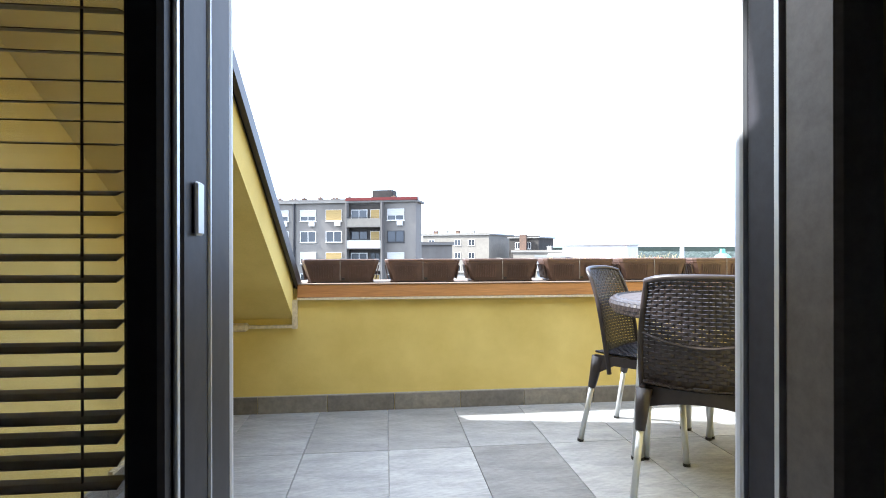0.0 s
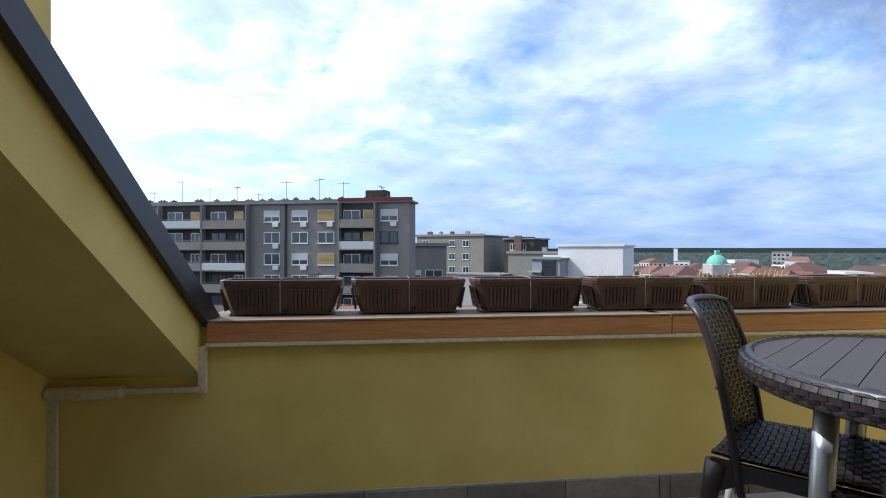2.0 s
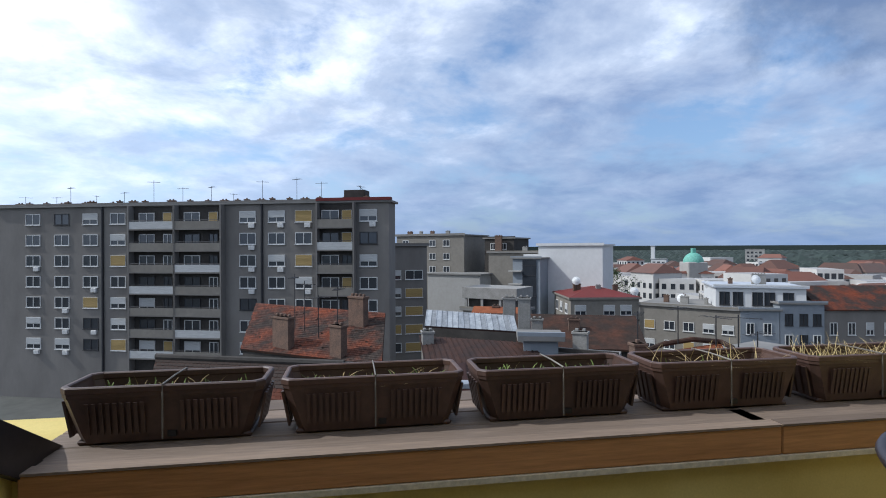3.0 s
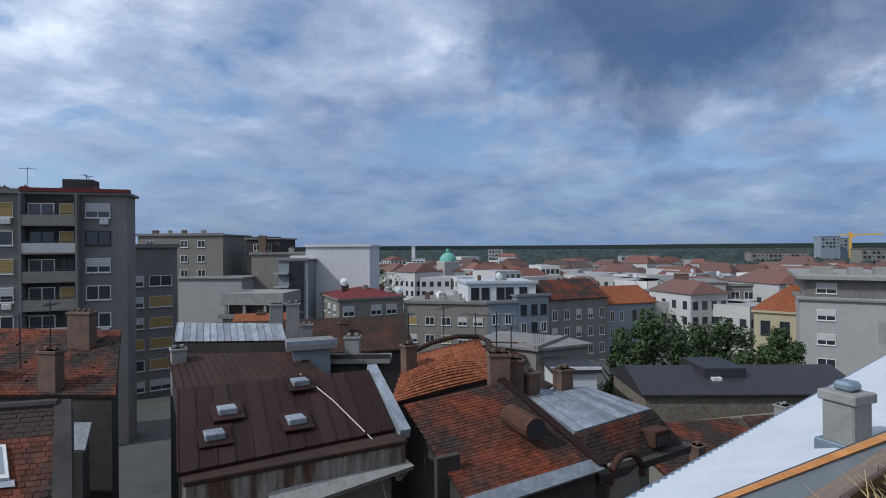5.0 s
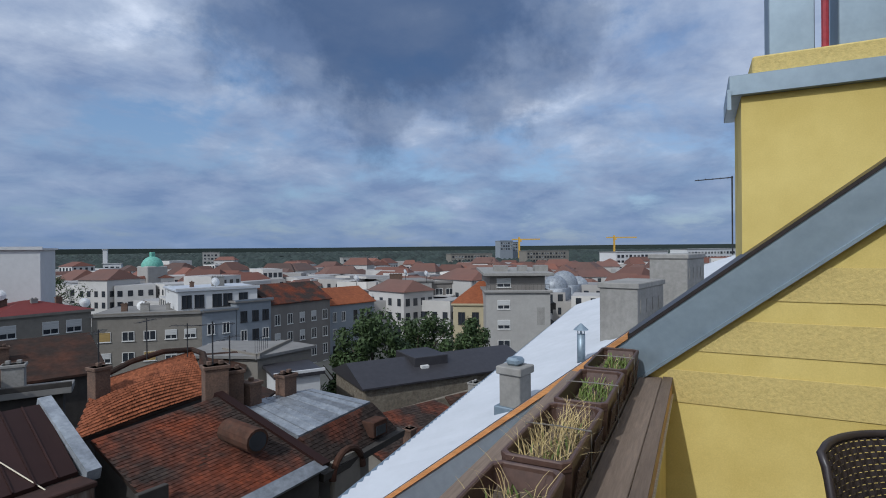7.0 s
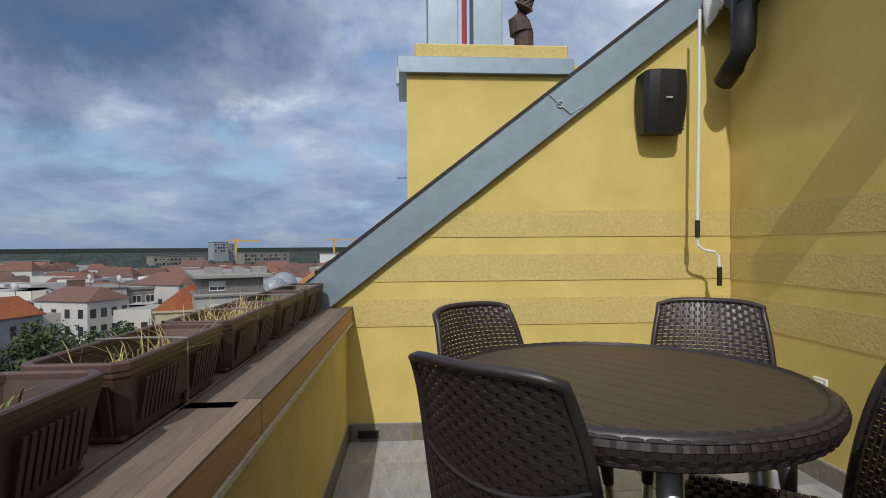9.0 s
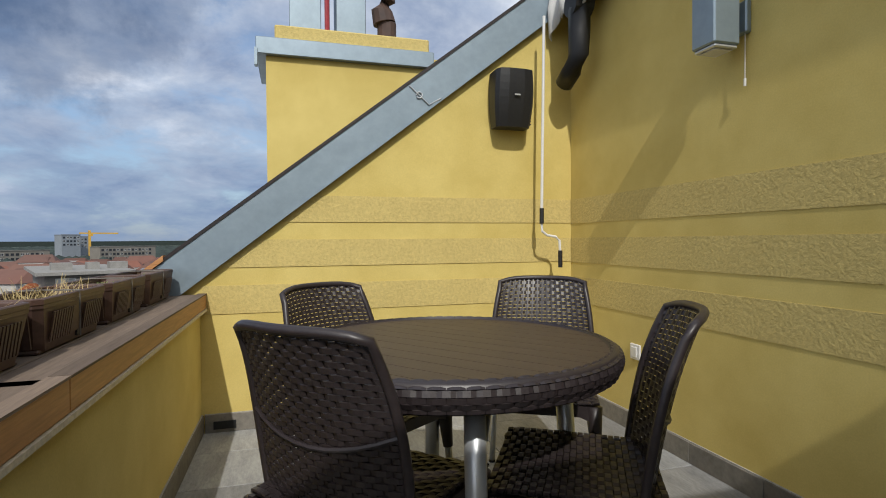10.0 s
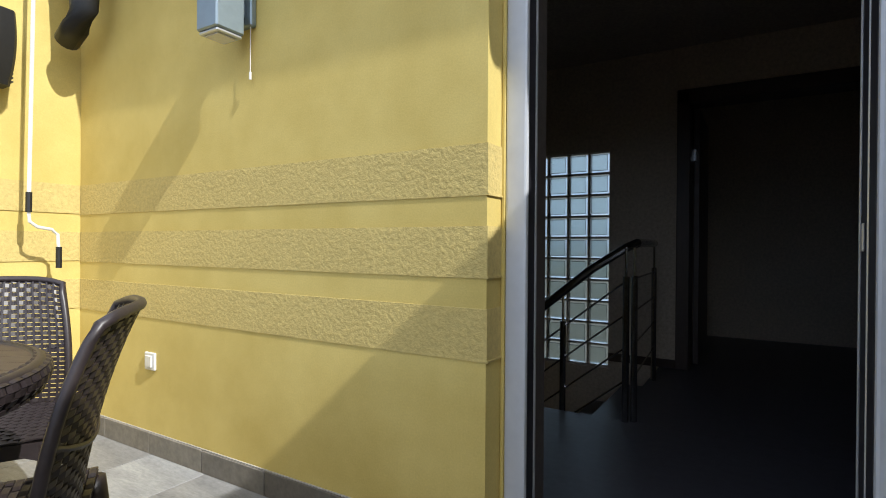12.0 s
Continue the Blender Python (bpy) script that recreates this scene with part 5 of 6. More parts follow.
building("cream_house", "cream old house with orange tiled hipped roof", (89.0, 56.0), (92.5, 46.5), 12, -8.8, "render_yellow", rows=3, cols=(1.6, 4.2, 7.4), size=(1.3, 2.2), first=2.6, step=4.0, roof="hip", roof_mat="tile_orange", rise=3.8, styles=("dark",), seed=17)
tq, _, lq = building("apartment_house", "pale grey six-storey apartment house with stained wall and roof terrace", (83.8, 46.3), (88.7, 36.6), 30, -6.2, "render_pale", rows=3, cols=(3.0,), size=(2.1, 1.5), first=1.9, step=3.3, styles=("white", "plain", "plain"), side=(4, 9, 14, 19, 24), seed=18)
part("attic_storey", block(0.8, 1.8, -6.0, lq - 0.6, 28, -3.4), M["render_grey"], tq)
part("attic_roof", block(-0.3, 0.4, -3.4, lq + 0.8, 30, -2.9, 0.03), M["concrete"], tq)
window_in(window_mesh(2.4, 1.5, "white"), tq, pose(3.2, 1.8, -4.6))
rail(tq, 0.1, lq - 0.1, 0.1, -5.9, 1.1, 16)
for k in range(3):
    part("long_balcony", block(lq, 2.0, -9.2 - 3.3 * k, lq + 1.3, 27, -8.1 - 3.3 * k, 0.03), M["render_dark"], tq)
for x, w in ((2, 2.6), (6.5, 1.6), (9.5, 2.4)):
    part("roof_box", block(x, 8, -2.9, x + w, 11, -1.9), M["concrete"], tq)
part("stain", block(8.6, -0.02, -11.5, 9.9, 0.0, -8.6, 0.0), M["concrete"], tq, "patch of fallen render")

# domes of the roof beyond
for x, y, z, r in ((127, 50.5, -8.3, 3.1), (133, 50.5, -8.0, 3.6), (139, 49, -9.0, 3.0)):
    b = bmesh.new()
    bmesh.ops.create_uvsphere(b, u_segments=20, v_segments=10, radius=r, matrix=Matrix.Translation((x, y, z)))
    block(x - r * 1.05, y - r * 1.05, ZG, x + r * 1.05, y + r * 1.05, z + 0.2, 0.3, bm=b)
    smooth(solid("roof_dome", b, M["roof_seam"], "silver ribbed dome on a rooftop", "dome", kind="", group="roof domes"))

# ---- courtyard: modern houses, stone walls, low roofs ----
tmod, _, lmd = building("courtyard_house", "beige striped modern house with flat roof and glass terrace", (34.2, 42.6), (40.6, 46.0), 7, -8.0, "render_beige", rows=2, cols=(1.4, 4.0), size=(0.7, 1.9), first=1.9, step=2.9, styles=("dark",), left=(), seed=20)
building("courtyard_house", "beige striped modern wing with slit windows", (35.0, 47.6), (34.25, 42.7), 6, -8.05, "render_beige", rows=2, cols=(1.2, 3.4), size=(0.6, 1.9), first=1.9, step=2.9, styles=("dark",), seed=21)
rail(tmod, 0.2, 3.0, 0.3, -7.6, 1.2, 6)
building("white_annex", "white cubic annex with dark roof edge", (32.6, 38.3), (35.6, 36.6), 5, -9.0, "render_white", rows=1, cols=(), roof_mat="roof_anthracite")
building("small_house", "small white house with red tiled roof", (31.0, 45.5), (33.4, 43.6), 4, -9.0, "render_white", rows=0, roof="gable", roof_mat="tile_brown", rise=1.4)
tdm, _, ldm = building("workshop", "low stone-walled workshop with anthracite metal roof", (37.4, 33.2), (52.0, 24.6), 9, -10.4, "stone", rows=0, roof="gable", roof_mat="roof_anthracite", rise=1.5)
for k in range(5):
    window_in(window_mesh(1.2, 1.3, "plain"), tdm, pose(0.9 + 1.35 * k, 0, -13.2))
part("roof_step", block(5.5, 2.2, -9.6, 9.0, 7.0, -8.7, 0.05), M["roof_anthracite"], tdm)
part("air_conditioner", block(6.0, 1.7, -9.9, 6.8, 2.1, -9.4, 0.03), M["frame_white"], tdm)
solid("courtyard_wall", wall_quad((30.0, 35.6), (37.2, 33.4), 0.4, ZG, (-12.6, -12.6)), surf("ochre_wall", (0.50, 0.27, 0.09), (0.36, 0.19, 0.07), rough=0.9, grain=2, patch=0.4), "ochre painted courtyard wall", "wall")
solid("ruin_wall", wall_quad((38.0, 31.0), (54.0, 18.0), 0.5, ZG, (-12.0, -9.0)), M["stone"], "crumbling stone boundary wall", "wall")


# ---- roofs close by ----
BEFORE_ROOFS = set(bpy.data.objects)


def lerp4(q, u, v):
    tl, tr_, br, bl = q
    return (tl * (1 - u) + tr_ * u) * (1 - v) + (bl * (1 - u) + br * u) * v


def tiled(parent, q, across, down, mat, name="roof_tile", pieces=0, seed=1, sag=0.0, lost=0.0):
    """Overlapping clay tiles on the quad q (top left, top right, bottom right, bottom left)."""
    rnd = random.Random(seed)
    q = [Vector(p) for p in q]
    n = (q[1] - q[0]).cross(q[3] - q[0]).normalized()
    if n.z < 0:
        n = -n
    verts, faces, made = [], [], 0
    for j in range(down):
        for i in range(across):
            if rnd.random() < lost:
                continue
            off = 0.5 * (j % 2) / across
            u0, u1 = i / across + off, (i + 0.94) / across + off
            if u0 > 1:
                continue
            u1 = min(u1, 1.0)
            v0, v1 = j / down, min((j + 1.25) / down, 1.0)
            lift = 0.035 + rnd.uniform(-0.008, 0.012)
            dip = sag * math.sin(math.pi * (u0 + u1) / 2) * math.sin(math.pi * v0)
            sk = rnd.uniform(-0.06, 0.06) / across
            c = [lerp4(q, u0, v0) + n * (0.012 - dip), lerp4(q, u1, v0) + n * (0.012 - dip), lerp4(q, u1 + sk, v1) + n * (lift - dip), lerp4(q, (u0 + u1) / 2 + sk, min(v1 + 0.12 / down, 1)) + n * (lift - dip), lerp4(q, u0 + sk, v1) + n * (lift - dip)]
            under = [p - n * 0.022 for p in c[2:]]
            f = [(0, 1, 2, 3, 4), (2, 5, 6, 3), (3, 6, 7, 4)]
            if made < pieces:
                me = bpy.data.meshes.new(name)
                o = c[0]
                me.from_pydata([p - o for p in c + under], [], f)
                me.materials.append(mat)
                share(name, me, parent, Matrix.Translation(o))
                made += 1
            else:
                i0 = len(verts)
                verts += c + under
                faces += [tuple(i0 + k for k in ff) for ff in f]
    me = bpy.data.meshes.new("roof_tiles")
    me.from_pydata(verts, [], faces)
    me.materials.append(mat)
    tagged(share("roof_tiles", me, parent), "rows of clay tiles", kind="stuff")


def slab_quad(q, thick, bm=None):
    out = bm or bmesh.new()
    q = [Vector(p) for p in q]
    n = (q[1] - q[0]).cross(q[3] - q[0]).normalized()
    if n.z < 0:
        n = -n
    a = [out.verts.new(p) for p in q]
    c = [out.verts.new(p - n * thick) for p in q]
    out.faces.new(a)
    out.faces.new(c[::-1])
    for k in range(4):
        out.faces.new((a[k], c[k], c[(k + 1) % 4], a[(k + 1) % 4]))
    bmesh.ops.recalc_face_normals(out, faces=out.faces[:])
    return out


def body(q, name, label, wall, roof_mat, roof_name="roof_deck", tops=None):
    """Old house under one roof slope q: a deck, and walls down to the ground along its four edges."""
    q = [Vector(p) for p in q]
    t = thing(name, label, "house")
    part(roof_name, slab_quad(q, 0.12), M[roof_mat], t)
    c = sum(q, Vector()) / 4
    inner = [p.lerp(c, 0.035) for p in q]
    bm = bmesh.new()
    up_ = [bm.verts.new(p - Vector((0, 0, 0.13))) for p in inner]
    dn = [bm.verts.new((p.x, p.y, ZG)) for p in inner]
    for k in range(4):
        bm.faces.new((up_[k], up_[(k + 1) % 4], dn[(k + 1) % 4], dn[k]))
    bm.faces.new(up_)
    bm.faces.new(dn[::-1])
    bmesh.ops.recalc_face_normals(bm, faces=bm.faces[:])
    part("wall", bm, M[wall], t)
    return t


def seams(parent, q, n, mat, h=0.05):
    q = [Vector(p) for p in q]
    nn = (q[1] - q[0]).cross(q[3] - q[0]).normalized()
    if nn.z < 0:
        nn = -nn
    for k in range(n):
        a, c = lerp4(q, k / n, 0), lerp4(q, (k + 1) / n, 0)
        d, e = lerp4(q, (k + 1) / n, 1), lerp4(q, k / n, 1)
        s = [p + nn * 0.012 for p in (a.lerp(c, 0.02), c.lerp(a, 0.02), d.lerp(e, 0.02), e.lerp(d, 0.02))]
        part("roof_sheet", slab_quad(s, 0.01), mat, parent)
        w = (c - a).normalized() * 0.02
        part("standing_seam", slab_quad([a - w + nn * h, a + w + nn * h, e + w + nn * h, e - w + nn * h], h - 0.01), mat, parent)


# left tiled roof with a skylight
q_lt = [(-10.5, 25.8, -3.4), (-2.2, 23.8, -3.4), (-2.0, 19.3, -6.0), (-9.6, 20.8, -6.0)]
tlt = body(q_lt, "tiled_house", "old house with red plain-tiled roof and a skylight", "render_dark", "tile_brown")
tiled(tlt, q_lt, 44, 26, M["tile_red"], pieces=300, seed=5)
part("verge_wall", slab_quad([(-2.3, 23.9, -3.25), (-1.85, 23.8, -3.25), (-1.65, 19.0, -5.9), (-2.1, 19.1, -5.9)], 0.5), M["render_dark"], tlt)
part("ridge_cap", tube([(-10.5, 25.8, -3.33), (-2.2, 23.8, -3.33)], 0.14, 8), M["render_dark"], tlt)
u_, v_ = (Vector(q_lt[1]) - Vector(q_lt[0])).normalized(), (Vector(q_lt[3]) - Vector(q_lt[0])).normalized()
n_ = u_.cross(v_).normalized()
n_ = n_ if n_.z > 0 else -n_
o_ = lerp4([Vector(p) for p in q_lt], 0.735, 0.30)
sk = part("skylight", slab_quad([o_ + n_ * 0.14, o_ + u_ * 0.95 + n_ * 0.14, o_ + u_ * 0.95 + v_ * 1.3 + n_ * 0.14, o_ + v_ * 1.3 + n_ * 0.14], 0.14), M["frame_white"], tlt, "white framed roof window")
part("pane", slab_quad([o_ + u_ * 0.1 + v_ * 0.1 + n_ * 0.15, o_ + u_ * 0.85 + v_ * 0.1 + n_ * 0.15, o_ + u_ * 0.85 + v_ * 1.15 + n_ * 0.15, o_ + u_ * 0.1 + v_ * 1.15 + n_ * 0.15], 0.01), M["render_blue"], sk)
part("apron", slab_quad([o_ - u_ * 0.1 + v_ * 1.3 + n_ * 0.05, o_ + u_ * 1.05 + v_ * 1.3 + n_ * 0.05, o_ + u_ * 1.05 + v_ * 1.55 + n_ * 0.05, o_ - u_ * 0.1 + v_ * 1.55 + n_ * 0.05], 0.02), M["roof_seam"], tlt)
# second tiled roof behind it, with chimneys and aerials
q_l2 = [(-10.3, 46.0, -3.0), (-0.1, 38.4, -3.0), (-0.5, 31.5, -5.0), (-9.5, 37.0, -5.0)]
tl2 = body(q_l2, "tiled_house", "old house with patched red tiled roof behind blackened walls", "render_dark", "tile_brown")
tiled(tl2, q_l2, 62, 26, M["tile_red"], seed=6, lost=0.01)
for x, y, z, w in ((-6.6, 36.2, -4.0, 1.6), (-3.0, 33.6, -4.2, 1.0), (-1.9, 37.4, -2.9, 1.4)):
    share("chimney", chimney_mesh("brick", w, 0.6, 1.1), tl2, pose(x, y, z, 0, 0, -35))
for x, y, z, h in ((-6.2, 38.6, -4.0, 3.6), (-4.4, 36.2, -4.2, 2.6), (-3.2, 36.4, -3.9, 2.8), (-5.4, 37.4, -4.0, 3.2)):
    aerial(tl2, x, y, z, h, x)
qlow = [(-6.5, 33.0, -5.6), (-1.4, 29.8, -5.6), (-1.6, 28.2, -6.2), (-6.4, 31.0, -6.2)]
body(qlow, "lean_to", "pale metal lean-to roof between the houses", "render_dark", "roof_seam")

# brown seamed metal roof
q_br = [(1.3, 25.0, -3.6), (8.5, 24.4, -3.6), (7.75, 20.7, -4.9), (0.8, 20.2, -4.9)]
tbr = body(q_br, "metal_roofed_house", "old house with brown seamed metal roof and rust-streaked wall", "render_beige", "roof_brown")
seams(tbr, q_br, 13, M["roof_brown"])
part("gable_coping", slab_quad([(8.45, 24.6, -3.42), (8.85, 24.6, -3.42), (8.2, 20.3, -4.85), (7.8, 20.3, -4.85)], 0.35), M["roof_seam"], tbr, "pale blue metal coping")
part("gutter_box", block(0.9, 19.75, -5.16, 7.8, 20.6, -5.0, 0.03), M["roof_rust"], tbr, "rusty box gutter")
part("attic_wall", block(0.95, 19.82, -5.95, 7.75, 20.55, -5.162, 0.02), M["streaked"], tbr, "white attic wall streaked with rust")
part("cornice", slab_quad([(3.2, 19.9, -5.75), (7.9, 20.2, -5.75), (7.9, 19.5, -5.8), (3.2, 19.2, -6.2)], 0.2), M["concrete"], tbr)
for x, y, z in ((2.6, 22.8, -4.1), (4.6, 21.7, -4.45), (5.4, 23.9, -3.72), (2.0, 21.6, -4.5)):
    hatch = part("roof_hatch", block(x - 0.3, y - 0.3, z, x + 0.3, y + 0.3, z + 0.22, 0.03, m=None), M["roof_seam"], tbr, "small metal roof hatch")
    part("hatch_flashing", slab_quad([(x - 0.5, y + 0.45, z + 0.26), (x + 0.5, y + 0.45, z + 0.26), (x + 0.5, y - 0.5, z - 0.07), (x - 0.5, y - 0.5, z - 0.07)], 0.06), M["roof_brown"], hatch)
part("cable", tube([(5.6, 24.5, -3.45), (6.2, 22.5, -4.1), (6.8, 20.4, -5.0), (7.1, 19.6, -7.5)], 0.02, 5), M["cream"], tbr)
ped = part("round_window", tube([(4.7 + 0.5 * math.cos(a), 20.10, -7.2 + 0.5 * math.sin(a)) for a in [i * math.pi / 10 for i in range(21)]], 0.09, 8), M["concrete"], tbr, "round stone window surround")
part("pane", block(4.3, 20.12, -7.6, 5.1, 20.18, -6.8), M["pane_dark"], ped)
for sx in (4.45, 4.95, 7.6):
    part("volute", tube([(sx + 0.22 * (1 - k / 16) * math.cos(k * 0.8), 19.95, -6.2 + 0.22 * (1 - k / 16) * math.sin(k * 0.8)) for k in range(15)], 0.06, 6), M["concrete"], tbr, "carved stone volute")

# red tiled roof with arched dormer
q_td = [(8.9, 22.3, -4.6), (13.3, 22.0, -4.2), (14.0, 17.3, -6.3), (8.6, 17.2, -6.5)]
ttd = body(q_td, "tiled_house", "old house with weathered red plain-tiled roof and arched dormer", "render_dark", "tile_brown")
tiled(ttd, q_td, 40, 34, M["tile_red"], seed=7, sag=0.05)
part("verge", slab_quad([(13.2, 22.1, -4.05), (13.55, 22.1, -4.05), (14.3, 17.2, -6.2), (13.95, 17.2, -6.2)], 0.35), M["roof_brown"], ttd)
part("eaves_flashing", slab_quad([(8.6, 17.5, -6.25), (14.0, 17.6, -6.1), (14.1, 17.1, -6.32), (8.6, 17.0, -6.5)], 0.1), M["roof_seam"], ttd)
dmr = part("dormer", tube([(12.35, 20.2, -4.95), (12.2, 18.5, -5.05)], 0.42, 14), M["tile_brown"], ttd, "round-backed dormer")
part("opening", tube([(12.2, 18.51, -5.05), (12.195, 18.47, -5.05)], 0.33, 14), M["pane_dark"], dmr)
for x, y, z, w in ((13.6, 22.6, -4.1, 0.9), (14.6, 22.9, -4.5, 0.8)):
    share("chimney", chimney_mesh("brick", w, 0.7, 1.0), ttd, pose(x, y, z, 0, 0, -20))
part("arch_wall", block(8.3, 18.7, -8.5, 9.2, 18.9, -5.4, 0.02), M["render_dark"], ttd)
for x, y, z, h in ((13.5, 22.6, -3.1, 1.7), (14.5, 22.9, -3.5, 1.4)):
    aerial(ttd, x, y, z, h, x)
q_gs = [(15.0, 23.0, -5.0), (18.2, 22.0, -5.0), (18.7, 19.0, -5.35), (14.2, 18.7, -5.5)]
tgs = body(q_gs, "mansard_house", "old corner house with silver seamed roof and red tiled mansard", "render_beige", "roof_seam")
seams(tgs, q_gs, 9, M["roof_seam"], 0.03)
q_mn = [(14.2, 18.68, -5.55), (18.75, 18.95, -5.4), (19.6, 18.2, -6.7), (14.5, 17.8, -6.7)]
part("mansard_deck", slab_quad(q_mn, 0.12), M["tile_brown"], tgs)
tiled(tgs, q_mn, 30, 10, M["tile_red"], seed=8)
part("mansard_cornice", slab_quad([(14.3, 17.95, -6.68), (19.8, 18.35, -6.68), (19.8, 17.9, -6.75), (14.3, 17.5, -6.75)], 0.3), M["render_dark"], tgs)
pd = part("pediment", tube([(15.7 + 0.85 * math.cos(a), 17.62, -7.2 + 0.95 * math.sin(a)) for a in [math.pi * i / 12 for i in range(13)]], 0.13, 8), M["tile_brown"], tgs, "curved pediment")
part("pediment_face", block(14.95, 17.66, -9.5, 16.5, 17.9, -6.55, 0.05), M["render_beige"], tgs)
part("dormer_window", block(17.6, 17.9, -6.5, 18.5, 18.6, -5.85, 0.03), M["tile_brown"], tgs)
part("dormer_pane", block(17.75, 17.86, -6.42, 18.35, 17.9, -6.05), M["pane_dark"], tgs)
share("chimney", chimney_mesh("brick", 0.7, 0.6, 0.9), tgs, pose(17.0, 22.4, -5.0))
share("chimney", chimney_mesh("brick", 0.6, 0.6, 0.8), tgs, pose(15.3, 22.6, -4.9))
# further old roofs
q_tc = [(12.5, 29.0, -4.2), (17.0, 29.0, -3.6), (15.6, 25.7, -5.0), (9.6, 25.0, -5.3)]
ttc = body(q_tc, "tiled_house", "old house with sagging orange and brown tiled roof", "render_dark", "tile_brown")
tiled(ttc, q_tc, 38, 20, M["tile_orange"], seed=9, sag=-0.35)
part("verge_curve", tube([Vector(p) for p in ((17.0, 29.0, -3.55), (16.9, 28.0, -3.65), (16.4, 27.0, -4.1), (15.8, 26.0, -4.8), (15.5, 25.6, -5.1))], 0.13, 8), M["tile_brown"], ttc)
part("verge_curve", tube([Vector(p) for p in ((12.5, 29.0, -4.1), (14.0, 29.0, -3.6), (15.5, 29.0, -3.4), (17.0, 29.0, -3.55))], 0.13, 8), M["tile_brown"], ttc)
share("chimney", chimney_mesh("brick", 0.6, 0.6, 1.1), ttc, pose(11.9, 27.6, -4.4))
part("roof_window", slab_quad([(12.9, 27.3, -4.55), (13.5, 27.35, -4.5), (13.3, 26.9, -4.68), (12.7, 26.85, -4.73)], 0.1), M["roof_seam"], ttc)
for x, y, z, h in ((11.9, 27.6, -3.3, 1.5), (14.6, 28.8, -3.6, 1.9), (16.2, 28.2, -3.7, 1.6)):
    aerial(ttc, x, y, z, h, x)
q_rd = [(2.0, 36.3, -4.2), (8.2, 33.2, -4.2), (8.8, 29.6, -5.1), (1.9, 31.0, -5.2)]
trd = body(q_rd, "rusty_roofed_house", "low house with rusty corrugated roof and pale sheets", "render_dark", "roof_rust")
seams(trd, q_rd, 20, M["roof_rust"], 0.06)
part("pale_sheet", slab_quad([(3.6, 33.6, -4.65), (5.0, 33.2, -4.68), (5.0, 32.7, -4.78), (3.6, 33.0, -4.76)], 0.02), M["roof_white"], trd)
part("pale_sheet", slab_quad([(3.5, 32.7, -4.8), (4.9, 32.3, -4.85), (4.9, 31.9, -4.93), (3.5, 32.2, -4.93)], 0.02), M["roof_white"], trd)
q_ru = [(3.0, 41.0, -3.1), (8.3, 37.0, -3.1), (8.2, 35.6, -3.9), (2.6, 38.6, -3.9)]
tru = body(q_ru, "shed", "grey shed with silver corrugated roof sheets", "render_dark", "roof_rust")
seams(tru, q_ru, 16, M["roof_seam"], 0.05)
share("chimney", chimney_mesh("concrete", 0.7, 0.7, 0.9), tru, pose(2.4, 35.0, -4.6))
building("plastered_stub", "pale blue plastered stair tower", (7.6, 32.3), (9.5, 32.0), 2.0, -3.9, "render_blue", rows=0)
tst = building("brick_stub", "broken brick party wall with chimneys", (9.6, 33.0), (12.4, 31.5), 1.0, -4.9, "render_dark", rows=0)[0]
share("chimney", chimney_mesh("concrete", 0.8, 0.6, 1.4), tst, pose(1.4, 0.5, -4.9))
tsb = building("low_roofs", "huddle of low courtyard roofs with brown tiles", (3.5, 47.0), (20.0, 43.0), 12, -6.6, "render_dark", rows=0, roof="gable", roof_mat="tile_brown", rise=2.0, chimneys=((5, 2, 0.9, 1.0), (9, 1, 0.9, 1.2), (12, 3, 0.9, 1.0)))[0]
for x in (10.0, 11.1):
    share("chimney", chimney_mesh("concrete", 0.9, 0.8, 2.6), tsb, pose(x - 3.0, -3.0, -5.0))
building("tiled_house", "small orange roofed courtyard house", (8.8, 56), (13, 54.5), 8, -6.6, "render_pale", rows=0, roof="gable", roof_mat="tile_orange", rise=1.8, chimneys=((2, 4, 0.7, 1.0),))
building("low_roofs", "low brown tiled outbuilding between the courtyards", (19.5, 30.5), (26.5, 34.5), 8, -8.6, "render_grey", rows=0, roof="gable", roof_mat="tile_brown", rise=1.6)
q_lo = [(25.5, 27.5, -9.4), (33.0, 25.0, -9.4), (33.0, 19.0, -11.2), (24.5, 21.5, -11.2)]
tlo = body(q_lo, "tiled_house", "low house with red tiled roof beside the stone wall", "render_beige", "tile_brown")
tiled(tlo, q_lo, 40, 24, M["tile_red"], seed=12)
share("chimney", chimney_mesh("brick", 0.6, 0.6, 1.2), tlo, pose(26.5, 22.5, -10.4))
q_l3 = [(36.0, 26.0, -10.0), (50.0, 15.0, -8.2), (47.0, 11.0, -10.4), (33.0, 21.5, -12.0)]
tl3 = body(q_l3, "tiled_house", "long low brown tiled roof along the boundary wall", "stone", "tile_brown")
tiled(tl3, q_l3, 60, 18, M["tile_brown"], seed=13)
for k in range(4):
    share("chimney", chimney_mesh("concrete", 0.8, 0.8, 1.2), tl3, pose(37.5 + 3.4 * k, 24.2 - 2.7 * k, -10.2 + 0.45 * k))

NEAR_ROOFS = set(bpy.data.objects) - BEFORE_ROOFS


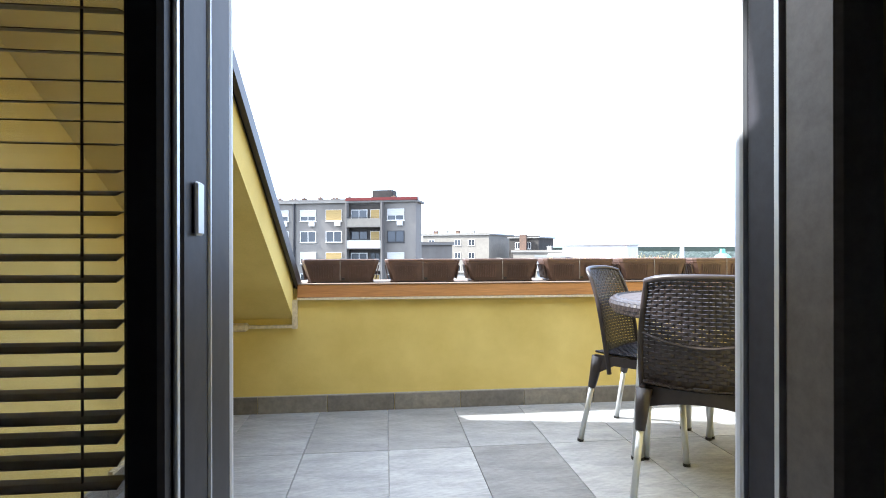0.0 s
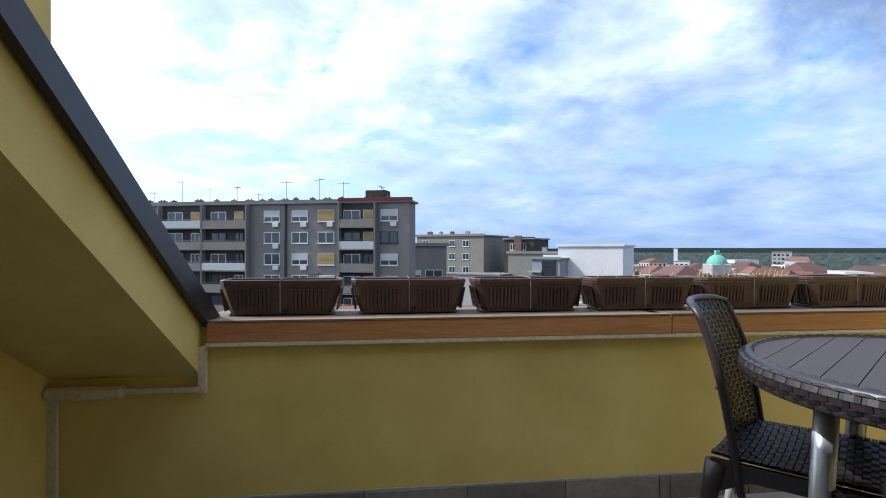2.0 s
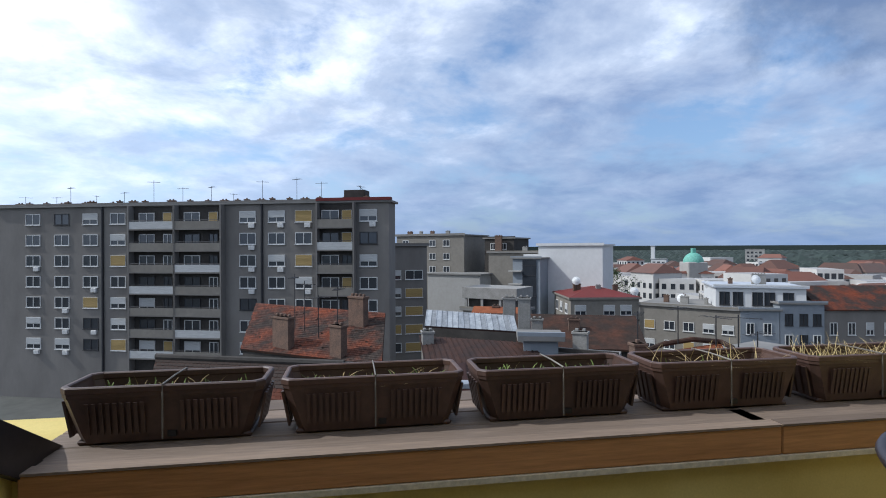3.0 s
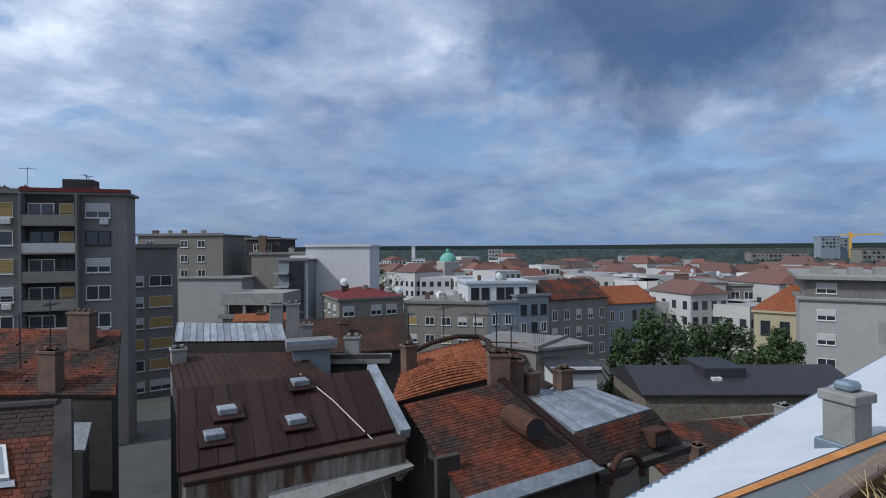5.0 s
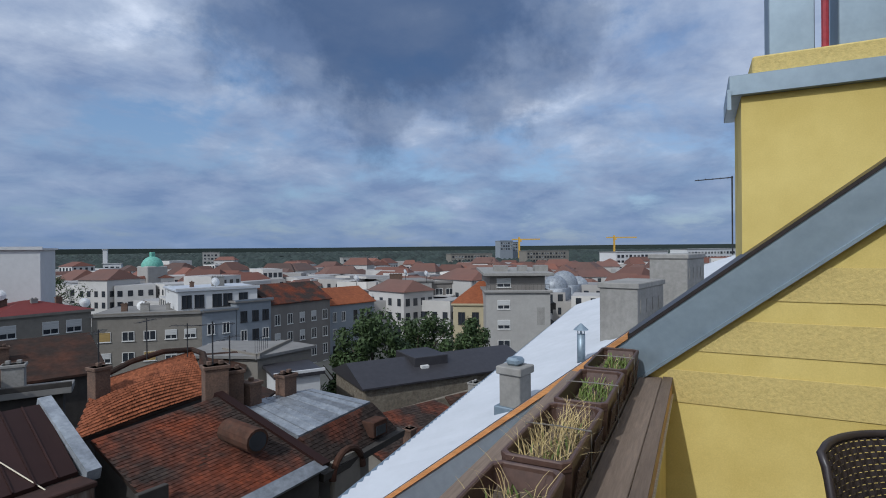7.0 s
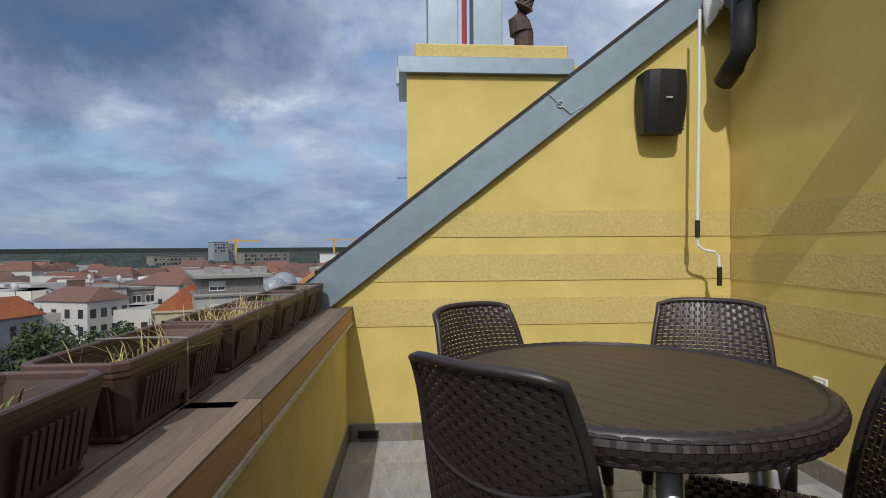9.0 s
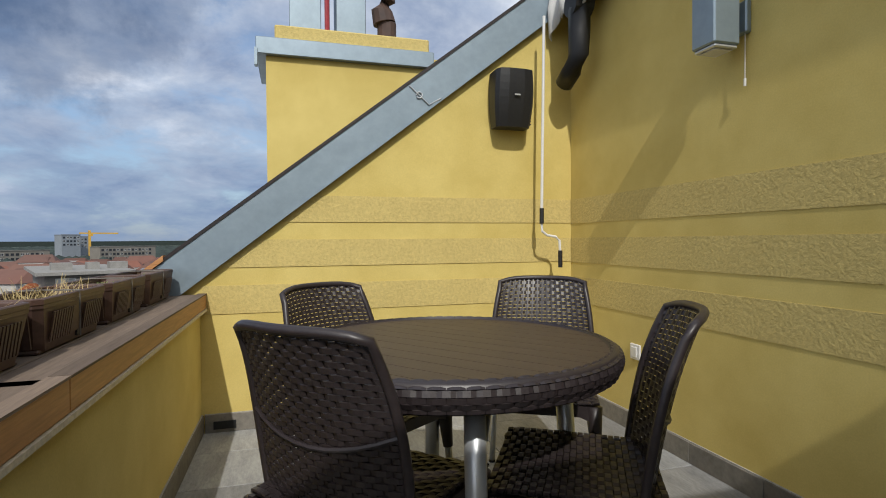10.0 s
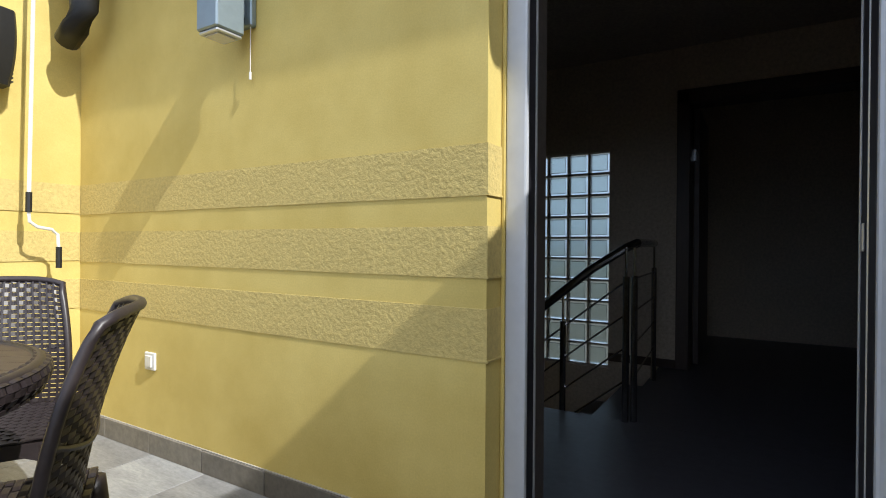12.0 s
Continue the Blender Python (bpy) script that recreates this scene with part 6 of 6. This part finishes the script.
# ---- trees ----
def leaf_crown(n, rx, ry, rz, seed, size=0.5):
    rnd = random.Random(seed)
    clumps = [(Vector((rnd.gauss(0, 0.5) * rx, rnd.gauss(0, 0.5) * ry, rnd.uniform(-0.8, 0.95) * rz)), rnd.uniform(0.18, 0.42)) for _ in range(34)]
    clumps = [(c, r) for c, r in clumps if (c.x / rx) ** 2 + (c.y / ry) ** 2 + (c.z / rz) ** 2 < 1.05]
    verts, faces = [], []
    for _ in range(n):
        c, r = rnd.choice(clumps)
        d = Vector((rnd.gauss(0, 1), rnd.gauss(0, 1), rnd.gauss(0, 1))).normalized()
        p = c + Vector((d.x * r * rx, d.y * r * ry, d.z * r * rz * 0.9)) * rnd.uniform(0.6, 1.05)
        nrm = (d + Vector((rnd.gauss(0, 0.5), rnd.gauss(0, 0.5), rnd.gauss(0, 0.5) + 0.3))).normalized()
        u = nrm.orthogonal().normalized()
        u.rotate(Matrix.Rotation(rnd.uniform(0, 6.28), 3, nrm))
        v = nrm.cross(u)
        s = size * rnd.uniform(0.5, 1.2)
        i0 = len(verts)
        verts += [p - u * s * 0.6, p - v * s * 0.28, p + u * s * 0.6, p + v * s * 0.28]
        faces.append((i0, i0 + 1, i0 + 2, i0 + 3))
    me = bpy.data.meshes.new("crown")
    me.from_pydata(verts, [], faces)
    me.materials.append(M["leaf"])
    return me


def tree(x, y, base, top, rx, seed, label, n=9000):
    t = thing("tree", label, "tree", pose(x, y, base), "courtyard trees")
    h = top - base
    tr_ = part("trunk", tube([(0, 0, 0), (0.15, 0.1, h * 0.25), (0.0, 0.2, h * 0.5), (0.1, 0.1, h * 0.8)], 0.35, 10, taper=0.1), M["bark"], t)
    rnd = random.Random(seed)
    for k in range(7):
        a = k * 0.9 + rnd.uniform(-0.3, 0.3)
        z = h * rnd.uniform(0.3, 0.6)
        part("limb", tube([(0.05, 0.1, z), (math.cos(a) * rx * 0.4, math.sin(a) * rx * 0.4, z + h * 0.13), (math.cos(a) * rx * 0.75, math.sin(a) * rx * 0.75, z + h * 0.26)], 0.15, 6, taper=0.04), M["bark"], tr_)
    share("crown", leaf_crown(n, rx, rx * 0.9, h * 0.40, seed, 0.42), t, pose(0, 0, h * 0.60))
    return t


tree(47.7, 40.9, ZG, -6.2, 5.0, 21, "leafy green courtyard tree with dense rounded crown")
tree(55.2, 40.2, ZG, -6.6, 4.6, 22, "leafy green courtyard tree beside the workshop")
tree(58.7, 36.6, ZG, -7.3, 4.4, 23, "leafy green courtyard tree with dark crown")
tree(51.7, 38.9, ZG, -8.6, 3.6, 24, "smaller green tree under the taller ones", 6000)
tree(44.8, 42.2, ZG, -8.8, 3.0, 25, "smaller green tree by the white annex", 6000)
bush = thing("bush", "green bush growing on the stone wall", "bush", pose(38.2, 29.5, -13.2))
share("crown", leaf_crown(2500, 2.6, 1.6, 1.2, 31, 0.3), bush)
tree(35.0, 130.0, ZG, -1.0, 9.0, 26, "dark green park tree beyond the blocks", 5000)
tree(60.0, 140.0, ZG, -4.0, 10.0, 27, "dark green park tree by the river", 5000)


# ---- far town and woods ----
def far_town():
    rnd = random.Random(77)
    for nm, mat_, roofs in (("far_houses", M["far_house"], False), ("far_roofs", M["far_roof"], True)):
        rnd.seed(77)
        verts, faces, mats = [], [], []
        for _ in range(1150):
            ang = radians(rnd.uniform(-14, 98))
            d = 125 + 260 * rnd.random() ** 0.8
            if ang < radians(22) and d > 260:
                d = rnd.uniform(150, 260)
            x, y = d * math.sin(ang), d * math.cos(ang)
            w, l = rnd.uniform(6, 12), rnd.uniform(7, 16)
            tall = rnd.choice((6, 8, 9, 10, 11)) + (rnd.uniform(1, 4) if rnd.random() < 0.09 else 0)
            a = radians(rnd.choice((10, 100, 35, -20)) + rnd.uniform(-6, 6))
            pitched = rnd.random() < 0.32
            rise = rnd.uniform(2, 3.6)
            if d < 190 and -0.3 < ang < 0.55:
                continue
            c, s = math.cos(a), math.sin(a)

            def at(px_, py_, z):
                return (x + px_ * c - py_ * s, y + px_ * s + py_ * c, ZG + z)
            i0 = len(verts)
            if not roofs:
                verts += [at(px_, py_, z) for z in (0, tall) for px_, py_ in ((-w / 2, -l / 2), (w / 2, -l / 2), (w / 2, l / 2), (-w / 2, l / 2))]
                faces += [tuple(i0 + k for k in f) for f in ((0, 1, 5, 4), (1, 2, 6, 5), (2, 3, 7, 6), (3, 0, 4, 7), (4, 5, 6, 7))]
                mats += [0, 0, 0, 0, 1]
                for fy in range(2, int(tall) - 1, 3):
                    for q in range(4):
                        u = (q + 0.5) / 4 - 0.5
                        for quad in ([(u * w - 0.6, -l / 2 - 0.04), (u * w + 0.6, -l / 2 - 0.04)], [(-w / 2 - 0.04, u * l + 0.6), (-w / 2 - 0.04, u * l - 0.6)]):
                            k0 = len(verts)
                            verts += [at(*quad[0], fy), at(*quad[1], fy), at(*quad[1], fy + 1.6), at(*quad[0], fy + 1.6)]
                            faces.append((k0, k0 + 1, k0 + 2, k0 + 3))
                            mats.append(2)
            elif pitched:
                o = 0.4
                verts += [at(-w / 2 - o, -l / 2 - o, tall + 0.02), at(w / 2 + o, -l / 2 - o, tall + 0.02), at(w / 2 + o, l / 2 + o, tall + 0.02), at(-w / 2 - o, l / 2 + o, tall + 0.02), at(0, -l / 2 * 0.7, tall + rise), at(0, l / 2 * 0.7, tall + rise)]
                faces += [tuple(i0 + k for k in f) for f in ((0, 1, 4), (1, 2, 5, 4), (2, 3, 5), (3, 0, 4, 5))]
        me = bpy.data.meshes.new(nm)
        me.from_pydata(verts, [], faces)
        me.materials.append(mat_)
        if mats:
            me.materials.append(M["far_grey"])
            me.materials.append(M["pane_dark"])
            me.polygons.foreach_set("material_index", mats)
        tagged(new(nm, me), "crowd of far " + ("tiled and grey roofs" if roofs else "pale town houses") + " reaching to the river plain", "houses", kind="stuff")
    # window bands of the far houses
    rnd.seed(78)
    verts, faces = [], []
    for _ in range(6000):
        i0 = len(verts)
        cx, cy, cz, r = rnd.uniform(-1, 1), rnd.uniform(-1, 1), rnd.uniform(-0.6, 0.7), 1.0
        ang = radians(rnd.uniform(-30, 100))
        d = 340 + 2400 * rnd.random() ** 1.6
        if ang < radians(20) and d < 700:
            d += 350
        x, y = d * math.sin(ang), d * math.cos(ang)
        if 640 < d < 760 and ang < radians(50):
            continue
        s = rnd.uniform(7, 15) * (1 + d / 2500)
        h = rnd.uniform(6, 11)
        ring_ = [(x + s * math.cos(k * 1.2566), y + s * math.sin(k * 1.2566), ZG + h * 0.35) for k in range(5)]
        verts += [(px_, py_, ZG) for px_, py_, _z in ring_] + ring_ + [(x + rnd.uniform(-3, 3), y, ZG + h)]
        for k in range(5):
            faces += [(i0 + k, i0 + (k + 1) % 5, i0 + 5 + (k + 1) % 5, i0 + 5 + k), (i0 + 5 + k, i0 + 5 + (k + 1) % 5, i0 + 10)]
    me = bpy.data.meshes.new("far_woods")
    me.from_pydata(verts, [], faces)
    me.materials.append(M["far_green"])
    tagged(new("far_woods", me), "dark green woods on the river plain", "woods", kind="stuff")


far_town()
hill = bmesh.new()
prev = None
for k in range(61):
    a = radians(-60 + 200 * k / 60)
    r = 4300
    z = 12 + 8 * noise.noise(Vector((k * 0.21, 0, 0)))
    pair = (hill.verts.new((r * math.sin(a), r * math.cos(a), ZG - 5)), hill.verts.new((r * math.sin(a), r * math.cos(a), z)))
    if prev:
        hill.faces.new((prev[0], pair[0], pair[1], prev[1]))
    prev = pair
solid("backdrop", hill, M["far_green"], "low dark hills along the horizon", "hills")

# towers, domes and cranes that stand out
for x, y, w, d, top, mat_, lab in ((560, 282, 16, 12, 8.5, "render_blue", "dark blue-grey tower block on the plain"), (580, 282, 14, 12, 7.0, "render_blue", "grey tower block on the plain"), (330, 470, 14, 10, -1, "render_pale", "pale office slab far off"),
                                   (203, 389, 10, 8, -7, "render_white", "white church-like building by the river"), (204, 391, 2.5, 2.5, 2.0, "render_white", "slim white tower by the river"), (420, 260, 40, 12, -4, "render_beige", "row of beige apartment blocks"),
                                   (470, 210, 46, 14, -2, "render_beige", "row of brown apartment blocks"), (360, 330, 30, 12, -6, "render_pale", "white concrete apartment slab far off"), (330, 90, 40, 16, -2, "render_white", "white terraced apartment blocks"), (400, 60, 50, 16, -1, "render_white", "white stepped apartment blocks")):
    building("far_tower", lab, (x, y), (x + w * 0.8, y - w * 0.6), d, top, mat_, rows=3, cols=tuple(2 + 3 * k for k in range(int(w / 3.2))), size=(1.9, 1.6), first=2.4, step=3.2, styles=("dark", "plain"), seed=int(x))
for x, y, z, r in ((118.0, 196.0, -4.2, 3.6),):
    t = thing("copper_dome", "green copper dome over a street house", "dome", pose(x, y, z))
    b = bmesh.new()
    bmesh.ops.create_uvsphere(b, u_segments=16, v_segments=10, radius=r)
    smooth(part("dome", b, M["copper"], t))
    part("lantern", block(-0.7, -0.7, r * 0.9, 0.7, 0.7, r + 1.4, 0.1), M["copper"], t)
    part("drum", block(-r, -r, ZG - z, r, r, 0.3, 0.3), M["render_pale"], t)
for x, y, h, arm in ((539, 249, 28, 22), (640, 175, 30, 26)):
    cr_ = thing("tower_crane", "yellow tower crane over a building site", "crane", pose(x, y, ZG, 0, 0, -62), "tower cranes")
    part("mast", block(-0.9, -0.9, 0, 0.9, 0.9, h + 3), M["crane_yellow"], cr_)
    part("jib", block(-arm * 0.35, -0.6, h, arm, 0.6, h + 1.2), M["crane_yellow"], cr_)
    part("cab", block(0.9, -0.9, h - 2, 2.6, 0.9, h), M["crane_yellow"], cr_)
rnd = random.Random(5)
dish_b = bmesh.new()
bmesh.ops.create_cone(dish_b, cap_ends=True, segments=12, radius1=0.75, radius2=0.2, depth=0.25)
dish_me = lump(dish_b, "dish", M["satellite"])
for x, y, z in ((46.5, 95, -6.2), (62, 86, -3.8), (96, 85, -5.0), (110, 82, -4.2), (113, 78, -4.6), (58, 92, -5.0), (52, 90, -7.0), (36.5, 96, -4.4), (70, 100, -6.0), (84, 95, -6.5)):
    t = thing("satellite_dish", "white satellite dish on a roof", "satellite dish", pose(x, y, z), "satellite dishes")
    share("dish", dish_me, t, pose(0, 0, 0, 70, 0, rnd.uniform(-40, 10)))
    part("mast", tube([(0, 0.1, -2.2), (0, 0.1, 0)], 0.06, 5), M["iron"], t)


# the town plan is drawn along its own axes: set it before the terrace, turned and with its depths taken in
def place_town(eye, heading, depth, roofs):
    view = Matrix.Rotation(-radians(heading), 4, "Z") @ Matrix.Diagonal((1, depth, 1, 1)) @ Matrix.Rotation(radians(35.8), 4, "Z")
    plan = Matrix.Translation(eye) @ view @ Matrix.Translation((-0.228, -1.745, -1.359))
    turn = view.to_3x3()

    def framed(m, plan):
        """The frame m carried over, kept square: its origin, its axes along the ground and their stretch."""
        x, y = turn @ m.to_3x3().col[0], turn @ m.to_3x3().col[1]
        u = x.normalized()
        v = Vector((-u.y, u.x, 0))
        v = v if v.dot(y) > 0 else -v
        o = plan @ m.translation
        c = (u * x.length, v * y.dot(v), m.to_3x3().col[2])
        return Matrix([(c[0][i], c[1][i], c[2][i], o[i]) for i in range(3)] + [(0, 0, 0, 1)])

    def carried_over(ob, seen, plan):
        plain = ob.matrix_basis.to_3x3() == Matrix.Identity(3)
        if ob.data and ob.data.name not in seen and ob.data.users == 1:
            seen.add(ob.data.name)
            ob.data.transform(plan if ob.matrix_basis == Matrix.Identity(4) else turn.to_4x4())
        if ob.matrix_basis != Matrix.Identity(4):
            ob.matrix_basis = Matrix.Translation(plan @ ob.matrix_basis.translation) if plain and ob.data and ob.data.users == 1 else framed(ob.matrix_basis, plan)
            return
        for kid in ob.children:
            carried_over(kid, seen, plan)

    done = set()
    for ob in list(bpy.data.objects):
        if ob in BEFORE_CITY or ob.parent:
            continue
        if ob.matrix_basis == Matrix.Identity(4):
            carried_over(ob, done, plan @ Matrix.Translation(roofs) if ob in NEAR_ROOFS else plan)
        else:
            ob.matrix_basis = framed(ob.matrix_basis, plan @ Matrix.Translation(roofs) if ob in NEAR_ROOFS else plan)


place_town((-0.103, 2.162, 1.383), 39.9, 0.90, (1.22, -0.88, 0))

# ---- own roof and the neighbouring white roof ----
q_own = [(-3.2, 2.74, 0.42), (2.62, 2.74, 0.42), (2.62, 5.6, -1.78), (-3.2, 5.6, -1.78)]
own = body(q_own, "roof_below_parapet", "red clay tiled roof slope below the parapet", "plaster", "tile_brown")
tiled(own, q_own, 34, 16, M["tile_orange"], seed=15)
EV = Matrix(((0.9965, 0.084, 0, 4.25), (0.084, -0.9965, 0, 5.35), (0, 0, 1, -1.1), (0, 0, 0, 1)))


def white_roof():
    t = thing("white_roof", "white corrugated sheet roof of the neighbouring house", "roof", EV)
    verts, faces = [], []
    n = 260
    for k in range(n + 1):
        x = -1.25 + 19.6 * k / n
        for y in (0.0, 6.5):
            verts.append((x, y, 0.35 * y + (0.03 if k % 2 else -0.03)))
    for k in range(n):
        faces.append((2 * k, 2 * k + 2, 2 * k + 3, 2 * k + 1))
    me = bpy.data.meshes.new("roof_sheet")
    me.from_pydata(verts, [], faces)
    me.materials.append(M["roof_white"])
    share("roof_sheet", me, t)
    part("roof_deck", slab_quad([(-1.25, 6.5, 2.22), (18.4, 6.5, 2.22), (18.4, 0.03, -0.06), (-1.25, 0.03, -0.06)], 0.08), M["concrete"], t)
    part("gutter", block(-1.25, -0.14, -0.17, 18.4, 0.0, -0.06, 0.02), M["zinc"], t, "dark blue-grey gutter")
    part("wall", block(-1.1, 0.3, ZG, 18.2, 6.3, -0.20), M["render_grey"], t)
    return t


white_roof()
for nm, lab, x0, x1, y, z0, z1, dpt in (("chimney", "grey rendered chimney with a dented metal cap", 6.06, 6.36, 4.10, -0.75, -0.09, 0.30),
                                        ("chimney", "long concrete chimney block with round flue holes", 9.75, 11.35, 3.10, -0.7, 0.74, 0.7),
                                        ("chimney", "upper concrete chimney block with flue holes", 12.4, 14.0, 2.35, -0.2, 1.22, 0.8)):
    t = thing(nm, lab, "chimney", pose(x0, y, 0, 0, 0, -12), "chimneys of the white roof")
    w = x1 - x0
    part("shaft", block(0, 0, z0 - 0.6, w, dpt, z1 - 0.1, 0.015), M["concrete"], t)
    part("cap", block(-0.03, -0.03, z1 - 0.1, w + 0.03, dpt + 0.03, z1, 0.012), M["concrete"], t)
    part("flashing", block(-0.05, -0.05, z0 - 0.2, w + 0.05, dpt + 0.05, z0 + 0.16, 0.01), M["zinc"], t)
    if w > 1:
        for k in range(int(w / 0.36)):
            part("flue_door", block(0.14 + 0.36 * k, -0.012, z1 - 0.55, 0.32 + 0.36 * k, 0.0, z1 - 0.30, 0.004), M["concrete"], t)
    else:
        part("metal_lid", block(0.06, 0.06, z1, w - 0.04, dpt - 0.06, z1 + 0.10, 0.03), M["zinc"], t, "dented grey metal lid")
mast = thing("television_aerial", "thin grey television aerial on a mast behind the gable", "aerial", pose(13.2, 1.45, 1.2))
part("mast", tube([(0, 0, 0), (0, 0, 1.75)], 0.018, 6), M["iron"], mast)
part("boom", tube([(0.05, 0.75, 1.70), (-0.02, -0.02, 1.72)], 0.012, 5), M["iron"], mast)
for k in range(5):
    part("element", tube([(-0.2 + 0.02 * k, 0.15 * k + 0.08, 1.71), (0.2 - 0.02 * k, 0.15 * k + 0.08, 1.71)], 0.006, 4), M["iron"], mast)
vp = thing("vent_pipe", "grey metal vent pipe with conical hat on the white roof", "vent pipe", pose(8.28, 3.80, -0.53))
smooth(part("pipe", tube([(0, 0, 0), (0, 0, 0.55)], 0.065, 12), M["zinc"], vp))
for k in range(4):
    part("hat_stay", tube([(0.05 * math.cos(k * 1.57), 0.05 * math.sin(k * 1.57), 0.54), (0.05 * math.cos(k * 1.57), 0.05 * math.sin(k * 1.57), 0.64)], 0.008, 4), M["zinc"], vp)
part("hat", tube([(0, 0, 0.62), (0, 0, 0.72)], 0.12, 12, taper=0.012), M["zinc"], vp)
part("base_sheet", block(-0.35, -0.35, 0.0, 0.35, 0.4, 0.02, m=pose(0, 0, 0.05, -19, 0, 0)), M["iron"], vp, "dark base flashing")

# ---- pieces of the floor, last ----
floor_tiles()
